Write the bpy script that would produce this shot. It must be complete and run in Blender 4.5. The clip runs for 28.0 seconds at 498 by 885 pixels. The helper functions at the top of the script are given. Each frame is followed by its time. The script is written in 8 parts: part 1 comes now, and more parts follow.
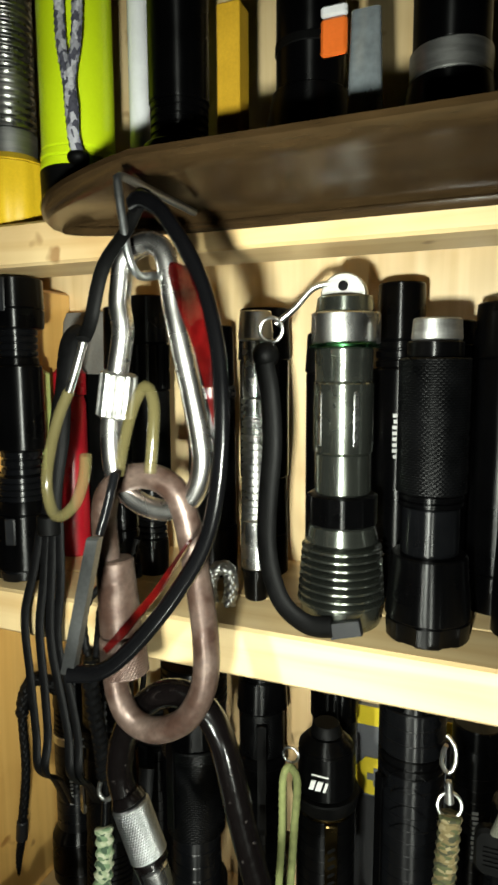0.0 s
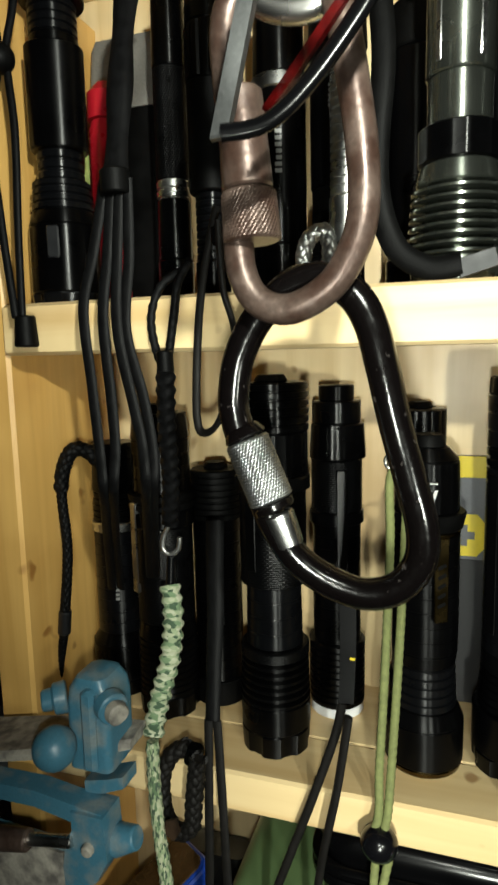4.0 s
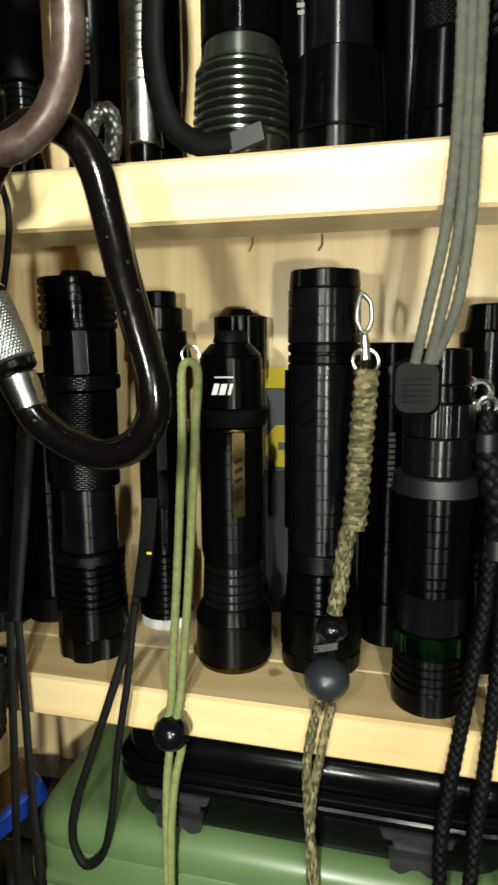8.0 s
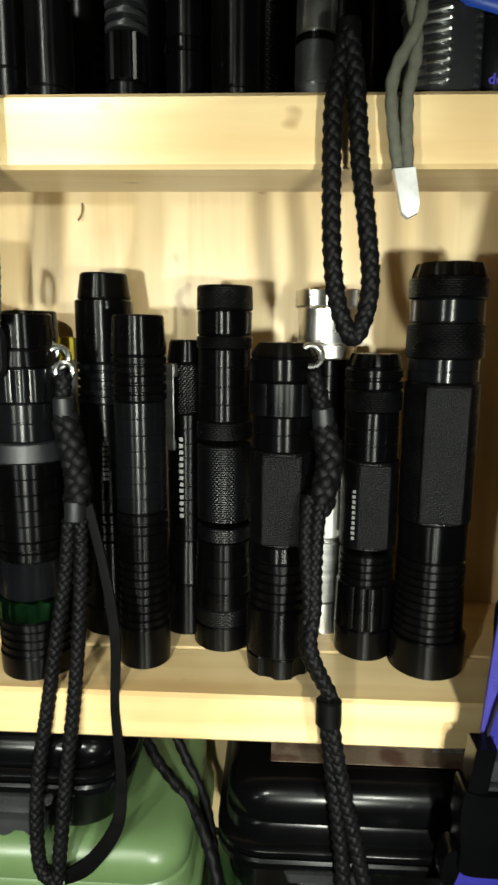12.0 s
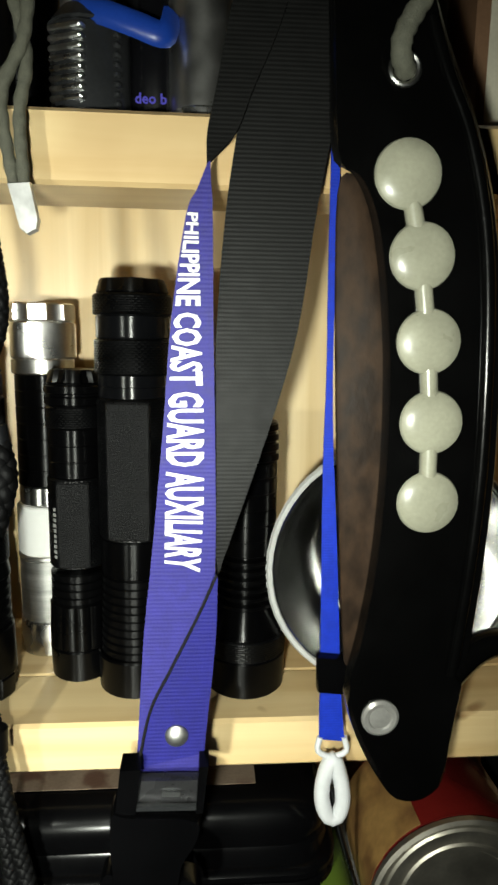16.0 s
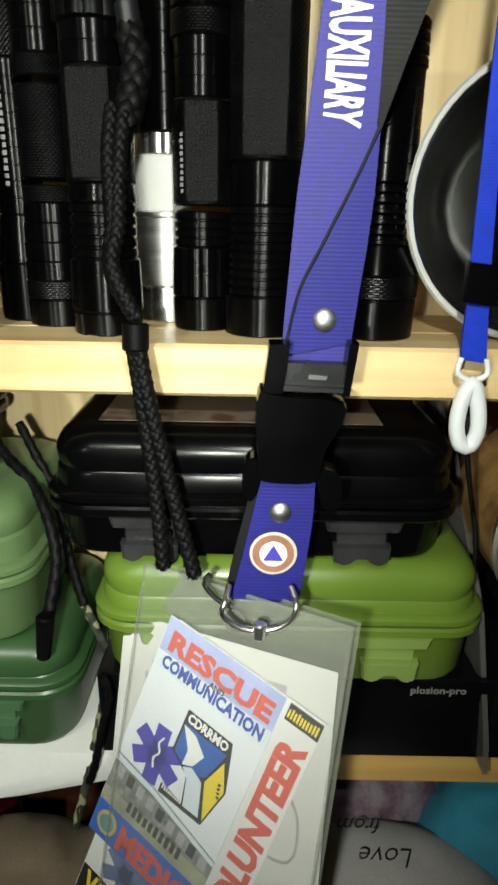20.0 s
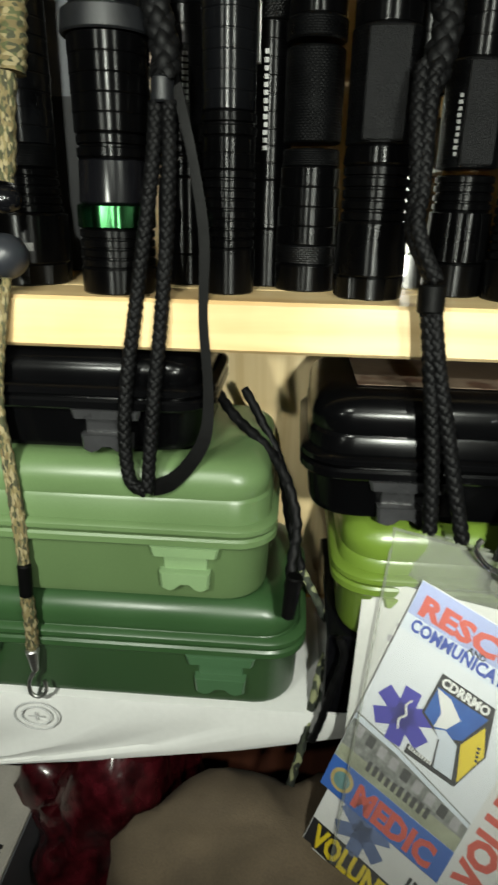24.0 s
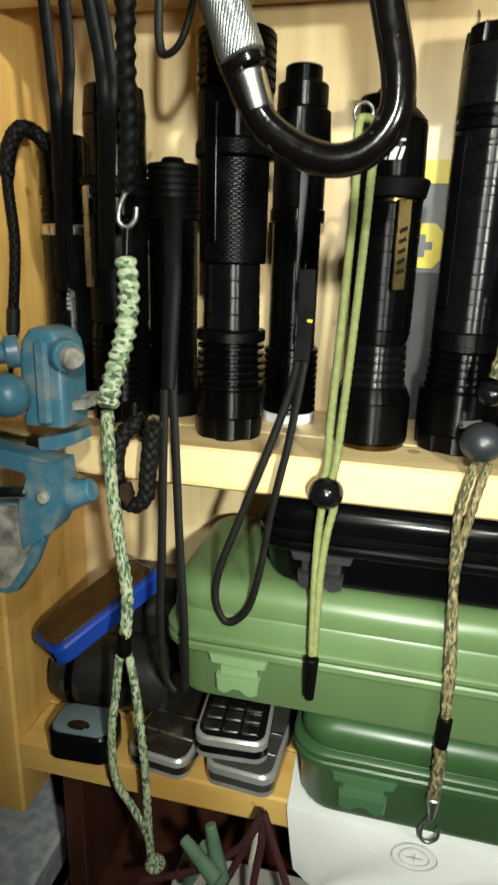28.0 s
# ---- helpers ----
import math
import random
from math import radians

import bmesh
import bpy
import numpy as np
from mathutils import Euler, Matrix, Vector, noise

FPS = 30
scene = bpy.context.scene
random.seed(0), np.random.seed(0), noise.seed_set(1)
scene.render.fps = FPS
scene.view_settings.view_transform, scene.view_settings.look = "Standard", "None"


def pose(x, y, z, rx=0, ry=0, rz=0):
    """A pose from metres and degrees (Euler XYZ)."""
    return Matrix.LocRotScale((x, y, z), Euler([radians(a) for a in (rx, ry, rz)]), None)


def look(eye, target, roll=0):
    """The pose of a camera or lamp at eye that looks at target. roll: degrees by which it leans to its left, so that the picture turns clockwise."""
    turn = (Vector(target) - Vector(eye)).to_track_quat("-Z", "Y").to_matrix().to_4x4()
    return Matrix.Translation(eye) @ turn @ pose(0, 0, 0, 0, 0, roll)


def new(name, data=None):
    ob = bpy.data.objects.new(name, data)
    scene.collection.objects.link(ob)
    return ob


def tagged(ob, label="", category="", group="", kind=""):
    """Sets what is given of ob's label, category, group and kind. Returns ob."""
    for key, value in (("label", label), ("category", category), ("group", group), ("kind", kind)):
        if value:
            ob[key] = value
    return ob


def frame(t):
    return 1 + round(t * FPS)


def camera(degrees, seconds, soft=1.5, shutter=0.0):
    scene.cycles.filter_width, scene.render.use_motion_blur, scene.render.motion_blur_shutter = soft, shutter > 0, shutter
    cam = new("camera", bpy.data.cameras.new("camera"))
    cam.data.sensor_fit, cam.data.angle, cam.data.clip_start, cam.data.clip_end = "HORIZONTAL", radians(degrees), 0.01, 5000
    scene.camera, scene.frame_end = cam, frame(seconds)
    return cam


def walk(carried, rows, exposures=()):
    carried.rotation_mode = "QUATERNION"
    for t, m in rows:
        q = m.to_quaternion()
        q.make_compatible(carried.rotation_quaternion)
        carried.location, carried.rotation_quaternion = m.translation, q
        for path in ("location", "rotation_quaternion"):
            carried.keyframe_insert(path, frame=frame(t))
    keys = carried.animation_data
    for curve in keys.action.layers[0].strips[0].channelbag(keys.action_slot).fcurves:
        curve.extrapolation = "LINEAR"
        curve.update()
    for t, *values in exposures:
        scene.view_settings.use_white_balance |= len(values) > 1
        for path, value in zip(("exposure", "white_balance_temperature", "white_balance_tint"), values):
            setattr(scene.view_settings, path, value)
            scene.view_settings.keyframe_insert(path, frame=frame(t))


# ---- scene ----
cam = camera(43.9, 28.0, 2.6, 0.4)
METRES, EYE, TILT, LEAN, TURN = 0.79, 1.3, -7.10, 0.25, 21.89
ROWS = [
    (0.0, 0.0, 0.0, 0.0, 0.0, 0.0, -0.0),
    (0.5, -0.0171, 0.0013, -0.01, -0.27, -0.09, 0.23),
    (1.0, -0.0329, 0.0045, -0.0182, -1.5, -0.17, -0.39),
    (1.5, -0.0492, 0.0051, -0.0235, -1.53, -0.33, -1.12),
    (2.0, -0.0555, 0.0115, -0.0404, -1.54, -1.14, -1.28),
    (2.5, -0.0575, 0.0221, -0.0646, -1.76, -2.45, -0.12),
    (3.0, -0.059, 0.0303, -0.0858, -2.5, -2.02, 0.54),
    (3.5, -0.0613, 0.0389, -0.1253, -3.73, -0.78, 1.78),
    (5.5, -0.0732, 0.0524, -0.1788, -3.6, -1.04, 0.09),
    (6.0, -0.0671, 0.0535, -0.1877, -3.87, -1.82, 0.41),
    (6.5, -0.0482, 0.0521, -0.1902, -5.1, -1.83, 0.69),
    (7.0, -0.0339, 0.0479, -0.1904, -5.91, -2.16, 1.13),
    (7.5, -0.0083, 0.0436, -0.1975, -7.36, -2.22, 1.18),
    (8.0, 0.0083, 0.0384, -0.1999, -8.04, -2.16, 1.21),
    (8.5, 0.0259, 0.0322, -0.2001, -9.28, -2.38, 1.56),
    (9.0, 0.0422, 0.0276, -0.2036, -10.64, -2.77, 1.67),
    (9.5, 0.062, 0.02, -0.206, -11.95, -2.82, 2.09),
    (10.0, 0.0786, 0.0147, -0.2054, -13.61, -2.94, 2.32),
    (10.5, 0.0956, 0.0126, -0.2147, -15.75, -3.64, 1.63),
    (11.0, 0.1009, 0.0101, -0.2122, -16.19, -3.34, 1.74),
    (11.5, 0.1161, 0.0078, -0.2132, -18.17, -3.6, 1.39),
    (12.0, 0.1323, 0.0043, -0.2124, -19.13, -3.67, 1.56),
    (12.5, 0.1456, 0.0013, -0.2086, -20.17, -3.61, 1.67),
    (13.0, 0.1737, -0.006, -0.2112, -22.14, -3.87, 1.86),
    (13.5, 0.1914, -0.0152, -0.2113, -23.5, -3.55, 2.12),
    (15.5, 0.2144, -0.0251, -0.218, -24.92, -3.35, 1.53),
    (16.0, 0.2308, -0.0329, -0.2124, -25.88, -3.07, 1.98),
    (16.5, 0.2328, -0.0344, -0.2173, -26.06, -3.32, 2.17),
    (17.0, 0.2307, -0.0318, -0.2232, -25.81, -3.61, 2.02),
    (17.5, 0.2306, -0.0305, -0.2352, -25.45, -4.36, 2.17),
    (18.0, 0.2282, -0.0258, -0.2543, -24.71, -6.13, 2.54),
    (18.5, 0.2162, -0.0184, -0.2775, -23.61, -8.46, 2.4),
    (19.0, 0.2067, -0.019, -0.293, -22.58, -9.94, 1.68),
    (19.5, 0.2021, -0.0229, -0.3117, -22.32, -11.45, 1.62),
    (20.0, 0.1911, -0.0199, -0.3259, -21.56, -12.95, 1.36),
    (20.5, 0.1879, -0.018, -0.3297, -21.54, -13.38, 1.69),
    (22.5, 0.1631, -0.0135, -0.3494, -20.86, -14.85, 1.64),
    (23.0, 0.1421, -0.0083, -0.3467, -19.64, -14.62, 1.31),
    (23.5, 0.123, -0.0017, -0.3425, -18.84, -14.38, 0.95),
    (24.0, 0.0959, 0.01, -0.3325, -17.69, -14.28, 0.77),
    (24.5, 0.076, 0.0224, -0.3243, -17.14, -14.04, 1.18),
    (25.0, 0.0451, 0.0362, -0.3044, -15.67, -12.47, 1.15),
    (25.5, 0.0273, 0.0457, -0.3018, -14.93, -12.23, 0.53),
    (26.0, 0.0044, 0.0526, -0.2991, -13.4, -11.8, -0.02),
    (26.5, -0.0321, 0.0593, -0.3003, -11.11, -11.83, -0.57),
    (27.0, -0.0554, 0.0574, -0.295, -9.74, -11.58, -0.31),
    (27.5, -0.0727, 0.0502, -0.2852, -9.04, -11.19, -0.69),
    (28.0, -0.0745, 0.0393, -0.2712, -8.71, -9.67, -0.8),
]
walk(cam, [(t, pose(0, 0, EYE, TILT, LEAN, TURN) @ pose(METRES * x, METRES * y, METRES * z, 90 + pitch, roll, yaw)) for t, x, y, z, yaw, pitch, roll in ROWS],
     [(0, -0.40), (1, -0.48), (2, -0.34), (3, -0.70), (6, -0.28), (7, -0.48), (8, -0.52), (12, -0.08), (13, -0.06), (16.5, -0.16), (18.5, -0.36), (20, -0.15), (22.5, -0.42), (23, -0.46), (24, -0.16), (26, -0.38), (28, 0.08)])

# a dim room behind the light
world = bpy.data.worlds.new("room_air")
world.use_nodes = True
world.node_tree.nodes["Background"].inputs[0].default_value = (0.9, 0.85, 0.75, 1)
world.node_tree.nodes["Background"].inputs[1].default_value = 0.0
scene.world = world


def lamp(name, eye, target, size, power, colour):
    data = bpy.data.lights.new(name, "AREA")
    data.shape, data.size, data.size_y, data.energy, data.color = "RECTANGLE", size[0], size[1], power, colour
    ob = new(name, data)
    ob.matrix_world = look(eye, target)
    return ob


# the phone's lamp sits just under its lens: six fixed lamps along its way, all lit, stand in for its moving light
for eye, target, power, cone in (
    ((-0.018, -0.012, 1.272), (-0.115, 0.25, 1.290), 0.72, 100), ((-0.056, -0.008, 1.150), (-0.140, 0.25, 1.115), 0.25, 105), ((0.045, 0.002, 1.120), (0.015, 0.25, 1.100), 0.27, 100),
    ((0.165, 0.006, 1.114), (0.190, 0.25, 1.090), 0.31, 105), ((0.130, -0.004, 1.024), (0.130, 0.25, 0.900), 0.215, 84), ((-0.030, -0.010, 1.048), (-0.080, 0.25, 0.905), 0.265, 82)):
    lamp("phone_light_station", eye, target, (0.010, 0.010), power, (0.955, 1.0, 0.88)).data.spread = radians(cone)


# ---- materials ----
def material(name, colour, rough=0.5, metal=0.0, vary=0.12, scale=120.0, bump=0.0, fine=900.0, coat=0.0, alpha=1.0, stretch=(1, 1, 1), second=None, mix=(0.45, 0.62), spec=0.5, turned=0.0):
    m = bpy.data.materials.new(name)
    m.use_nodes = True
    n, l = m.node_tree.nodes, m.node_tree.links
    b = n["Principled BSDF"]
    b.inputs["Roughness"].default_value = rough
    b.inputs["Metallic"].default_value = metal
    b.inputs["Coat Weight"].default_value = coat
    b.inputs["Coat Roughness"].default_value = 0.15
    b.inputs["Alpha"].default_value = alpha
    b.inputs["Specular IOR Level"].default_value = spec
    tex, mp = n.new("ShaderNodeTexCoord"), n.new("ShaderNodeMapping")
    mp.inputs["Scale"].default_value = stretch
    l.new(tex.outputs["Object"], mp.inputs[0])
    big, small = n.new("ShaderNodeTexNoise"), n.new("ShaderNodeTexNoise")
    for t, s, d in ((big, scale, 3), (small, fine, 2)):
        t.inputs["Scale"].default_value, t.inputs["Detail"].default_value = s, d
        l.new(mp.outputs[0], t.inputs["Vector"])
    ramp = n.new("ShaderNodeValToRGB")
    e = ramp.color_ramp.elements
    other = second or tuple(c * (1 - 2.2 * vary) for c in colour)
    e[0].position, e[0].color = (mix[0] if second else 0.3), (*other, 1)
    e[1].position, e[1].color = (mix[1] if second else 0.7), (*colour, 1)
    l.new(big.outputs["Fac"], ramp.inputs[0])
    over = n.new("ShaderNodeMixRGB")
    over.blend_type = "MULTIPLY"
    over.inputs[0].default_value = min(1.0, vary * 2.5)
    l.new(ramp.outputs[0], over.inputs[1])
    l.new(small.outputs["Fac"], over.inputs[2])
    bright = n.new("ShaderNodeMixRGB")
    bright.blend_type = "ADD"
    bright.inputs[0].default_value = 0.35 * min(1.0, vary * 2.5)
    l.new(over.outputs[0], bright.inputs[1])
    l.new(over.outputs[0], bright.inputs[2])
    l.new(bright.outputs[0], b.inputs["Base Color"])
    rr = n.new("ShaderNodeMapRange")
    rr.inputs[3].default_value, rr.inputs[4].default_value = max(0.03, rough - 0.1), min(1.0, rough + 0.12)
    l.new(big.outputs["Fac"], rr.inputs[0])
    l.new(rr.outputs[0], b.inputs["Roughness"])
    if turned:  # lathe marks round the axis
        round_axis = n.new("ShaderNodeTangent")
        round_axis.direction_type, round_axis.axis = "RADIAL", "Z"
        b.inputs["Anisotropic"].default_value, b.inputs["Anisotropic Rotation"].default_value = turned, 0.25
        l.new(round_axis.outputs[0], b.inputs["Tangent"])
    if bump:
        bn = n.new("ShaderNodeBump")
        bn.inputs["Strength"].default_value, bn.inputs["Distance"].default_value = bump, 0.0004
        l.new(small.outputs["Fac"], bn.inputs["Height"])
        l.new(bn.outputs[0], b.inputs["Normal"])
    return m


def wood(name, light, dark, along):
    """Planed pine: long grain, knots and old stains."""
    m = bpy.data.materials.new(name)
    m.use_nodes = True
    n, l = m.node_tree.nodes, m.node_tree.links
    b = n["Principled BSDF"]
    tex, mp = n.new("ShaderNodeTexCoord"), n.new("ShaderNodeMapping")
    mp.inputs["Scale"].default_value = along
    l.new(tex.outputs["Object"], mp.inputs[0])
    grain, stain, spot = n.new("ShaderNodeTexNoise"), n.new("ShaderNodeTexNoise"), n.new("ShaderNodeTexNoise")
    grain.inputs["Scale"].default_value, grain.inputs["Detail"].default_value, grain.inputs["Distortion"].default_value = 90, 6, 0.6
    stain.inputs["Scale"].default_value, stain.inputs["Detail"].default_value = 11, 4
    spot.inputs["Scale"].default_value, spot.inputs["Detail"].default_value = 55, 2
    l.new(mp.outputs[0], grain.inputs["Vector"])
    l.new(tex.outputs["Object"], stain.inputs["Vector"])
    l.new(tex.outputs["Object"], spot.inputs["Vector"])
    ramp = n.new("ShaderNodeValToRGB")
    e = ramp.color_ramp.elements
    e[0].position, e[0].color, e[1].position, e[1].color = 0.32, (*dark, 1), 0.62, (*light, 1)
    l.new(grain.outputs["Fac"], ramp.inputs[0])
    dirt = n.new("ShaderNodeValToRGB")
    d = dirt.color_ramp.elements
    d[0].position, d[0].color, d[1].position, d[1].color = 0.30, (0.55, 0.42, 0.30, 1), 0.5, (1, 1, 1, 1)
    l.new(stain.outputs["Fac"], dirt.inputs[0])
    knot = n.new("ShaderNodeValToRGB")
    k = knot.color_ramp.elements
    k[0].position, k[0].color, k[1].position, k[1].color = 0.24, (0.35, 0.2, 0.1, 1), 0.3, (1, 1, 1, 1)
    l.new(spot.outputs["Fac"], knot.inputs[0])
    out = ramp.outputs[0]
    for node, amount in ((dirt, 0.6), (knot, 0.7)):
        mul = n.new("ShaderNodeMixRGB")
        mul.blend_type, mul.inputs[0].default_value = "MULTIPLY", amount
        l.new(out, mul.inputs[1])
        l.new(node.outputs[0], mul.inputs[2])
        out = mul.outputs[0]
    l.new(out, b.inputs["Base Color"])
    b.inputs["Roughness"].default_value = 0.42
    b.inputs["Coat Weight"].default_value, b.inputs["Coat Roughness"].default_value = 0.25, 0.3
    bn = n.new("ShaderNodeBump")
    bn.inputs["Strength"].default_value, bn.inputs["Distance"].default_value = 0.25, 0.0006
    l.new(grain.outputs["Fac"], bn.inputs["Height"])
    l.new(bn.outputs[0], b.inputs["Normal"])
    return m


def camo(name, colours, scale=(1, 1, 1), size=260.0, rough=0.85):
    """Cord woven from strands of several colours."""
    m = bpy.data.materials.new(name)
    m.use_nodes = True
    n, l = m.node_tree.nodes, m.node_tree.links
    b = n["Principled BSDF"]
    b.inputs["Roughness"].default_value = rough
    tex, mp, vor = n.new("ShaderNodeTexCoord"), n.new("ShaderNodeMapping"), n.new("ShaderNodeTexVoronoi")
    mp.inputs["Scale"].default_value = scale
    vor.inputs["Scale"].default_value = size
    l.new(tex.outputs["Object"], mp.inputs[0])
    l.new(mp.outputs[0], vor.inputs["Vector"])
    ramp = n.new("ShaderNodeValToRGB")
    ramp.color_ramp.interpolation = "CONSTANT"
    e = ramp.color_ramp.elements
    while len(e) < len(colours):
        e.new(0.5)
    for i, c in enumerate(colours):
        e[i].position, e[i].color = i / len(colours), (*c, 1)
    sep = n.new("ShaderNodeSeparateColor")
    l.new(vor.outputs["Color"], sep.inputs[0])
    l.new(sep.outputs[0], ramp.inputs[0])
    l.new(ramp.outputs[0], b.inputs["Base Color"])
    bn = n.new("ShaderNodeBump")
    bn.inputs["Strength"].default_value, bn.inputs["Distance"].default_value = 0.5, 0.0004
    l.new(vor.outputs["Distance"], bn.inputs["Height"])
    l.new(bn.outputs[0], b.inputs["Normal"])
    return m


def webbing(name, colour, pitch=5200.0, axis="Z"):
    """Woven tape with fine cross ribs."""
    m = material(name, colour, 0.6, 0, 0.1, 300, 0, 1500, spec=0.28)
    n, l = m.node_tree.nodes, m.node_tree.links
    tex, wave, bn = n.new("ShaderNodeTexCoord"), n.new("ShaderNodeTexWave"), n.new("ShaderNodeBump")
    wave.wave_type, wave.bands_direction = "BANDS", axis
    wave.inputs["Scale"].default_value, wave.inputs["Distortion"].default_value = pitch / 20.0, 0.3
    l.new(tex.outputs["Object"], wave.inputs["Vector"])
    bn.inputs["Strength"].default_value, bn.inputs["Distance"].default_value = 0.3, 0.00016
    nub, add = n.new("ShaderNodeTexNoise"), n.new("ShaderNodeMath")
    nub.inputs["Scale"].default_value, nub.inputs["Detail"].default_value = 1500, 2
    l.new(tex.outputs["Object"], nub.inputs["Vector"])
    add.operation = "ADD"
    l.new(wave.outputs["Fac"], add.inputs[0])
    l.new(nub.outputs["Fac"], add.inputs[1])
    l.new(add.outputs[0], bn.inputs["Height"])
    l.new(bn.outputs[0], n["Principled BSDF"].inputs["Normal"])
    return m


def clear(name, colour, rough, alpha):
    """A thin clear plastic sheet."""
    m = material(name, colour, rough, 0, 0.05, 60, 0.05, 300, alpha=alpha)
    return m


PINE_X = wood("pine_along_shelf", (0.79, 0.60, 0.320), (0.66, 0.455, 0.210), (0.06, 1, 1))
PINE_Z = wood("pine_upright", (0.75, 0.45, 0.135), (0.62, 0.345, 0.09), (1, 1, 0.05))
PINE_Z2 = wood("orange_pine_along_shelf", (0.73, 0.465, 0.140), (0.61, 0.355, 0.095), (0.06, 1, 1))
PLY = wood("plywood_back", (0.81, 0.635, 0.365), (0.66, 0.48, 0.235), (1, 1, 0.04))
DARKWOOD = wood("dark_red_wood", (0.09, 0.03, 0.016), (0.05, 0.016, 0.01), (1, 1, 0.06))
BLACK = material("black_anodised", (0.0014, 0.0014, 0.0016), 0.29, 0.0, 0.2, 60, 0.02, 1800, spec=0.17, turned=0.96)
MATT = material("matt_black_aluminium", (0.0018, 0.0018, 0.0020), 0.32, 0.0, 0.2, 80, 0.05, 2200, spec=0.13, turned=0.96)
GREY = material("worn_grey_aluminium", (0.0036, 0.0038, 0.0045), 0.29, 0.0, 0.18, 70, 0.03, 1800, spec=0.28, turned=0.96)
KNURL = material("knurled_black", (0.0024, 0.0025, 0.0028), 0.30, 0.0, 0.25, 120, 0.05, 2000, spec=0.12)
SILVER = material("olive_silver_aluminium", (0.25, 0.27, 0.235), 0.24, 0.95, 0.1, 60, 0.06, 1600, turned=0.8)
STEEL = material("bright_steel", (0.72, 0.72, 0.70), 0.27, 1.0, 0.12, 90, 0.05, 1200)
CHROME = material("polished_chrome", (0.86, 0.85, 0.82), 0.30, 1.0, 0.06, 90, 0.0)
POLISHED = material("mirror_polished_steel", (0.92, 0.90, 0.87), 0.25, 1.0, 0.06, 70, 0.03, 400)
BRUSHED = material("brushed_steel", (0.58, 0.58, 0.56), 0.42, 1.0, 0.15, 40, 0.12, 700, stretch=(1, 1, 12))
GOLD = material("brass_gold", (0.125, 0.086, 0.032), 0.24, 1.0, 0.2, 120, 0.08)
SILVERPAINT = material("silver_paint", (0.42, 0.41, 0.39), 0.32, 0.4, 0.1, 60, 0.04)
RUST = material("rusted_brown_steel", (0.135, 0.095, 0.077), 0.38, 0.45, 0.25, 110, 0.25, 700, second=(0.062, 0.034, 0.025), mix=(0.36, 0.64))
WORNBLACK = material("chipped_black_enamel", (0.0026, 0.0020, 0.0020), 0.16, 0.0, 0.2, 330, 0.08, 900, second=(0.055, 0.048, 0.045), mix=(0.27, 0.34), spec=0.28)
SCREW = material("dull_screw_steel", (0.36, 0.37, 0.37), 0.4, 1.0, 0.15, 60, 0.1, 900)
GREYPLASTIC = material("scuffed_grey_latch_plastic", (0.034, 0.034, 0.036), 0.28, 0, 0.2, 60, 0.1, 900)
RUBBER = material("black_rubber", (0.0028, 0.0028, 0.0028), 0.5, 0, 0.2, 150, 0.2, 1500, spec=0.08)
PLASTIC = material("black_moulded_plastic", (0.0020, 0.0020, 0.0023), 0.2, 0, 0.15, 40, 0.03, 1500, spec=0.17)
GREYRUB = material("dark_grey_rubber", (0.0065, 0.007, 0.0085), 0.45, 0, 0.1, 150, 0.1, spec=0.4)
GREEN1 = material("leaf_green_plastic", (0.105, 0.168, 0.068), 0.36, 0, 0.06, 30, 0.06, 1500)
GREEN2 = material("dark_green_plastic", (0.033, 0.080, 0.028), 0.34, 0, 0.06, 30, 0.06, 1500)
OLIVE = material("olive_green_plastic", (0.12, 0.19, 0.025), 0.3, 0, 0.06, 30, 0.06, 1500)
# paler copies of the case plastics: light caught by the latches, put into colour
OLIVE_LIT = material("lit_olive_latch_plastic", (0.20, 0.28, 0.07), 0.35, 0, 0.06, 30, 0.06, 1500)
GREEN_LIT = material("lit_green_latch_plastic", (0.19, 0.29, 0.14), 0.35, 0, 0.06, 30, 0.06, 1500)
GREEN2_LIT = material("lit_dark_green_latch_plastic", (0.060, 0.135, 0.062), 0.35, 0, 0.06, 30, 0.06, 1500)
SLIDER = material("blue_grey_slider_plastic", (0.024, 0.026, 0.032), 0.35, 0, 0.1, 100, 0.05)
SMOOTHGREY = material("dull_grey_aluminium", (0.045, 0.047, 0.05), 0.32, 0.5, 0.15, 60, 0.05, 900)
GREENRING = material("green_anodised", (0.050, 0.190, 0.070), 0.2, 1.0, 0.1)
WHITE = material("white_paper", (0.80, 0.80, 0.78), 0.7, 0, 0.03, 30, 0.08, 400)
CORD = material("black_braided_cord", (0.0046, 0.0046, 0.005), 0.5, 0, 0.25, 300, 0.3, 2500, spec=0.11)
BROWNCORD = material("dark_brown_cord", (0.0072, 0.0058, 0.0048), 0.6, 0, 0.25, 300, 0.4, 2500, spec=0.25)
OLIVECORD = material("olive_cord", (0.205, 0.228, 0.078), 0.8, 0, 0.15, 400, 0.5, 2500)
GREYCORD = material("grey_green_cord", (0.115, 0.115, 0.085), 0.8, 0, 0.15, 400, 0.5, 2500)
CAMO1 = camo("pale_green_camo_cord", ((0.42, 0.44, 0.29), (0.10, 0.16, 0.08), (0.34, 0.37, 0.23), (0.05, 0.08, 0.05), (0.24, 0.31, 0.17)), (1, 1, 0.35), 1300)
CAMO2 = camo("tan_camo_cord", ((0.15, 0.12, 0.05), (0.03, 0.029, 0.012), (0.12, 0.09, 0.036), (0.045, 0.048, 0.018), (0.23, 0.19, 0.10)), (1, 1, 0.35), 1300)
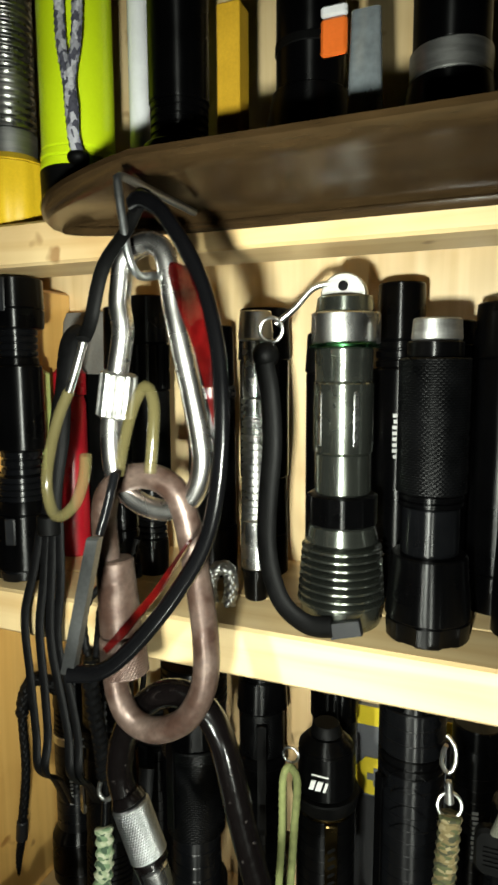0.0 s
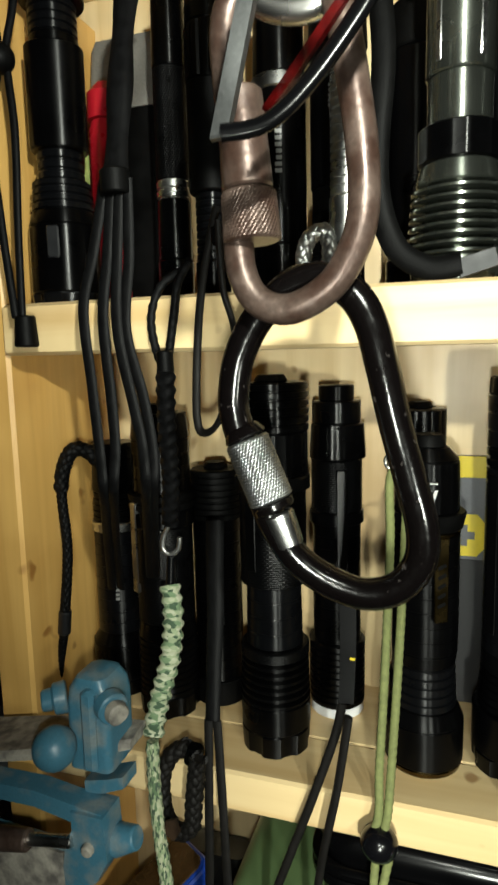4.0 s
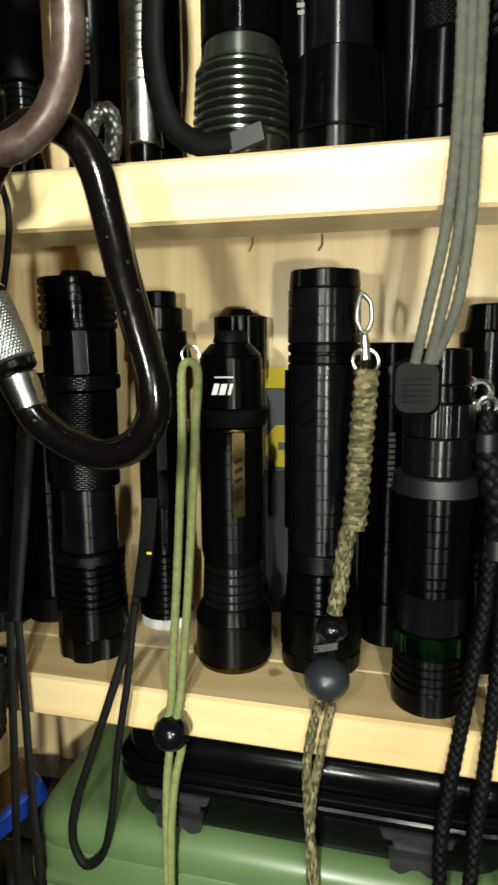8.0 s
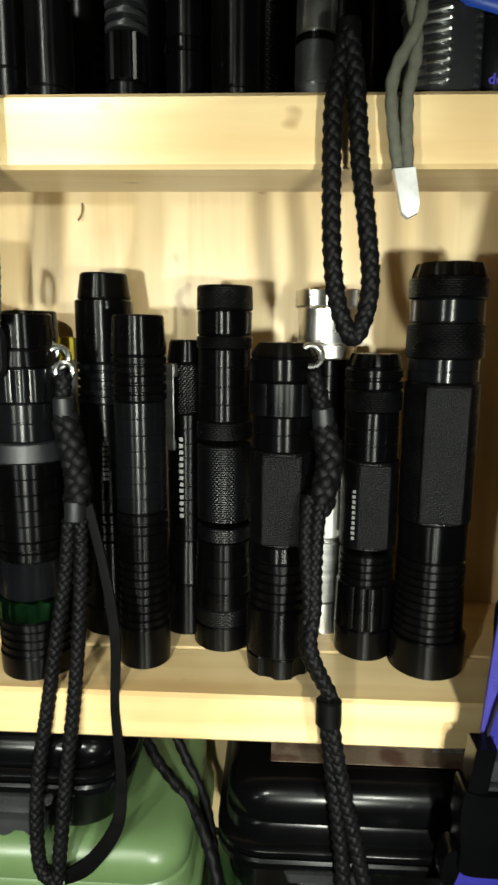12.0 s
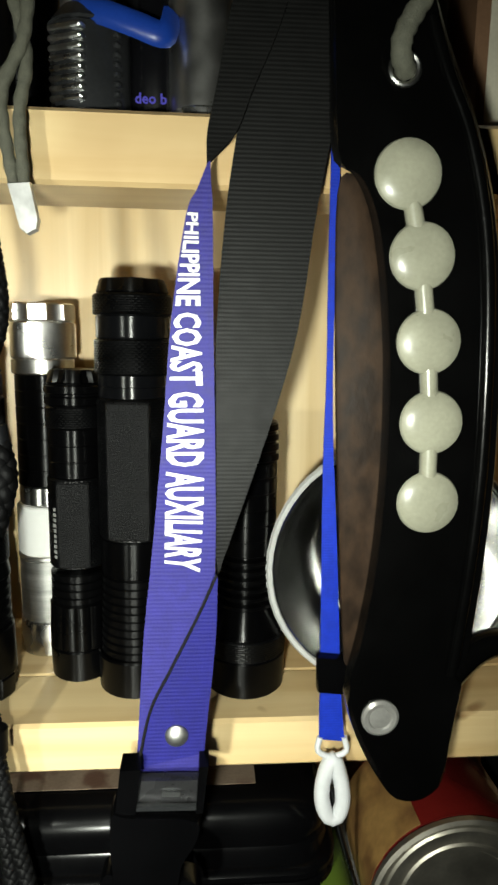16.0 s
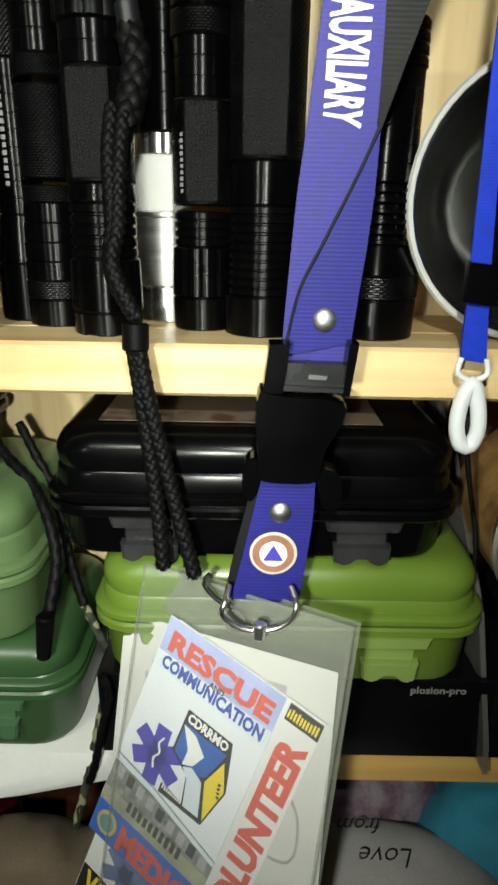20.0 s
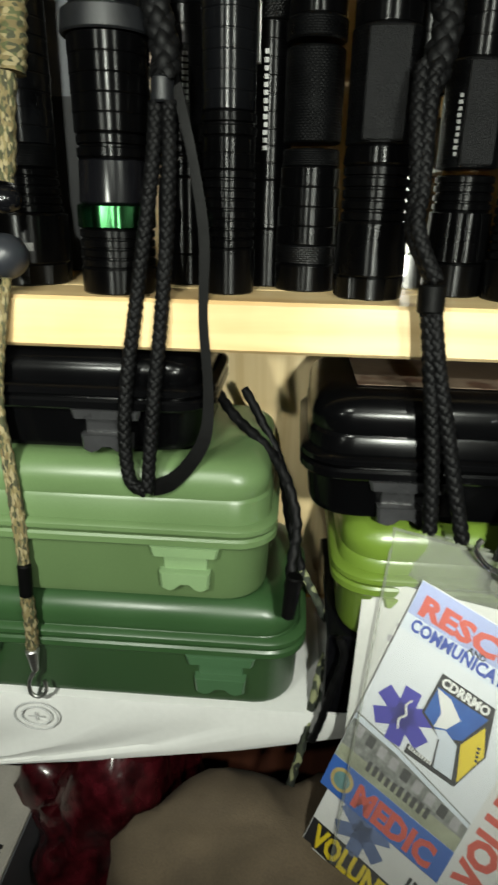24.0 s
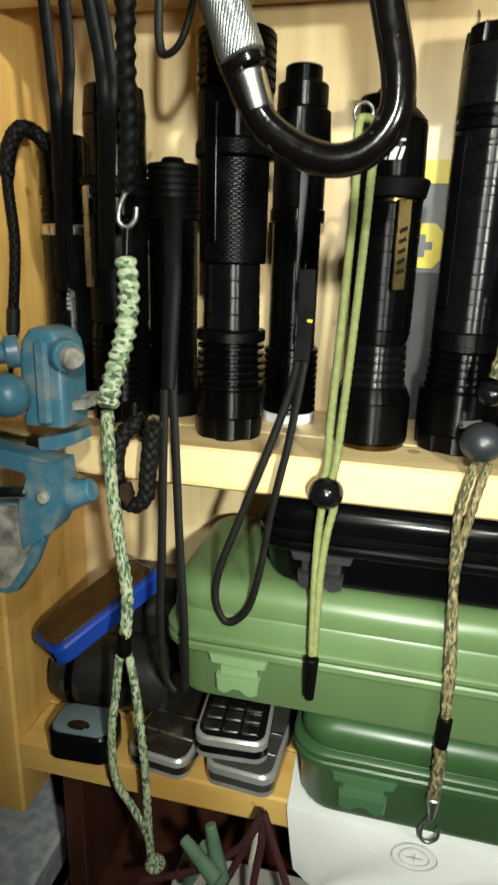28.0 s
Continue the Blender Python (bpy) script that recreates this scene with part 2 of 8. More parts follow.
CAMO1H = camo("pale_green_camo_braid", ((0.46, 0.48, 0.34), (0.16, 0.24, 0.13), (0.40, 0.43, 0.29), (0.05, 0.09, 0.05), (0.30, 0.36, 0.22)), (0.5, 1, 1.2), 620)
CAMO2H = camo("tan_camo_braid", ((0.13, 0.10, 0.040), (0.028, 0.030, 0.012), (0.10, 0.075, 0.028), (0.050, 0.056, 0.018), (0.20, 0.165, 0.085)), (0.45, 1, 1.2), 720)
PURPLE = webbing("violet_blue_webbing", (0.036, 0.031, 0.23))
# same tape, folded and lower runs: their shade is put into a darker blue
SHADEDBLUE = webbing("shaded_blue_webbing", (0.016, 0.015, 0.19))
BLACKWEB = webbing("black_webbing", (0.0040, 0.0040, 0.0038))
SATIN = webbing("bright_blue_satin_ribbon", (0.006, 0.034, 0.50), 7000)
REDPLASTIC = material("translucent_red_plastic", (0.085, 0.0015, 0.0015), 0.18, 0, 0.5, 80, 0.3, 300, alpha=0.80, spec=0.4)
BLUEVISE = material("dusty_blue_enamel", (0.050, 0.155, 0.225), 0.34, 0, 0.12, 90, 0.12, 900, second=(0.17, 0.21, 0.22), mix=(0.34, 0.52))
DUSTY = material("dusty_grey_iron", (0.36, 0.335, 0.285), 0.7, 0.1, 0.15, 140, 0.3, 900, second=(0.12, 0.11, 0.10), mix=(0.35, 0.6))
WHITEPLASTIC = material("white_plastic", (0.75, 0.76, 0.78), 0.4, 0, 0.04)
LEATHER = material("glossy_black_leather", (0.0020, 0.0020, 0.0020), 0.2, 0, 0.15, 60, 0.08, 700, coat=0.12, spec=0.2)
BROWNLEATHER = material("mottled_brown_leather", (0.040, 0.023, 0.013), 0.6, 0, 0.2, 160, 0.4, 500, stretch=(1, 1, 0.6), second=(0.017, 0.010, 0.006), mix=(0.38, 0.60), spec=0.15)
PEARL = material("milky_plastic", (0.36, 0.355, 0.27), 0.3, 0, 0.10, 90, 0.03, coat=0.5)
YELLOW = material("yellow_plastic", (0.80, 0.52, 0.02), 0.35, 0, 0.08, 40)
LIME = material("fluorescent_yellow_plastic", (0.62, 0.80, 0.01), 0.35, 0, 0.04, 40)
AMBER = material("amber_yellow_card", (0.62, 0.36, 0.02), 0.5, 0, 0.1, 60)
ORANGE = material("orange_plastic", (0.8, 0.16, 0.02), 0.4, 0, 0.06)
RED = material("red_plastic", (0.42, 0.01, 0.02), 0.3, 0, 0.08)
SLATE = material("slate_grey_card", (0.15, 0.155, 0.17), 0.5, 0, 0.08, 40)
INKDARK = material("dark_print", (0.02, 0.02, 0.022), 0.5, 0, 0.08)
CREAM = material("cream_card", (0.62, 0.58, 0.46), 0.6, 0, 0.08, 50)
BLUEPLASTIC = material("royal_blue_plastic", (0.01, 0.05, 0.34), 0.35, 0, 0.08)
TEALCLOTH = material("teal_blue_cloth", (0.04, 0.30, 0.45), 0.85, 0, 0.12, 60, 0.4, 900)
GREYCLOTH = material("grey_taupe_cloth", (0.175, 0.130, 0.085), 0.9, 0, 0.15, 50, 0.5, 1100)
REDCLOTH = material("maroon_cloth", (0.060, 0.006, 0.012), 0.85, 0, 0.2, 70, 0.5, 700)
PALECLOTH = material("pale_grey_cloth", (0.52, 0.50, 0.50), 0.85, 0, 0.1, 40, 0.4, 900)
LETTER = material("white_print", (0.78, 0.78, 0.76), 0.5, 0, 0.03)
SILVERPRINT = material("silver_print", (0.20, 0.20, 0.195), 0.4, 0.0, 0.03)
SMOKE = clear("smoky_clear_plastic", (0.16, 0.15, 0.14), 0.12, 0.55)
SLEEVE = clear("clear_vinyl_sleeve", (0.30, 0.32, 0.26), 0.10, 0.26)
FILM = clear("clear_vinyl_film", (0.6, 0.6, 0.58), 0.1, 0.06)
TUBING = clear("yellowed_clear_tube", (0.10, 0.085, 0.035), 0.08, 0.42)
DARKSHELL = material("dark_room_shell", (0.035, 0.03, 0.025), 0.8, 0, 0.1, 4, 0.2, 60)
PALESURFACE = material("speckled_pale_grey_top", (0.78, 0.80, 0.82), 0.45, 0, 0.12, 120, 0.05, 500, second=(0.55, 0.58, 0.62), mix=(0.4, 0.6))
GLOSSBLACK = material("glossy_black_plastic", (0.004, 0.004, 0.005), 0.18, 0, 0.1, 60, 0, spec=0.4)
PHONEGREY = material("blue_grey_plastic", (0.15, 0.20, 0.23), 0.4, 0, 0.08, 60, 0.05)
TIN = material("red_printed_tin", (0.22, 0.014, 0.012), 0.28, 0.4, 0.1, 28, second=(0.12, 0.008, 0.008), mix=(0.40, 0.55))
CARDPALE = material("card_pale_sky", (0.68, 0.74, 0.82), 0.45, 0, 0.05, 50)
CARDNAVY = material("card_navy", (0.03, 0.07, 0.38), 0.45, 0, 0.04)
STARBLUE = material("print_violet_blue", (0.06, 0.05, 0.42), 0.45, 0, 0.04)
PRINTRED = material("print_red", (0.62, 0.10, 0.07), 0.45, 0, 0.04)
PRINTYELLOW = material("print_yellow", (0.80, 0.62, 0.03), 0.45, 0, 0.04)
PRINTDARK = material("print_charcoal", (0.06, 0.06, 0.06), 0.5, 0, 0.06)
PRINTGREY = material("print_grey", (0.34, 0.35, 0.33), 0.45, 0, 0.25, 260)


# ---- mesh helpers; a shape is (points, faces) ----
def part(name, shape, mat, parent=None, label="", sharp=32):
    mesh = bpy.data.meshes.new(name)
    mesh.from_pydata([tuple(v) for v in shape[0]], [], shape[1])
    mesh.validate()
    bm = bmesh.new()
    bm.from_mesh(mesh)
    bmesh.ops.recalc_face_normals(bm, faces=bm.faces)
    bm.to_mesh(mesh)
    bm.free()
    mesh.polygons.foreach_set("use_smooth", [True] * len(mesh.polygons))
    mesh.set_sharp_from_angle(angle=radians(sharp))
    mesh.materials.append(mat)
    ob = new(name, mesh)
    if parent is not None:
        ob.parent = parent
    return tagged(ob, label)


def thing(name, label, category, group="", at=(0, 0, 0), turn=(0, 0, 0)):
    ob = new(name)
    ob.matrix_world = pose(*at, *turn)
    ob.empty_display_size = 0.01
    return tagged(ob, label, category, group)


def joined(*shapes):
    vs, fs = [], []
    for v, f in shapes:
        o = len(vs)
        vs += list(v)
        fs += [tuple(i + o for i in face) for face in f]
    return vs, fs


def moved(shape, m):
    return [m @ Vector(v) for v in shape[0]], shape[1]


def rings(loops, ends=True, closed=False):
    """Skin over loops of equal count."""
    n, vs, fs = len(loops[0]), [], []
    for lp in loops:
        vs += [Vector(v) for v in lp]
    for i in range(len(loops) - (0 if closed else 1)):
        a, b = i * n, (i + 1) % len(loops) * n
        fs += [(a + j, a + (j + 1) % n, b + (j + 1) % n, b + j) for j in range(n)]
    if ends and not closed:
        fs += [tuple(range(n)), tuple(range(len(vs) - n, len(vs)))]
    return vs, fs


def lathe(profile, n=28, wobble=None):
    loops = []
    for k, (r, z) in enumerate(profile):
        loops.append([((r + (wobble(k, j) if wobble else 0)) * math.cos(math.tau * j / n), (r + (wobble(k, j) if wobble else 0)) * math.sin(math.tau * j / n), z) for j in range(n)])
    return rings(loops)


def box(x0, x1, y0, y1, z0, z1, b=0.001):
    """A box with bevelled edges."""
    b = min(b, (x1 - x0) / 2.2, (y1 - y0) / 2.2, (z1 - z0) / 2.2)

    def loop(i, z):
        a0, a1, c0, c1 = x0 + i, x1 - i, y0 + i, y1 - i
        return [(a0 + b, c0, z), (a1 - b, c0, z), (a1, c0 + b, z), (a1, c1 - b, z), (a1 - b, c1, z), (a0 + b, c1, z), (a0, c1 - b, z), (a0, c0 + b, z)]
    return rings([loop(b, z0), loop(0, z0 + b), loop(0, z1 - b), loop(b, z1)])


def rounded(hx, hy, r, z, n=6, cx=0.0, cy=0.0):
    pts = []
    for k, (sx, sy) in enumerate(((1, 1), (-1, 1), (-1, -1), (1, -1))):
        for j in range(n + 1):
            a = math.pi / 2 * (k + j / n)
            pts.append((cx + sx * (hx - r) + r * math.cos(a), cy + sy * (hy - r) + r * math.sin(a), z))
    return pts


def plate(outline, depth, b=0.0):
    """An outline in x and z pulled along -y by depth."""
    lo = [(x, 0, z) for x, z in outline]
    mid = [(x, -depth + b, z) for x, z in outline]
    cx, cz = sum(x for x, _ in outline) / len(outline), sum(z for _, z in outline) / len(outline)
    if not b:
        return rings([lo, [(x, -depth, z) for x, z in outline]])
    hi = [(x + (cx - x) / max(1e-6, math.hypot(cx - x, cz - z)) * b, -depth, z + (cz - z) / max(1e-6, math.hypot(cx - x, cz - z)) * b) for x, z in outline]
    return rings([lo, mid, hi])


def spline(points, step=0.0025, closed=False):
    p = [Vector(q) for q in points]
    out, n = [], len(p)
    for i in range(n if closed else n - 1):
        a, b, c, d = (p[(i + k) % n] if closed else p[min(max(i + k, 0), n - 1)] for k in (-1, 0, 1, 2))
        m = max(2, int((c - b).length / step))
        for j in range(m):
            t = j / m
            out.append(0.5 * (2 * b + (c - a) * t + (2 * a - 5 * b + 4 * c - d) * t * t + (3 * b - a - 3 * c + d) * t**3))
    if not closed:
        out.append(p[-1])
    return out


def sweep(points, r, n=10, step=0.0025, closed=False, weave=0.0, pitch=0.006, strands=4, flat=1.0):
    """A cord along a smooth line; weave lifts two crossing families of strands."""
    line = spline(points, step, closed)
    loops, side, far = [], None, 0.0
    for i, q in enumerate(line):
        a, b = (line[i - 1], line[(i + 1) % len(line)]) if closed else (line[max(i - 1, 0)], line[min(i + 1, len(line) - 1)])
        t = (b - a).normalized()
        if side is None:
            side = t.cross(Vector((0, 1, 0.01))).normalized()
        side = (side - t * side.dot(t)).normalized()
        up = t.cross(side)
        if i:
            far += (q - line[i - 1]).length
        rr = r(far) if callable(r) else r
        lp = []
        for j in range(n):
            th = math.tau * j / n
            w = 1.0
            if weave:
                c = abs(math.cos(th))
                w += weave * (math.sin(math.tau * far / pitch + 1.1 * strands * c) - 0.8 * math.exp(-(c / 0.2) ** 2))
            lp.append(q + rr * w * (math.cos(th) * side + flat * math.sin(th) * up))
        loops.append(lp)
    return rings(loops, closed=closed)


def braid(points, r, step=0.0008, n=4):
    """A round braid: n strands wound each way, one over and one under, fused to a core at its end."""
    line = spline(points, step)
    frames, side, far = [], None, 0.0
    for i, q in enumerate(line):
        t = (line[min(i + 1, len(line) - 1)] - line[max(i - 1, 0)]).normalized()
        if side is None:
            side = t.cross(Vector((0, 1, 0.01))).normalized()
        side = (side - t * side.dot(t)).normalized()
        if i:
            far += (q - line[i - 1]).length
        frames.append((q, side, t.cross(side), far, r(far) if callable(r) else r))
    turn = math.tau / (5.2 * frames[0][4])
    core = rings([[q + 0.60 * rr * (math.cos(math.tau * j / 8) * a + math.sin(math.tau * j / 8) * b) for j in range(8)] for q, a, b, _, rr in frames])
    verts, faces = list(core[0]), list(core[1])
    for way in (1, -1):
        for k in range(n):
            run = []
            for q, a, b, d, rr in frames:
                th = way * turn * d + math.tau * k / n
                out = math.cos(th) * a + math.sin(th) * b
                run.append((q + rr * (0.74 + way * 0.13 * math.cos(n * th)) * out, out, rr))
            loops = []
            for i, (p, out, rr) in enumerate(run):
                t = (run[min(i + 1, len(run) - 1)][0] - run[max(i - 1, 0)][0]).normalized()
                across = t.cross(out).normalized()
                loops.append([p + rr * (0.42 * math.cos(math.tau * j / 6) * across + 0.20 * math.sin(math.tau * j / 6) * out) for j in range(6)])
            strand, base = rings(loops), len(verts)
            verts += list(strand[0])
            faces += [tuple(v + base for v in f) for f in strand[1]] + [(2 * k, base, base + 1)]
    return verts, faces


def tape(rows, thick=0.0008, step=0.004):
    """A flat strap: rows of left edge point and right edge point."""
    lf, rt = [Vector(a) for a, _ in rows], [Vector(b) for _, b in rows]
    k = 6
    def dense(p):
        out = []
        for i in range(len(p) - 1):
            a, b, c, d = (p[min(max(i + q, 0), len(p) - 1)] for q in (-1, 0, 1, 2))
            for j in range(k):
                t = j / k
                out.append(0.5 * (2 * b + (c - a) * t + (2 * a - 5 * b + 4 * c - d) * t * t + (3 * b - a - 3 * c + d) * t**3))
        return out + [p[-1]]
    lf, rt = dense(lf), dense(rt)
    loops = []
    for i, (a, b) in enumerate(zip(lf, rt)):
        ahead = (lf[min(i + 1, len(lf) - 1)] - lf[max(i - 1, 0)]).normalized()
        nrm = (b - a).cross(ahead).normalized() * thick / 2
        loops.append([a + nrm, a.lerp(b, 0.5) + nrm * 1.1, b + nrm, b - nrm, a.lerp(b, 0.5) - nrm * 1.1, a - nrm])
    return rings(loops)


def lettering(text, size, m, width=None, squeeze=1.0, bold=0.025):
    """Raised print as a shape, its line starting at m's origin in m's x and y."""
    c = bpy.data.curves.new("print", "FONT")
    c.body, c.size, c.extrude, c.resolution_u, c.offset = text, size, size * 0.01, 2, size * bold
    ob = bpy.data.objects.new("print", c)
    scene.collection.objects.link(ob)
    mesh = bpy.data.meshes.new_from_object(ob.evaluated_get(bpy.context.evaluated_depsgraph_get()))
    vs, fs = [v.co.copy() for v in mesh.vertices], [tuple(p.vertices) for p in mesh.polygons]
    bpy.data.objects.remove(ob)
    bpy.data.meshes.remove(mesh)
    x0, x1 = min(v.x for v in vs), max(v.x for v in vs)
    k = width / (x1 - x0) if width else squeeze
    return [m @ Vector(((v.x - x0) * k, v.y, v.z)) for v in vs], fs


def bars(count, length, height, m, seed=1):
    """Print too small to read, or not to be shown: a row of plain bars."""
    rnd = random.Random(seed)
    w = length / count
    return moved(joined(*[box(i * w, i * w + w * 0.7, 0, height * rnd.choice((1, 1, 0.8)), 0, 0.00015, 0.00002) for i in range(count)]), m)


def print_bars(name, count, length, height, m, mat, parent, seed=1):
    """The same bars, each a part of its own."""
    rnd = random.Random(seed)
    w = length / count
    for i in range(count):
        k = rnd.choice((1, 1, 0.85))
        part(name, moved(box(i * w, i * w + w * 0.62, 0, height * k, 0, 0.00012, 0.00002), m), mat, parent)


def on_tube(r, z, angle=-90.0, up=True):
    """A pose on a tube's skin: x runs up the tube, z points out."""
    a = radians(angle)
    out = Vector((math.cos(a), math.sin(a), 0))
    x = Vector((0, 0, 1)) if up else Vector((-math.sin(a), math.cos(a), 0))
    y = out.cross(x)
    m = Matrix((x, y, out)).transposed().to_4x4()
    return Matrix.Translation(out * r + Vector((0, 0, z))) @ m


# ---- the shelf unit ----
FRONT, BACK, INNER = 0.215, 0.300, -0.231
SHELF_Z, SHELF_A, SHELF_B, SHELF_C, SHELF_D = 1.360, 1.1985, 1.007, 0.835, 0.700
RIGHT = 0.46


def shelf(name, top, thick, front, x0, x1, mat=PINE_X):
    ob = tagged(part(name, joined(box(x0, x1, front, front + 0.032, top - thick, top, 0.0012), box(x0, x1, front + 0.0325, BACK - 0.0005, top - 0.005, top, 0.0006)), mat), "pale varnished pine shelf with a thick front batten", "shelf", kind="structure")
    return ob


shelf("shelf_upper", SHELF_Z, 0.018, FRONT - 0.002, -0.36, RIGHT)
tagged(part("wall_back_upper", box(-0.42, INNER - 0.0205, BACK, BACK + 0.006, SHELF_Z - 0.02, 1.80, 0.0005), PLY), "pale plywood back board above the upper shelf", "back board", kind="structure")
shelf("shelf_middle", SHELF_A, 0.0205, FRONT - 0.003, INNER, RIGHT)
shelf("shelf_lower", SHELF_B, 0.018, FRONT + 0.002, INNER, RIGHT)
shelf("shelf_bottom", SHELF_C, 0.017, FRONT, INNER, RIGHT, PINE_Z2)
tagged(part("wall_back", box(INNER - 0.02, RIGHT + 0.02, BACK, BACK + 0.006, 0.66, 1.80, 0.0005), PLY), "pale plywood back board of the shelf unit", "back board", kind="structure")
tagged(part("side_panel_left", box(INNER - 0.019, INNER, FRONT, BACK - 0.0005, 0.786, SHELF_Z - 0.0185, 0.0015), PINE_Z), "pale pine upright side board of the shelf unit", "side board", kind="structure")
tagged(part("side_panel_right", box(RIGHT, RIGHT + 0.019, FRONT, BACK - 0.0005, 0.66, 1.80, 0.0015), PINE_Z), "pale pine upright side board of the shelf unit", "side board", kind="structure")
tagged(part("cabinet_top", box(INNER + 0.002, RIGHT, 0.13, BACK, SHELF_D - 0.02, SHELF_D, 0.001), DARKWOOD), "dark red-brown wooden board under the shelves", "board", kind="structure")
tagged(part("cabinet_back", box(INNER + 0.025, RIGHT, BACK - 0.012, BACK - 0.001, SHELF_D + 0.0005, SHELF_C - 0.006, 0.001), DARKWOOD), "dark red-brown wooden board behind the lowest space", "board", kind="structure")
tagged(part("cabinet_side", box(INNER + 0.012, INNER + 0.024, FRONT + 0.02, BACK - 0.001, SHELF_D + 0.0005, SHELF_C - 0.018, 0.001), DARKWOOD), "dark red-brown wooden upright below the shelves", "board", kind="structure")
tagged(part("cabinet_front", box(INNER + 0.002, RIGHT, 0.14, 0.16, 0.0, SHELF_D - 0.0205, 0.001), DARKWOOD), "dark red-brown wooden cabinet front", "board", kind="structure")
# added pale surface, set high so that the lamps still reach it
tagged(part("raised_side_surface", box(-1.2, INNER - 0.022, -0.2, 0.7, 0.66, 0.69, 0.003), PALESURFACE), "speckled pale grey surface beside the shelves, raised to catch light", "table top", kind="structure")
tagged(part("room_wall_north", box(-2.0, 2.0, 0.72, 0.80, 0.0, 2.6, 0.001), DARKWOOD), "dark brown boarded wall behind the shelf unit", "wall", kind="structure")
# added room shell, out of view and near-black so that little light bounces back
tagged(part("room_wall_south", box(-2.0, 2.0, -1.7, -1.62, 0.0, 2.6, 0.001), DARKSHELL), "unseen near-black wall closing the room", "wall", kind="structure")
tagged(part("room_wall_west", box(-2.08, -2.001, -1.62, 0.72, 0.0, 2.6, 0.001), DARKSHELL), "unseen near-black wall closing the room", "wall", kind="structure")
tagged(part("room_wall_east", box(2.001, 2.08, -1.62, 0.72, 0.0, 2.6, 0.001), DARKSHELL), "unseen near-black wall closing the room", "wall", kind="structure")
tagged(part("floor", box(-2.08, 2.08, -1.7, 0.8, -0.05, -0.001, 0.001), DARKSHELL), "unseen near-black floor of the room", "floor", kind="structure")
tagged(part("ceiling", box(-2.08, 2.08, -1.7, 0.8, 2.601, 2.65, 0.001), DARKSHELL), "unseen near-black ceiling of the room", "ceiling", kind="structure")

# bent nail tips under the middle shelf
for x, z in ((-0.067, 1.183), (-0.035, 1.182), (0.017, 1.180)):
    nail = part("nail", sweep([(0, 0, 0), (0.0004, -0.0015, -0.002), (0.0003, -0.0026, -0.005), (-0.0012, -0.003, -0.0075)], 0.00045, 6), material("old_brown_nail", (0.30, 0.20, 0.10), 0.6) if "old_brown_nail" not in bpy.data.materials else bpy.data.materials["old_brown_nail"])
    nail.matrix_world = pose(x, BACK, z + 0.005)
    tagged(nail, "small bent dark nail tip in the pale back board", "nail", "bent nails")


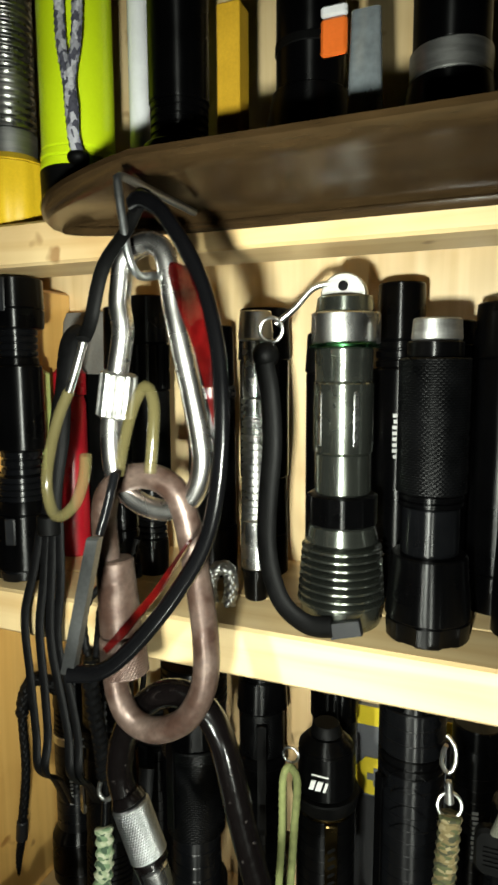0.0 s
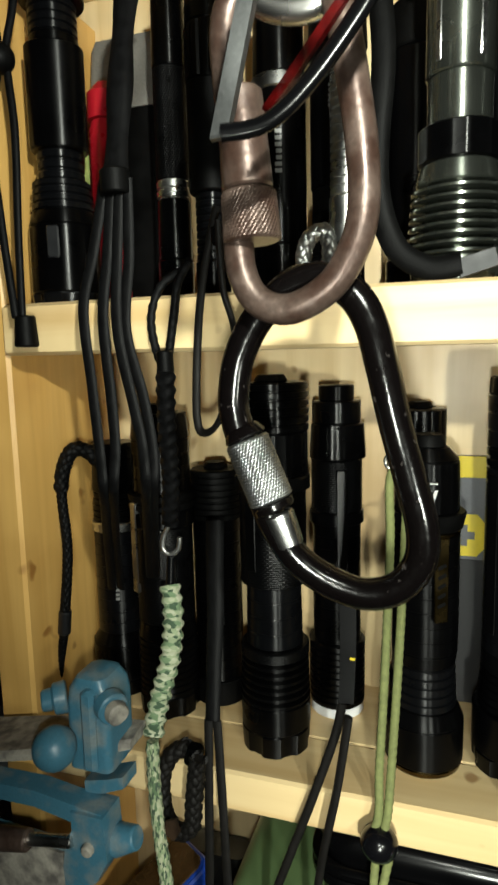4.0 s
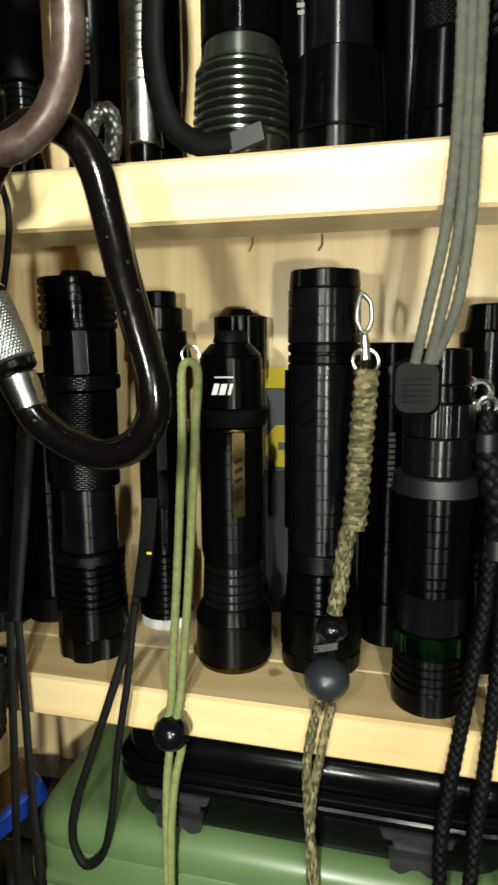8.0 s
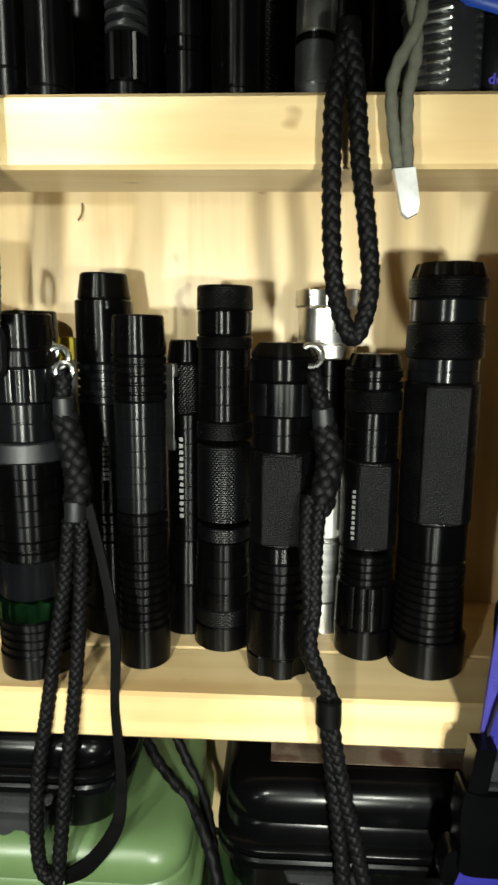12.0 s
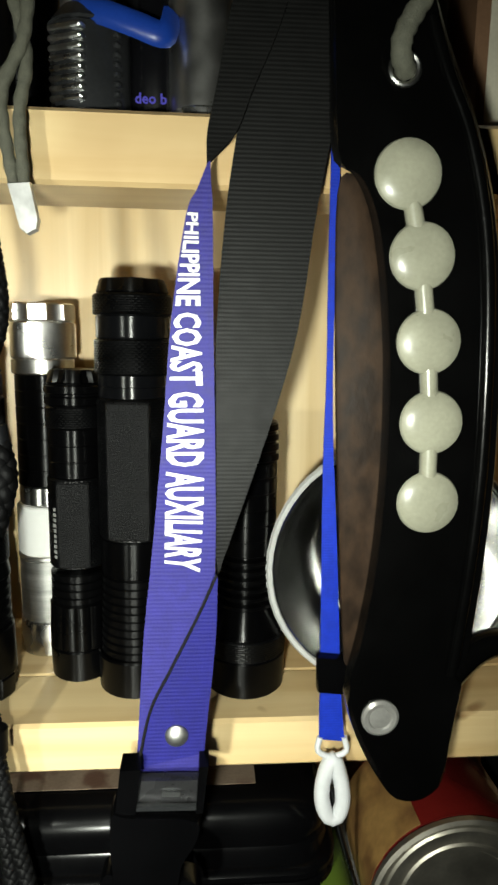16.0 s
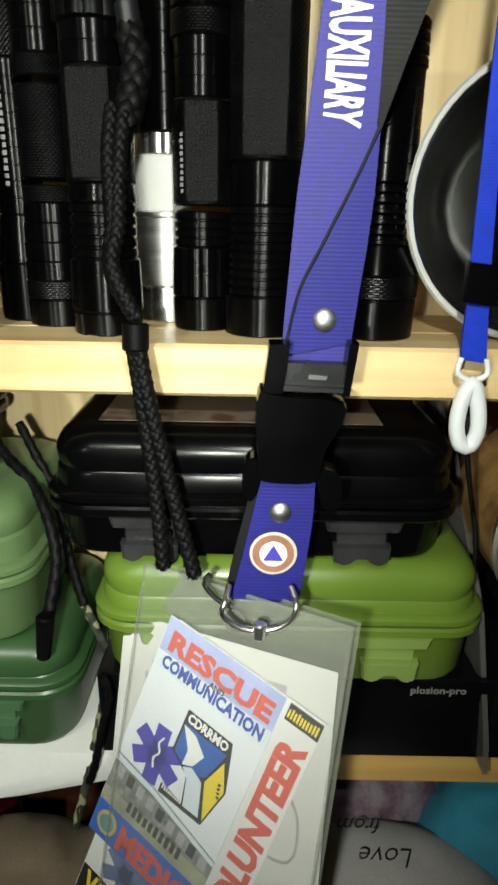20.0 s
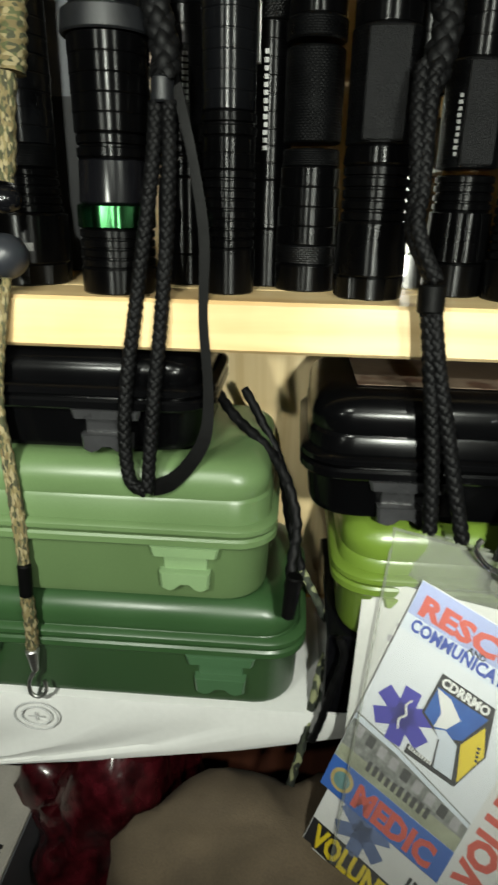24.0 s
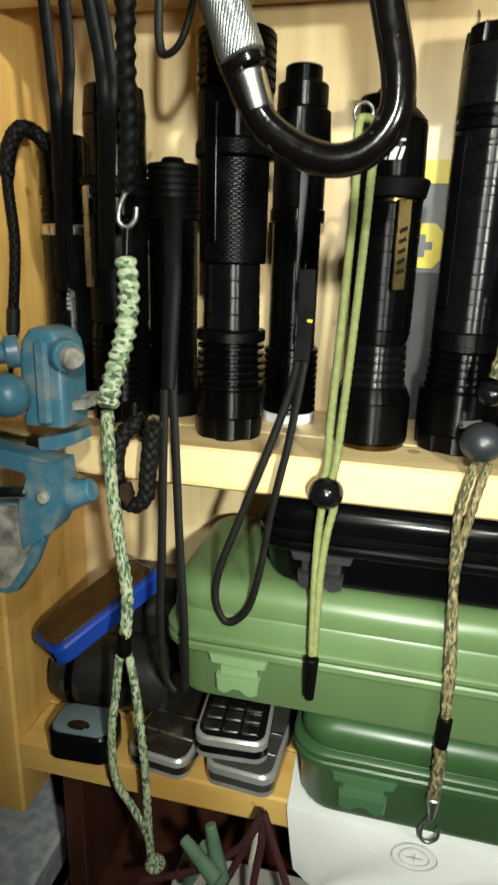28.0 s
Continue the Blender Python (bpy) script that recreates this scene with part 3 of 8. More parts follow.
# ---- flashlights ----
def section(kind, z0, z1, r0, r1):
    b = min(0.0006, (z1 - z0) / 4)
    h = z1 - z0
    if kind == "k":  # diamond knurling
        n, rows = 84, max(4, int(h / 0.00046))
        return lathe([(r0 - b, z0), *[(r0 + (r1 - r0) * i / rows, z0 + b + (h - 2 * b) * i / rows) for i in range(rows + 1)], (r1 - b, z1)], n, lambda k, j: 0.00022 * ((j % 2 == 0 and k % 4 == 1) or (j % 2 == 1 and k % 4 == 3)))
    if kind == "g":  # turned grooves
        m = max(2, int(h / 0.0030))
        prof = [(r0 - b, z0)]
        for i in range(m):
            a, c = z0 + h * i / m, h / m
            ra = r0 + (r1 - r0) * i / m
            rb = r0 + (r1 - r0) * (i + 1) / m
            prof += [(ra - 0.0009, a + c * 0.08), (ra, a + c * 0.2), (rb, a + c * 0.8), (rb - 0.0009, a + c * 0.92)]
        return lathe(prof + [(r1 - b, z1)])
    if kind == "d":  # deep cooling fins
        m = max(3, int(h / 0.0033))
        prof = [(r0 - 0.003, z0)]
        for i in range(m):
            a, c = z0 + h * i / m, h / m
            ra = r0 + (r1 - r0) * (i + 0.5) / m
            prof += [(ra - 0.0028, a + c * 0.05), (ra - 0.0002, a + c * 0.12), (ra, a + c * 0.2), (ra, a + c * 0.5), (ra - 0.0028, a + c * 0.58)]
        return lathe(prof + [(r1 - 0.003, z1)], 36)
    if kind == "D":  # thin deep fins
        m = max(3, int(h / 0.0030))
        prof = [(r0 - 0.007, z0)]
        for i in range(m):
            a, c = z0 + h * i / m, h / m
            ra = r0 + (r1 - r0) * (i + 0.5) / m
            prof += [(ra - 0.0065, a + c * 0.05), (ra - 0.0003, a + c * 0.10), (ra, a + c * 0.16), (ra, a + c * 0.42), (ra - 0.0003, a + c * 0.48), (ra - 0.0065, a + c * 0.54)]
        return lathe(prof + [(r1 - 0.007, z1)], 40)
    if kind == "f":  # long flutes
        n = 48
        return lathe([(r0 - b, z0), (r0, z0 + b), (r0, z0 + 2 * b), (r1, z1 - 2 * b), (r1, z1 - b), (r1 - b, z1)], n, lambda k, j: -0.0006 * (j % 4 == 0) if 0 < k < 5 else -0.0005)
    if kind == "r":  # tube with shallow turned rings
        m = max(2, int(h / 0.0056))
        prof = [(r0 - b, z0)]
        for i in range(m):
            a, c = z0 + h * i / m, h / m
            ra = r0 + (r1 - r0) * i / m
            prof += [(ra - 0.00025, a + c * 0.02), (ra, a + c * 0.06), (ra, a + c * 0.94), (ra - 0.00025, a + c * 0.98)]
        return lathe(prof + [(r1 - b, z1)])
    if kind == "w":  # scalloped grip
        n = 60
        return lathe([(r0 - b, z0), (r0, z0 + b), *[(r0 + (r1 - r0) * i / 8 + 0.0012 * math.sin(math.pi * i / 8), z0 + 2 * b + (h - 4 * b) * i / 8) for i in range(9)], (r1, z1 - b), (r1 - b, z1)], n, lambda k, j: -0.0009 * (1 - abs(math.cos(math.tau * 6 * j / n))))
    if kind == "h":  # flats
        n = 36
        return lathe([(r0 - b, z0), (r0, z0 + b), (r1, z1 - b), (r1 - b, z1)], n, lambda k, j: -r0 * 0.10 * (1 - math.cos(math.tau * 3 * j / n)) / 2)
    if kind == "s":  # crenellated rim
        n = 48
        return lathe([(r0 - b, z0), (r0, z0 + b), (r1, z1 - b), (r1 - b, z1)], n, lambda k, j: -0.0012 * (j % 8 < 3))
    return lathe([(r0 - b, z0), (r0, z0 + b), (r1, z1 - b), (r1 - b, z1)])


def torch(label, at, secs, group="", turn=(0, 0, 0), mark=None, clip=None):
    """A flashlight standing on its head; secs of (part, kind, from mm, to mm, radius mm, radius mm, material)."""
    t = thing("flashlight", label, "flashlight", group, at, turn)
    for name, kind, z0, z1, r0, r1, mat in secs:
        part(name, section(kind, z0 / 1000, z1 / 1000, r0 / 1000, r1 / 1000), mat, t, sharp=8 if kind == "k" else 32)
    if mark:
        r, z, angle, count, length, height, mat = mark
        mat = SILVERPRINT
        print_bars("printed_mark", count + 2, length / 1000, 0.72 * height / 1000, on_tube(r / 1000 + 0.0001, z / 1000, angle), mat, t, int(z))
    if clip:
        r, z0, z1, angle, w, mat = clip
        m = on_tube(r / 1000, z0 / 1000, angle)
        h = (z1 - z0) / 1000
        clip_part = part("pocket_clip", moved(joined(box(0, h, -w / 2000, w / 2000, 0.0022, 0.0030, 0.0003), box(h - 0.005, h, -w / 2000, w / 2000, 0.0, 0.0024, 0.0003), box(0, 0.004, -w / 2500, w / 2500, 0.0010, 0.0026, 0.0003)), m), mat, t)
        if mat is GOLD:
            for k in range(5):
                part("slot", moved(moved(box(-0.0007, 0.0007, -0.0017, 0.0017, 0.00300, 0.00312, 0.00002), pose(0.007 + 0.0038 * k, 0, 0, 0, 0, 28)), m), RUBBER, clip_part)
    return t


B, A = SHELF_B, SHELF_A
ROW2 = "flashlights on the lower shelf"
ROW1 = "flashlights on the middle shelf"
ROW0 = "flashlights on the upper shelf"

# lower shelf, standing in a row
torch("slim matt black flashlight with a steel collar beside the side board", (-0.2155, 0.268, B), [
    ("bezel", "c", 0, 8, 14.5, 15, BLACK), ("head", "c", 8, 26, 15, 14.5, BLACK), ("neck", "c", 26, 32, 14.5, 11.5, BLACK), ("body_tube", "r", 32, 84, 11.5, 11.5, GREY), ("collar", "c", 84, 89, 12.2, 12.2, STEEL), ("tail_grip", "g", 89, 104, 11.5, 11, MATT), ("tail_cap", "c", 104, 128, 11.5, 10.5, BLACK)], ROW2, mark=(11.5, 50, -62, 7, 20, 2.6, LETTER))
torch("tall black flashlight with a ringed neck and steel clip", (-0.1835, 0.256, B), [
    ("bezel", "s", 0, 10, 14, 14.4, BLACK), ("head", "g", 10, 38, 14.4, 14, MATT), ("neck", "c", 38, 46, 14, 13, BLACK), ("body_tube", "k", 46, 92, 13.2, 13.2, KNURL), ("collar", "c", 92, 100, 15, 15, BLACK), ("guard_ring", "g", 100, 108, 16, 16, RUBBER), ("tail_tube", "r", 108, 132, 13.4, 13.4, BLACK), ("tail_cap", "c", 132, 144, 13.6, 12.5, BLACK), ("tail_switch", "c", 144, 148, 7.5, 6.5, RUBBER)], ROW2, clip=(13.6, 62, 104, -120, 4.2, STEEL))
torch("short black rubber-headed flashlight standing at the back", (-0.1630, 0.2725, B), [
    ("bezel", "c", 0, 12, 13, 13, RUBBER), ("body_tube", "r", 12, 92, 11.5, 11.5, BLACK), ("tail_cap", "g", 92, 116, 12.5, 12, RUBBER), ("tail_switch", "c", 116, 119, 6, 5, RUBBER)], ROW2)
torch("large black tactical flashlight with ribbed cooling head", (-0.1260, 0.243, B), [
    ("bezel", "s", 0, 10, 14.6, 15, BLACK), ("head", "c", 10, 22, 15, 15, BLACK), ("cooling_ring", "d", 22, 42, 15, 14.4, MATT), ("ring", "k", 42, 47, 14.6, 14.6, KNURL), ("neck", "r", 47, 74, 12, 11.5, GREY), ("grip", "k", 74, 114, 13.8, 13.8, KNURL), ("collar", "k", 114, 120, 15.6, 15.6, KNURL), ("tail_tube", "f", 120, 138, 14.8, 14.8, BLACK), ("tail_cap", "g", 138, 158, 15.4, 15.4, BLACK), ("tail_switch", "c", 158, 161, 7, 6, RUBBER)], ROW2, clip=(13, 82, 132, -110, 5, BLACK))
torch("black flashlight with a stepped tail and a pale foot", (-0.1050, 0.277, B), [
    ("foot_ring", "c", 0, 5, 12.5, 12.5, WHITEPLASTIC), ("head", "g", 5, 36, 13, 13, BLACK), ("body_tube", "r", 36, 92, 11, 11, BLACK), ("collar", "c", 92, 98, 12.4, 12.4, BLACK), ("grip", "k", 98, 122, 11.4, 11.4, KNURL), ("tail_ring", "h", 122, 138, 13.4, 12.5, BLACK), ("tail_cap", "c", 138, 148, 11, 11, BLACK), ("tail_switch", "c", 148, 155, 8, 8, MATT)], ROW2, clip=(11.5, 60, 118, -70, 5, BLACK))
GOLDLIGHT = torch("black flashlight with a brass foot ring and gold clip", (-0.064, 0.249, B), [
    ("foot_ring", "c", 0, 3, 15.2, 15.6, GOLD), ("bezel", "c", 3, 20, 16, 16, MATT), ("head", "c", 20, 26, 16, 14, MATT), ("cooling_ring", "g", 26, 44, 13, 12.2, GREY), ("neck", "c", 44, 50, 12.2, 13, MATT), ("body_tube", "r", 50, 98, 13, 13, MATT), ("collar", "c", 98, 100, 13.2, 13.2, GOLD), ("guard_ring", "c", 100, 107, 14, 15.2, RUBBER), ("tail_tube", "c", 107, 127, 12.6, 12.2, MATT), ("tail_cap", "c", 127, 132, 12, 8.5, MATT), ("tail_switch", "c", 132, 137, 7, 6, RUBBER)], ROW2, clip=(13, 66, 99, -66, 5.4, GOLD))
for k, (dx, w) in enumerate(((-0.0026, 0.0020), (0.0004, 0.0024), (0.0032, 0.0012))):
    part("white_mark", moved(plate([(-w / 2 - 0.0006, -0.0021), (w / 2 - 0.0006, -0.0021), (w / 2 + 0.0006, 0.0021), (-w / 2 + 0.0006, 0.0021)], 0.0006), pose(dx, -0.01242, 0.1150, 0, 0, 5)), LETTER, GOLDLIGHT)
part("white_mark", moved(box(-0.0034, 0.0040, -0.0006, 0, -0.0003, 0.0003, 0.0001), pose(0.0004, -0.0122, 0.1195)), LETTER, GOLDLIGHT)
torch("black flashlight standing behind the gold-clipped one", (-0.0690, 0.284, B), [
    ("bezel", "c", 0, 20, 12.5, 12.5, BLACK), ("body_tube", "r", 20, 120, 11, 11, BLACK), ("tail_cap", "f", 120, 144, 11.8, 11.8, BLACK), ("tail_switch", "c", 144, 147, 6, 5, RUBBER)], ROW2)
TALL = torch("tall thick black flashlight with faceted tube", (-0.028, 0.255, B), [
    ("bezel", "s", 0, 8, 16.4, 16.8, BLACK), ("head", "c", 8, 26, 16.8, 16.8, BLACK), ("cooling_ring", "g", 26, 42, 15, 14, BLACK), ("collar", "k", 42, 50, 13.8, 13.8, KNURL), ("body_tube", "r", 50, 124, 14, 14, GREY), ("ring", "g", 124, 132, 14, 14, MATT), ("tail_tube", "r", 132, 152, 14, 14, GREY), ("tail_cap", "s", 152, 159, 13.8, 13.4, BLACK)], ROW2, clip=(14, 60, 122, -135, 5, BLACK), mark=(16.8, 13, -60, 5, 3, 14, SILVERPRINT))
for k in range(4):
    line = [(0.004 * k + dx, dy, 0.0003 - dy * dy / 0.028) for dx, dy in ((-0.004, -0.0072), (0, -0.003), (0, 0.003), (-0.004, 0.0072))]
    part("engraved_chevron", moved(sweep(line, 0.00022, 5, 0.002), on_tube(0.0140, 0.104 + 0.004 * k, -88)), MATT, TALL)
torch("small black flashlight standing at the back", (-0.002, 0.283, B), [
    ("bezel", "c", 0, 20, 12, 12, BLACK), ("body_tube", "r", 20, 110, 11, 11, BLACK), ("tail_cap", "c", 110, 132, 11.5, 11, BLACK)], ROW2, mark=(11, 72, -80, 8, 24, 4, SILVERPRINT))
torch("black zoom flashlight with a green ring and grey rubber collar", (0.0145, 0.2345, B), [
    ("bezel", "c", 0, 9, 13.2, 13.6, BLACK), ("cooling_ring", "g", 9, 22, 13.2, 13.2, MATT), ("green_ring", "f", 22, 30, 13.6, 13.6, GREENRING), ("slide_ring", "c", 30, 44, 12.5, 12, GLOSSBLACK), ("head_ring", "g", 44, 52, 12.4, 12.4, BLACK), ("zoom_head", "r", 52, 80, 12.8, 13.4, BLACK), ("rubber_collar", "c", 80, 87, 15.2, 14.6, GREYRUB), ("body_tube", "r", 87, 100, 12, 12, GREY), ("grip", "f", 100, 112, 12, 12, GREY), ("tail_cap", "c", 112, 118, 12, 11, BLACK), ("tail_switch", "c", 118, 130, 10.4, 10, BLACK)], ROW2)
torch("slim black flashlight with a ringed tube", (0.034, 0.268, B), [
    ("bezel", "c", 0, 12, 11.8, 11.8, BLACK), ("head", "c", 12, 40, 11.8, 11, BLACK), ("neck", "g", 40, 52, 10.6, 10.6, BLACK), ("body_tube", "r", 52, 96, 10.8, 10.8, BLACK), ("ring", "g", 96, 112, 11.2, 11.2, GREY), ("tail_tube", "c", 112, 136, 11.2, 11.2, BLACK), ("tail_cap", "h", 136, 146, 10.8, 9.5, BLACK)], ROW2, mark=(10.8, 66, -75, 6, 16, 3, LETTER))
torch("plain round black flashlight with a long groove", (0.0535, 0.241, B), [
    ("bezel", "c", 0, 16, 9.6, 9.8, BLACK), ("head", "g", 16, 42, 9.4, 9.4, BLACK), ("body_tube", "r", 42, 52, 9.2, 9.2, BLACK), ("ring", "g", 52, 60, 9.6, 9.6, MATT), ("grip", "r", 60, 100, 9.2, 9.2, GREY), ("tail_ring", "g", 100, 116, 9.6, 9.6, MATT), ("tail_cap", "c", 116, 130, 9.6, 9, BLACK)], ROW2)
torch("slim black flashlight with a steel clip and white lettering bars", (0.0665, 0.270, B), [
    ("bezel", "c", 0, 22, 11, 11, BLACK), ("head", "c", 22, 40, 11, 8.5, BLACK), ("body_tube", "r", 40, 92, 8.4, 8.4, BLACK), ("grip", "k", 92, 112, 8.6, 8.6, KNURL), ("tail_cap", "c", 112, 121, 8.2, 7, BLACK)], ROW2, mark=(8.4, 50, -95, 11, 34, 2.4, SILVERPRINT), clip=(8.4, 78, 112, -120, 4, BRUSHED))
torch("black flashlight with chevron-cut grip and knurled tail", (0.0825, 0.258, B), [
    ("bezel", "c", 0, 10, 12, 12.2, BLACK), ("head", "k", 10, 17, 12, 12, KNURL), ("head_tube", "r", 17, 44, 12, 10.6, BLACK), ("ring", "k", 44, 50, 10.4, 10.4, KNURL), ("grip", "k", 52, 82, 10.4, 10.4, KNURL), ("collar", "k", 84, 91, 10.6, 10.6, KNURL), ("body_tube", "r", 91, 118, 10, 10, BLACK), ("tail_ring", "k", 118, 123, 10.4, 10.4, KNURL), ("tail_tube", "c", 123, 132, 10.2, 10.2, BLACK), ("tail_cap", "k", 132, 141, 10.4, 10.2, KNURL)], ROW2)
GRIPLIGHT = torch("black flashlight with a knurled grip and fluted tail cap", (0.105, 0.2395, B), [
    ("bezel", "s", 0, 8, 12.2, 12.6, BLACK), ("head", "c", 8, 26, 12.6, 12.2, BLACK), ("cooling_ring", "g", 26, 44, 11.4, 11.4, MATT), ("neck", "c", 44, 50, 11.8, 11, BLACK), ("grip", "k", 50, 84, 11.4, 11.4, KNURL), ("body_tube", "r", 84, 96, 11, 11, BLACK), ("tail_grip", "f", 96, 108, 12.4, 12.4, KNURL), ("tail_tube", "c", 108, 116, 12, 12, BLACK), ("tail_cap", "c", 116, 121, 12, 9.5, BLACK)], ROW2)
torch("steel flashlight with a crown tail and white paper label", (0.1222, 0.2755, B), [
    ("bezel", "c", 0, 14, 13, 12.2, STEEL), ("head", "c", 14, 40, 12, 12, BRUSHED), ("side_button", "c", 40, 42, 12.3, 12.3, CHROME), ("paper_label", "c", 42, 62, 12.2, 12.2, WHITE), ("ring", "f", 62, 70, 10.8, 10.8, STEEL), ("body_tube", "r", 70, 114, 11, 11, BLACK), ("collar", "c", 114, 120, 12, 12, CHROME), ("tail_tube", "h", 120, 134, 13, 13, CHROME), ("crown", "s", 134, 141, 13, 13, CHROME)], ROW2)
SQUARELIGHT = torch("black flashlight with a square-cut knurled grip", (0.1385, 0.254, B), [
    ("bezel", "c", 0, 12, 11.2, 11.6, BLACK), ("head", "f", 12, 30, 11.6, 11.2, BLACK), ("neck", "g", 30, 42, 10.6, 10.6, MATT), ("grip", "k", 44, 78, 10.6, 10.6, KNURL), ("body_tube", "r", 78, 96, 10, 10, BLACK), ("tail_ring", "k", 96, 104, 10.6, 10.6, KNURL), ("tail_tube", "g", 104, 112, 10.8, 10.8, MATT), ("tail_cap", "s", 112, 117, 10, 9, BLACK)], ROW2, mark=(10.7, 48, -125, 8, 20, 2, LETTER))
HANDLELIGHT = torch("big black flashlight with a long diamond-knurled handle", (0.161, 0.2445, B), [
    ("bezel", "c", 0, 14, 14, 14.4, BLACK), ("head", "g", 14, 44, 13, 12.4, MATT), ("neck", "c", 44, 58, 12.4, 12.4, BLACK), ("grip", "k", 58, 108, 12.8, 12.8, KNURL), ("body_tube", "r", 108, 116, 12.2, 12.2, GREY), ("tail_grip", "k", 116, 128, 13.2, 13.2, KNURL), ("tail_tube", "c", 128, 136, 12.6, 12.6, GREY), ("tail_ring", "k", 136, 143, 13.4, 13.4, KNURL), ("tail_cap", "s", 143, 148, 12.6, 11.4, BLACK)], ROW2)
torch("short fat black flashlight with a broad toothed head", (0.2015, 0.243, B), [
    ("bezel", "c", 0, 14, 14.6, 15, BLACK), ("head", "k", 14, 22, 15, 15, KNURL), ("shoulder", "c", 22, 32, 15, 11, BLACK), ("cooling_ring", "d", 32, 52, 11.6, 11, MATT), ("body_tube", "r", 52, 86, 10.8, 10.8, BLACK), ("tail_cap", "g", 86, 100, 11.4, 11, BLACK)], ROW2)

PANEL = material("flat_knurled_panel", (0.0034, 0.0036, 0.0042), 0.46, 0, 0.25, 140, 1.0, 2600, spec=0.16)
for light, r, z0, z1, half, angle in ((GRIPLIGHT, 0.0114, 0.051, 0.083, 0.0068, -92), (SQUARELIGHT, 0.0106, 0.045, 0.077, 0.0058, -88), (HANDLELIGHT, 0.0128, 0.059, 0.107, 0.0074, -94)):
    part("grip_panel", moved(box(0, z1 - z0, -half, half, -0.0030, 0.0004, 0.0005), on_tube(r, z0, angle)), PANEL, light, "flat dark grey knurled panel")

# middle shelf
BIGLIGHT = torch("large olive-silver flashlight with deep cooling fins and a black cord", (-0.055, 0.2345, A), [
    ("bezel", "c", 0, 9, 15.4, 16.2, SILVER), ("cooling_ring", "D", 9, 33, 17.4, 15.6, SILVER), ("shoulder", "c", 33, 40, 14.2, 13, SILVER), ("switch_ring", "f", 40, 52, 13.6, 13.6, BLACK), ("neck", "c", 52, 68, 10.8, 10.8, SILVER), ("body_tube", "c", 68, 95, 11.4, 11.4, SILVER), ("tail_tube", "c", 95, 108, 10.8, 11, SILVER), ("green_ring", "c", 108, 109.5, 13.4, 13.4, GREENRING), ("tail_ring", "h", 109.5, 121, 13.6, 13.6, STEEL), ("tail_cap", "c", 121, 127, 11.0, 10.5, SILVER)], ROW1)
for angle in (-128, -52):
    part("slot", moved(box(0, 0.021, -0.0012, 0.0012, -0.0012, 0.0003, 0.0004), on_tube(0.0113, 0.071, angle)), STEEL, BIGLIGHT)
tab = part("lanyard_tab", moved(plate([(0.0088 * math.cos(math.pi * k / 14), 0.0088 * math.sin(math.pi * k / 14)) for k in range(15)], 0.004, 0.0006), pose(0, 0.0005, 0.1270)), BRUSHED, BIGLIGHT)
part("tab_hole", moved(lathe([(0.0019, 0), (0.0019, 0.0004), (0.0001, 0.0005)], 16), pose(0, -0.0034, 0.1308, 90, 0, 0)), RUBBER, tab)
torch("black flashlight with a long diamond-knurled grip", (-0.0215, 0.2335, A), [
    ("bezel", "s", 0, 8, 15.4, 15.8, BLACK), ("head", "c", 8, 32, 15.8, 14, BLACK), ("neck", "c", 32, 50, 10.6, 10.6, GREY), ("ring", "g", 50, 55, 11.6, 11.6, BLACK), ("grip", "k", 55, 104, 12.6, 12.6, KNURL), ("tail_tube", "c", 104, 110, 10, 10, BLACK), ("tail_cap", "h", 110, 118, 9.5, 9, BRUSHED)], ROW1)
torch("black flashlight standing behind the silver one", (-0.040, 0.276, A), [
    ("bezel", "c", 0, 20, 13, 13, BLACK), ("body_tube", "c", 20, 100, 12, 12, BLACK), ("tail_tube", "g", 100, 112, 10.5, 10.5, BLACK), ("tail_cap", "c", 112, 136, 10.5, 10, BLACK)], ROW1, mark=(12, 62, -80, 6, 20, 4, LETTER), clip=(12, 30, 100, -60, 5, STEEL))
SIDELIGHT = torch("black tactical flashlight with a flat-sided tube", (-0.2125, 0.2335, A), [
    ("bezel", "s", 0, 5, 14.4, 14.8, GREY), ("head", "c", 5, 32, 14.8, 14.4, BLACK), ("shoulder", "c", 32, 38, 14.4, 13, BLACK), ("cooling_ring", "g", 38, 50, 13, 12, GREY), ("neck", "g", 50, 62, 9.6, 9.6, GREY), ("body_tube", "h", 62, 102, 12.2, 12.2, BLACK), ("collar", "c", 102, 106, 10.2, 9.8, BLACK), ("tail_neck", "g", 106, 119, 9.8, 9.8, GREY), ("tail_ring", "c", 119, 128, 13, 13.4, BLACK), ("tail_cap", "c", 128, 142, 13.4, 13, BLACK)], ROW1)
for z0, z1, r, angle in ((0.126, 0.1415, 0.0133, -76), (0.018, 0.031, 0.0147, -76), (0.126, 0.1415, 0.0133, -150)):
    part("milled_slot", moved(box(0, z1 - z0, -0.0026, 0.0026, -0.0012, 0.0002, 0.0006), on_tube(r, z0, angle)), GREYRUB, SIDELIGHT)
torch("slim black knurled flashlight", (-0.1745, 0.262, A), [
    ("bezel", "c", 0, 20, 8, 8, BLACK), ("head", "c", 20, 46, 7.6, 7.2, BLACK), ("ring", "g", 46, 54, 7.4, 7.4, STEEL), ("grip", "k", 54, 100, 7.2, 7.2, KNURL), ("tail_cap", "c", 100, 130, 7.6, 7, BLACK)], ROW1)
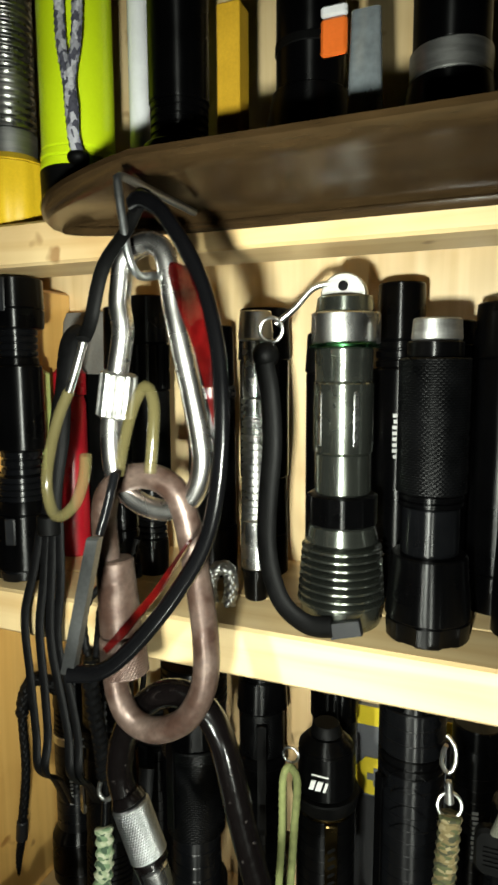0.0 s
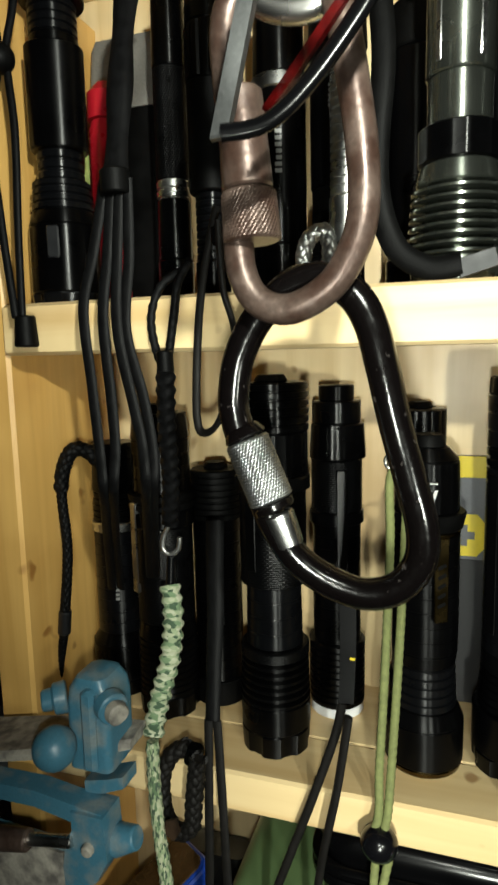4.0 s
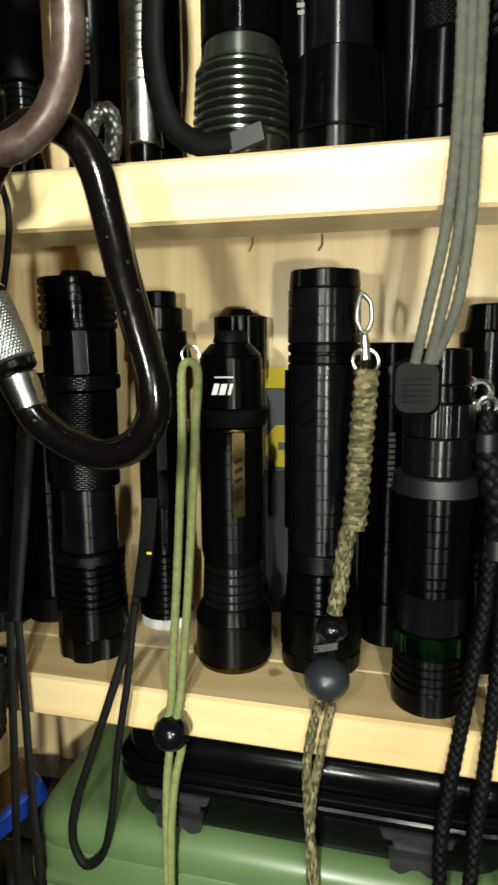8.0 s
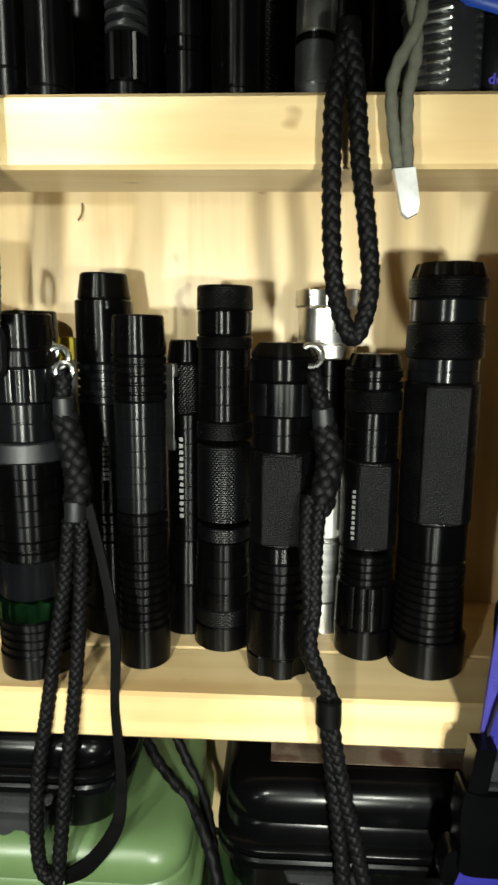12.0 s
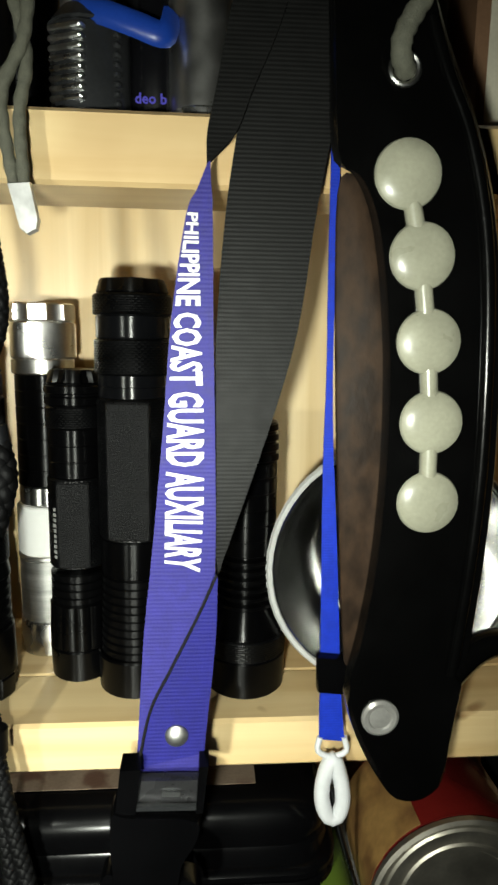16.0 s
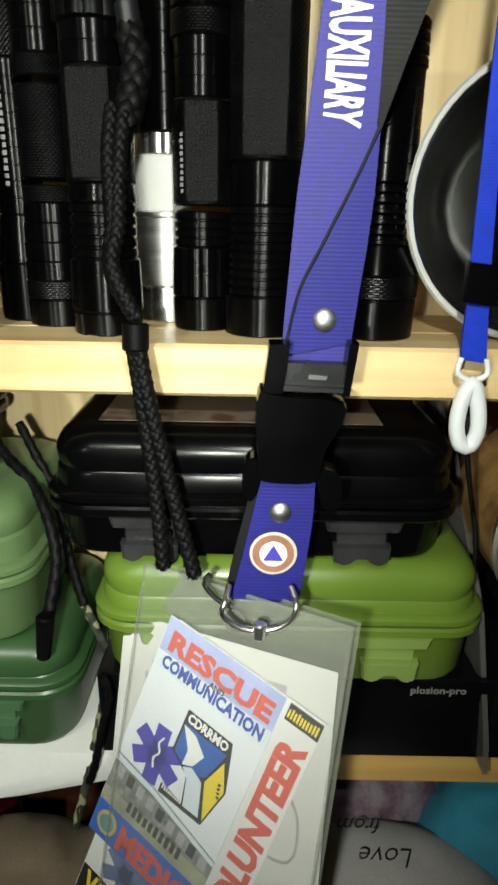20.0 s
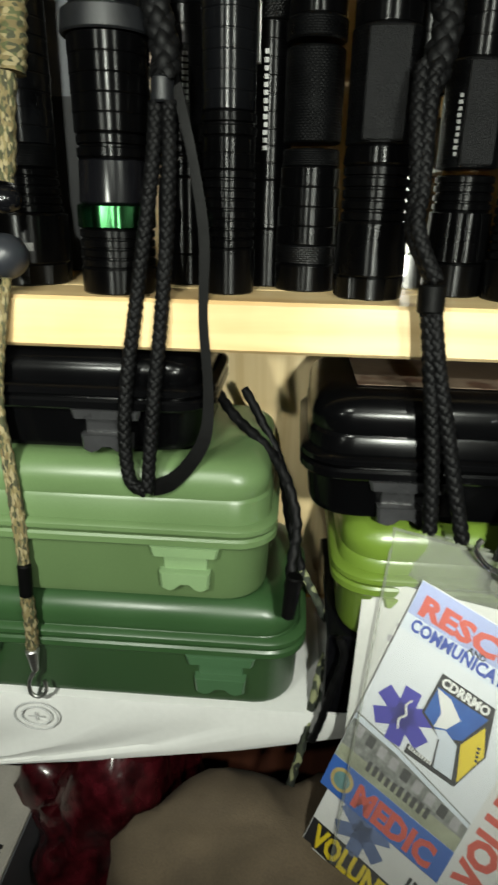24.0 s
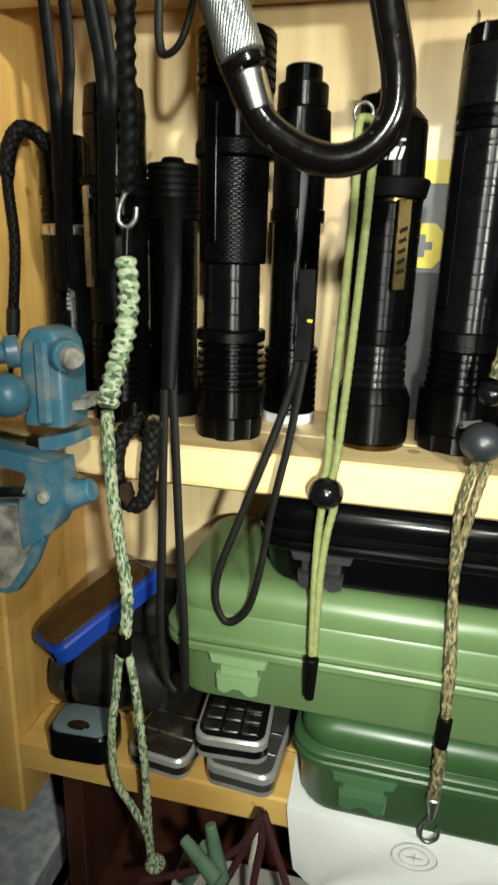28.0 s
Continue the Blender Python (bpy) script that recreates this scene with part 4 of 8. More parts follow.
torch("slim black flashlight with grey rings", (-0.155, 0.258, A), [
    ("bezel", "c", 0, 18, 7.4, 7.6, BLACK), ("head", "g", 18, 46, 7, 7, GREY), ("body_tube", "c", 46, 90, 9.4, 9.4, RUBBER), ("tail_ring", "f", 90, 112, 9.8, 9.8, BLACK), ("tail_cap", "c", 112, 134, 9.4, 8.8, BLACK)], ROW1)
torch("black flashlight with a bright steel collar", (-0.128, 0.270, A), [
    ("bezel", "c", 0, 24, 12, 12, BLACK), ("body_tube", "c", 24, 86, 11.4, 11.4, BLACK), ("collar", "c", 86, 92, 11.8, 11.8, STEEL), ("tail_cap", "c", 92, 120, 11, 10.4, BLACK)], ROW1, mark=(11.4, 52, -70, 5, 18, 4, LETTER))
torch("matt black rubber-bodied flashlight", (-0.1045, 0.280, A), [
    ("bezel", "c", 0, 20, 11.6, 11.6, RUBBER), ("head", "c", 20, 48, 11.6, 11, RUBBER), ("body_tube", "c", 48, 104, 11.8, 11.8, MATT), ("tail_cap", "c", 104, 128, 12.6, 11.6, RUBBER)], ROW1, mark=(11.8, 74, -85, 5, 14, 4, LETTER))
torch("bright steel pen flashlight with a knurled sleeve", (-0.0950, 0.244, A), [
    ("bezel", "c", 0, 14, 5, 6, BLACK), ("head", "c", 14, 36, 6.6, 6.6, STEEL), ("grip", "g", 36, 88, 6.2, 6.2, STEEL), ("tail_tube", "c", 88, 112, 5.6, 5.6, STEEL), ("tail_cap", "c", 112, 124, 7.4, 6.6, CHROME)], ROW1)
for label, x, y, secs in (
    ("slim grey-black flashlight with a wave-cut neck", 0.0315, 0.2265, [("bezel", "c", 0, 5, 7.6, 7.6, MATT), ("head", "c", 5, 30, 7.2, 7, MATT), ("neck", "d", 30, 46, 7, 6.6, SMOOTHGREY), ("body_tube", "k", 46, 96, 7.2, 7.2, KNURL), ("tail_cap", "c", 96, 110, 7.4, 7, BLACK)]),
    ("slim black flashlight with bright rings", 0.0555, 0.2255, [("bezel", "c", 0, 6, 6.6, 6.6, MATT), ("head", "f", 6, 20, 6.4, 6.4, MATT), ("neck", "d", 20, 62, 6.4, 6.4, SMOOTHGREY), ("body_tube", "c", 62, 104, 6.4, 6.4, BLACK), ("tail_cap", "c", 104, 116, 6.8, 6.4, BLACK)]),
    ("black flashlight in the middle of the shelf", 0.0515, 0.268, [("bezel", "c", 0, 20, 12, 12, BLACK), ("body_tube", "c", 20, 100, 11, 11, BLACK), ("tail_cap", "c", 100, 124, 11.4, 10.6, BLACK)]),
    ("slim dark green-grey flashlight", 0.0715, 0.240, [("bezel", "c", 0, 20, 6.6, 6.6, MATT), ("ring", "c", 20, 24, 7, 7, BLACK), ("body_tube", "c", 24, 84, 6.4, 6.4, MATT), ("tail_cap", "c", 84, 100, 6.8, 6.4, BLACK)]),
    ("dark grey smooth flashlight with a clip", 0.0890, 0.2265, [("bezel", "c", 0, 4, 7.6, 8, MATT), ("head", "c", 4, 50, 8, 8, MATT), ("body_tube", "c", 50, 98, 8, 8, MATT), ("tail_cap", "c", 98, 112, 8.2, 7.6, BLACK)]),
    ("short steel and green pen flashlight", 0.1125, 0.228, [("bezel", "c", 0, 6, 6, 6.2, SCREW), ("head", "c", 6, 18, 6.2, 6.2, SCREW), ("ring", "c", 18, 20, 6.4, 6.4, BLACK), ("body_tube", "c", 20, 32, 6, 6, CHROME), ("tail_cap", "c", 32, 70, 6.2, 5.6, GREENRING)]),
    ("black flashlight between slimmer ones", 0.0120, 0.246, [("bezel", "c", 0, 16, 11, 11, MATT), ("head", "c", 16, 40, 11, 10, MATT), ("body_tube", "k", 40, 90, 9.6, 9.6, KNURL), ("tail_cap", "c", 90, 112, 10, 9.4, BLACK)]),
    ("black flashlight near the cord", 0.002, 0.272, [("bezel", "c", 0, 16, 13, 13, BLACK), ("body_tube", "c", 16, 104, 12, 12, BLACK), ("tail_cap", "c", 104, 126, 12, 11, BLACK)]),
    ("black flashlight behind the steel pen light", 0.122, 0.272, [("bezel", "c", 0, 16, 12, 12, BLACK), ("body_tube", "c", 16, 104, 11, 11, BLACK), ("tail_cap", "c", 104, 126, 11, 10, BLACK)]),
    ("black flashlight filling the back of the middle shelf", 0.0265, 0.281, [("bezel", "c", 0, 16, 12, 12, BLACK), ("body_tube", "c", 16, 104, 12, 12, MATT), ("tail_cap", "g", 104, 130, 12, 11, BLACK)]),
    ("black flashlight filling the back of the middle shelf", 0.0770, 0.281, [("bezel", "c", 0, 16, 12.5, 12.5, BLACK), ("body_tube", "c", 16, 96, 12, 12, BLACK), ("tail_cap", "c", 96, 118, 12, 11, MATT)]),
    ("black flashlight filling the back of the middle shelf", 0.1015, 0.279, [("bezel", "c", 0, 16, 12, 12, BLACK), ("body_tube", "k", 16, 104, 11.6, 11.6, KNURL), ("tail_cap", "c", 104, 126, 12, 11, BLACK)]),
    ("black flashlight filling the back of the middle shelf", 0.1480, 0.278, [("bezel", "c", 0, 16, 13, 13, BLACK), ("body_tube", "c", 16, 104, 12.4, 12.4, BLACK), ("tail_cap", "c", 104, 126, 12, 11, BLACK)]),
    ("black flashlight filling the back of the middle shelf", 0.2050, 0.280, [("bezel", "c", 0, 16, 13, 13, BLACK), ("body_tube", "c", 16, 104, 12.4, 12.4, MATT), ("tail_cap", "c", 104, 132, 12, 11, BLACK)]),
    ("black flashlight filling the back of the middle shelf", -0.0190, 0.281, [("bezel", "c", 0, 16, 12, 12, BLACK), ("body_tube", "c", 16, 110, 10.5, 10.5, BLACK), ("tail_cap", "c", 110, 120, 10, 9.6, MATT)]),
    ("black flashlight filling the back of the middle shelf", -0.0720, 0.281, [("bezel", "c", 0, 16, 12, 12, BLACK), ("body_tube", "c", 16, 98, 11.5, 11.5, BLACK), ("tail_cap", "c", 98, 116, 12, 11, RUBBER)]),
):
    torch(label, (x, y, A), secs, ROW1)


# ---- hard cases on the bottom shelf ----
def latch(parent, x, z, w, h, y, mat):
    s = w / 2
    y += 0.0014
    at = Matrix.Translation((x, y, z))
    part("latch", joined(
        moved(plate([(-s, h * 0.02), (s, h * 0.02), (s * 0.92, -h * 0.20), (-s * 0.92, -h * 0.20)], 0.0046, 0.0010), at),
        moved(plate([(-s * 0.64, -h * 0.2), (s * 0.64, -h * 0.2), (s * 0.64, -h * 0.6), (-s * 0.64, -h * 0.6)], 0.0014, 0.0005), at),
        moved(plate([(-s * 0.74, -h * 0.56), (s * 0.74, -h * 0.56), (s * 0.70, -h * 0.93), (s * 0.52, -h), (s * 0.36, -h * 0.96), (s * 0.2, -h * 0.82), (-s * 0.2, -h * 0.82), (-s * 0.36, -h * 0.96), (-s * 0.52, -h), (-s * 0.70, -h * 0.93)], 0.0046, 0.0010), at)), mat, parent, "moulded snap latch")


def case(label, x0, x1, y0, y1, z0, z1, seam, mat, latches, lw, lh, group=""):
    t = thing("hard_case", label, "hard case", group, ((x0 + x1) / 2, (y0 + y1) / 2, z0))
    hx, hy, h, s = (x1 - x0) / 2, (y1 - y0) / 2, z1 - z0, seam - z0
    def lv(inset, z, r=0.016):
        return rounded(hx - inset, hy - inset, r, z)
    R = min(0.0095, (h - s) * 0.5)
    dome = [lv(0.0034 + R * (1 - math.cos(math.pi * k / 14)), h - R + R * math.sin(math.pi * k / 14), 0.014) for k in range(8)]
    part("base", rings([lv(0.008, 0), lv(0.0050, 0.0012), lv(0.0040, 0.004), lv(0.0030, s - 0.0060), lv(0.0026, s - 0.0052), lv(0.0006, s - 0.0046), lv(0.0, s - 0.0038), lv(0.0, s - 0.0014), lv(0.0007, s - 0.0004)]), mat, t)
    part("lid", rings([lv(0.0007, s + 0.0004), lv(0.0, s + 0.0012), lv(0.0, s + 0.0030), lv(0.0008, s + 0.0040), lv(0.0026, s + 0.0046), lv(0.0030, h - R - 0.0062), lv(0.0037, h - R - 0.0050), lv(0.0034, h - R - 0.0038), *dome, lv(0.0034 + R + 0.004, h + 0.0002, 0.010)]), mat, t)
    part("gasket", rings([lv(0.0022, s - 0.0004), lv(0.0022, s + 0.0004)]), mat, t)
    # olive and green latches take the copies with the light painted in
    for x in latches:
        latch(t, x - (x0 + x1) / 2, s - 0.0045, lw, lh, -hy + 0.0022, {PLASTIC: GREYPLASTIC, OLIVE: OLIVE_LIT, GREEN1: GREEN_LIT, GREEN2: GREEN2_LIT}.get(mat, mat))
    return t


STACK = "stacked waterproof cases"
case("dark green plastic case lying on white paper", -0.086, 0.090, 0.208, 0.296, 0.8366, 0.8875, 0.869, GREEN2, (-0.052, 0.055), 0.029, 0.019, STACK)
case("leaf green plastic case under a black one", -0.148, 0.076, 0.208, 0.297, 0.8885, 0.9485, 0.9195, GREEN1, (-0.111, 0.041), 0.027, 0.019, STACK)
case("slim black plastic case on top of a green one", -0.107, 0.051, 0.2138, 0.286, 0.9494, 0.9880, 0.9715, PLASTIC, (-0.078, 0.012), 0.026, 0.0165, STACK)
carton = thing("carton", "low glossy black product carton under an olive case", "carton", "", (0.215, 0.252, SHELF_C))
part("box", box(-0.117, 0.115, -0.040, 0.040, 0.0005, 0.0405, 0.0008), GLOSSBLACK, carton)
part("lettering", lettering("plosion-pro", 0.0048, pose(0.0085, -0.0403, 0.034, 90)), SILVERPRINT, carton)
print_bars("red_mark", 6, 0.018, 0.003, pose(-0.04, -0.0401, 0.018, 90), material("dull_red_print", (0.10, 0.01, 0.01), 0.4), carton, 3)
case("olive green plastic case under a black one", 0.098, 0.249, 0.205, 0.292, 0.8762, 0.9285, 0.9045, OLIVE, (0.132, 0.212), 0.030, 0.0195, STACK)
case2 = case("wide black plastic case with a printed paper label", 0.0835, 0.234, 0.207, 0.290, 0.9294, 0.9775, 0.9515, PLASTIC, (0.122, 0.198), 0.028, 0.017, STACK)
part("paper_label", box(-0.056, 0.046, -0.026, 0.018, 0.0486, 0.0489, 0.0001), material("brown_camo_label", (0.17, 0.125, 0.09), 0.35, 0, 0.2, 70, 0, second=(0.09, 0.05, 0.035), mix=(0.4, 0.5)), case2, "brown and grey printed label")
print_bars("label_print", 7, 0.03, 0.003, pose(0.004, -0.018, 0.0490), SILVERPRINT, case2, 9)
paper = []
for k, (z, y, a, b) in enumerate(((0.8358, 0.295, -0.088, 0.118), (0.8358, 0.250, -0.087, 0.119), (0.8358, 0.2165, -0.086, 0.120), (0.8350, 0.2115, -0.086, 0.120), (0.826, 0.2100, -0.085, 0.119), (0.8125, 0.2090, -0.083, 0.064), (0.8020, 0.2078, -0.081, -0.002), (0.7960, 0.2076, -0.074, -0.045))):
    paper.append([Vector((a + (b - a) * j / 20, y + 0.0010 * math.sin(j * 0.9 + k * 0.4) * (k > 3), z + 0.0006 * math.sin(j * 1.3) * (k > 3))) for j in range(21)])
pv = [v for row in paper for v in row]
pv += [v + Vector((0, 0.0004, -0.0003)) for v in pv]
pf = []
for i in range(7):
    for j in range(20):
        q = (i * 21 + j, i * 21 + j + 1, i * 21 + j + 22, i * 21 + j + 21)
        pf += [q, tuple(v + 168 for v in q)]
sheet = part("paper_sheet", (pv, pf), WHITE)
tagged(sheet, "creased white paper sheet hanging over the shelf edge", "paper")
STAMP = material("faint_grey_print", (0.70, 0.70, 0.70), 0.7)
for r in (0.0100, 0.0066):
    part("stamp_ring", sweep([(-0.0265 + r * math.cos(math.tau * k / 16), 0.2086, 0.8255 + 0.75 * r * math.sin(math.tau * k / 16)) for k in range(16)], 0.00035, 6, 0.001, True), STAMP, sheet)
part("stamp_cross", joined(box(-0.0300, -0.0230, 0.2083, 0.2086, 0.8250, 0.8257, 0.0001), box(-0.0268, -0.0262, 0.2083, 0.2086, 0.8228, 0.8280, 0.0001)), STAMP, sheet)


# ---- things that hang in front ----
def cord(name, shape_points, r, mat, parent, label="", weave=0.0, pitch=0.006, strands=4, n=10, step=0.0016, closed=False, flat=1.0):
    if weave > 0.14:
        return part(name, braid(shape_points + shape_points[:1] if closed else shape_points, r if callable(r) else r * 0.83), mat, parent, label, 60)
    if weave:
        n, step = 12, 0.0009
    return part(name, sweep(shape_points, r, n, step, closed, weave, pitch, strands, flat), mat, parent, label, 60)


def ball(name, at, r, mat, parent, squash=1.0):
    return part(name, moved(lathe([(r * math.sin(math.pi * i / 20) + 0.00001, -r * squash * math.cos(math.pi * i / 20)) for i in range(21)], 32), Matrix.Translation(at)), mat, parent)


def tube(name, a, b, r0, r1, mat, parent, kind="c", label=""):
    a, b = Vector(a), Vector(b)
    turn = (b - a).to_track_quat("Z", "Y").to_matrix().to_4x4()
    return part(name, moved(section(kind, 0, (b - a).length, r0, r1), Matrix.Translation(a) @ turn), mat, parent, label, 8 if kind == "k" else 32)


def ring(name, at, r, wire, mat, parent, turn=(90, 0, 0)):
    pts = [(r * math.cos(math.tau * i / 10), r * math.sin(math.tau * i / 10), 0) for i in range(10)]
    return part(name, moved(sweep(pts, wire, 8, 0.001, True), pose(*at, *turn)), mat, parent)


def flatplate(outline, thick):
    """A plate from points in the world that lie in one upright plane, thickened towards the room's front."""
    a = [Vector(p) for p in outline]
    return rings([a, [v + Vector((0, -thick * 0.8, 0)) for v in a], [v.lerp(sum(a, Vector()) / len(a), 0.03) + Vector((0, -thick, 0)) for v in a]])


def eased(outline):
    """The outline with its corners rounded off."""
    a, out = [Vector(v) for v in outline], []
    for i, v in enumerate(a):
        u, w = a[i - 1], a[(i + 1) % len(a)]
        p0, p1 = v.lerp(u, min(0.4, 0.012 / (u - v).length)), v.lerp(w, min(0.4, 0.012 / (w - v).length))
        out += [p0.lerp(v, t).lerp(v.lerp(p1, t), t) for t in (0, 0.33, 0.67, 1)]
    return out


# dark wooden tray edge fixed to the upper shelf, with the hook that carries the chain
tray = thing("wooden_tray", "dark brown wooden tray edge with a rounded end", "tray")
loops = []
for k in range(48):
    x = -0.1655 + 0.6245 * (k / 47) ** 1.5
    e = min(1.0, (x + 0.1655) / 0.060) ** 0.5
    lo, hi = 1.3535 - 0.0060 * e, 1.3590 + 0.0045 * e
    run = [(0, lo + 0.0030), (0.0030, lo + 0.0004), (0.0045, lo), (0.0060, lo + 0.0012), (0.0057, lo + 0.0028), (0.0040, lo + 0.0038), (0.0056, lo + 0.0052), (0.0205, (lo + hi) / 2), (0.0370, hi - 0.0055), (0.0445, hi - 0.0044), (0.0480, hi - 0.0022), (0.0472, hi), (0.0440, hi + 0.0005), (0, hi)]
    loops.append([(x, 0.2115 - d * (0.16 + 0.84 * e), z) for d, z in run])
TRAYWOOD = material("dark_varnished_wood", (0.070, 0.042, 0.017), 0.24, 0, 0.3, 14, 0.12, 300, coat=0.0, spec=0.6, stretch=(0.25, 1, 2), second=(0.036, 0.021, 0.009), mix=(0.35, 0.65))
for piece, lo, hi in (("lower_bead", 0, 5), ("tray_wall", 5, 8), ("upper_rim", 8, 13)):
    strip = []
    for lp in loops:
        run = [Vector(v) for v in lp[lo:hi + 1]]
        if lo:
            run.insert(0, Vector((run[0].x, 0.2115, run[0].z + 0.00005)))
        if hi < 13:
            run.append(Vector((run[0].x, 0.2115, run[-1].z - 0.00005)))
        strip.append(run)
    part(piece, rings(strip), TRAYWOOD, tray, sharp=50)
hook = thing("steel_hook", "thin bright steel hook screwed under the tray", "hook")
cord("hook_rod", [(-0.0980, 0.1950, 1.3515), (-0.0979, 0.1650, 1.3516), (-0.0978, 0.1500, 1.3512), (-0.0970, 0.1478, 1.3470), (-0.0955, 0.1472, 1.3385), (-0.0940, 0.1474, 1.3290), (-0.0932, 0.1510, 1.3248), (-0.0920, 0.1580, 1.3256)], 0.0012, SCREW, hook)

carabiner = thing("carabiner", "polished steel pear-shaped carabiner with a grey screw sleeve", "carabiner", "chained carabiners")
cord("frame", [(-0.1030, 0.1570, 1.3242), (-0.1018, 0.1570, 1.3306), (-0.0976, 0.1570, 1.3337), (-0.0926, 0.1570, 1.3345), (-0.0885, 0.1570, 1.3314), (-0.0868, 0.1570, 1.3231), (-0.0857, 0.1570, 1.3155), (-0.0833, 0.1570, 1.3047), (-0.0805, 0.1570, 1.2923), (-0.0781, 0.1570, 1.2799), (-0.0776, 0.1570, 1.2704), (-0.0812, 0.1570, 1.2619), (-0.0890, 0.1570, 1.2577), (-0.0979, 0.1570, 1.2588), (-0.1053, 0.1570, 1.2640), (-0.1080, 0.1570, 1.2727), (-0.1077, 0.1570, 1.2844), (-0.1050, 0.1570, 1.2990), (-0.1029, 0.1570, 1.3101), (-0.1038, 0.1570, 1.3180)], 0.0033, POLISHED, carabiner, closed=True, n=14)
tube("screw_sleeve", [(-0.1069, 0.1570, 1.2847)][0], [(-0.1046, 0.1570, 1.2982)][0], 0.0056, 0.0056, BRUSHED, carabiner, "f", "grey screw sleeve")
rusty = thing("carabiner", "rusted brown steel oval carabiner with a worn sleeve", "carabiner", "chained carabiners")
cord("frame", [(-0.1110, 0.1560, 1.2551), (-0.1083, 0.1560, 1.2626), (-0.1005, 0.1560, 1.2671), (-0.0922, 0.1560, 1.2673), (-0.0855, 0.1560, 1.2632), (-0.0820, 0.1560, 1.2540), (-0.0795, 0.1560, 1.2407), (-0.0772, 0.1560, 1.2248), (-0.0767, 0.1560, 1.2117), (-0.0786, 0.1560, 1.2022), (-0.0846, 0.1560, 1.1927), (-0.0948, 0.1560, 1.1873), (-0.1035, 0.1560, 1.1894), (-0.1081, 0.1560, 1.1976), (-0.1089, 0.1560, 1.2109), (-0.1087, 0.1560, 1.2249), (-0.1104, 0.1560, 1.2418)], 0.0040, RUST, rusty, closed=True, n=14)
tube("upper_sleeve", [(-0.1060, 0.1560, 1.2174)][0], [(-0.1077, 0.1560, 1.2411)][0], 0.0066, 0.0058, RUST, rusty)
tube("screw_sleeve", [(-0.1050, 0.1560, 1.2044)][0], [(-0.1058, 0.1560, 1.2169)][0], 0.0074, 0.0070, RUST, rusty, "k", "knurled worn sleeve")
blackc = thing("carabiner", "chipped black D-shaped carabiner with a knurled silver sleeve", "carabiner", "chained carabiners")
cord("frame", [(-0.1143, 0.1650, 1.1656), (-0.1123, 0.1650, 1.1758), (-0.1066, 0.1650, 1.1859), (-0.0979, 0.1650, 1.1936), (-0.0892, 0.1650, 1.1955), (-0.0814, 0.1650, 1.1917), (-0.0763, 0.1650, 1.1838), (-0.0729, 0.1650, 1.1717), (-0.0697, 0.1650, 1.1579), (-0.0659, 0.1650, 1.1438), (-0.0623, 0.1650, 1.1296), (-0.0627, 0.1650, 1.1197), (-0.0683, 0.1650, 1.1122), (-0.0770, 0.1650, 1.1094), (-0.0869, 0.1650, 1.1119), (-0.0964, 0.1650, 1.1179), (-0.1015, 0.1650, 1.1252), (-0.1069, 0.1650, 1.1360), (-0.1109, 0.1650, 1.1482), (-0.1141, 0.1650, 1.1589)], 0.0045, WORNBLACK, blackc, closed=True, n=16)
tube("knurled_sleeve", [(-0.1037, 0.1650, 1.1345)][0], [(-0.1109, 0.1650, 1.1520)][0], 0.0063, 0.0063, SCREW, blackc, "k", "knurled silver screw sleeve")
tube("upper_collar", [(-0.1109, 0.1650, 1.1523)][0], [(-0.1124, 0.1650, 1.1555)][0], 0.0062, 0.0052, WORNBLACK, blackc)
tube("sleeve_collar", [(-0.1025, 0.1650, 1.1317)][0], [(-0.1037, 0.1650, 1.1342)][0], 0.0060, 0.0060, WORNBLACK, blackc)
tube("gate_end", [(-0.0988, 0.1650, 1.1214)][0], [(-0.1024, 0.1650, 1.1311)][0], 0.0046, 0.0050, STEEL, blackc)

bow = thing("bow_tool", "black bow tool with red insert and yellowed rubber tubing", "hand tool")
cord("bow_frame", [(-0.0931, 0.1480, 1.3431), (-0.0892, 0.1460, 1.3436), (-0.0832, 0.1440, 1.3405), (-0.0782, 0.1420, 1.3355), (-0.0710, 0.1400, 1.3252), (-0.0656, 0.1380, 1.3133), (-0.0622, 0.1360, 1.2987), (-0.0614, 0.1340, 1.2782), (-0.0641, 0.1320, 1.2591), (-0.0716, 0.1300, 1.2446), (-0.0830, 0.1280, 1.2297), (-0.0920, 0.1260, 1.2218), (-0.1010, 0.1240, 1.2203)], 0.0024, PLASTIC, bow, flat=0.7)
part("red_insert", flatplate(eased([(-0.0777, 0.1405, 1.3257), (-0.0724, 0.1405, 1.3248), (-0.0666, 0.1405, 1.3147), (-0.0630, 0.1405, 1.3019), (-0.0617, 0.1405, 1.2905), (-0.0623, 0.1405, 1.2815), (-0.0645, 0.1405, 1.2828), (-0.0666, 0.1405, 1.2932), (-0.0701, 0.1405, 1.3049), (-0.0743, 0.1405, 1.3147)]), 0.003), REDPLASTIC, bow, "translucent red insert")
part("red_strip", flatplate([(-0.0678, 0.1310, 1.2574), (-0.0767, 0.1310, 1.2432), (-0.0872, 0.1310, 1.2304), (-0.0927, 0.1310, 1.2247), (-0.0940, 0.1310, 1.2259), (-0.0876, 0.1310, 1.2332), (-0.0778, 0.1310, 1.2446), (-0.0682, 0.1310, 1.2579)], 0.002), REDPLASTIC, bow)
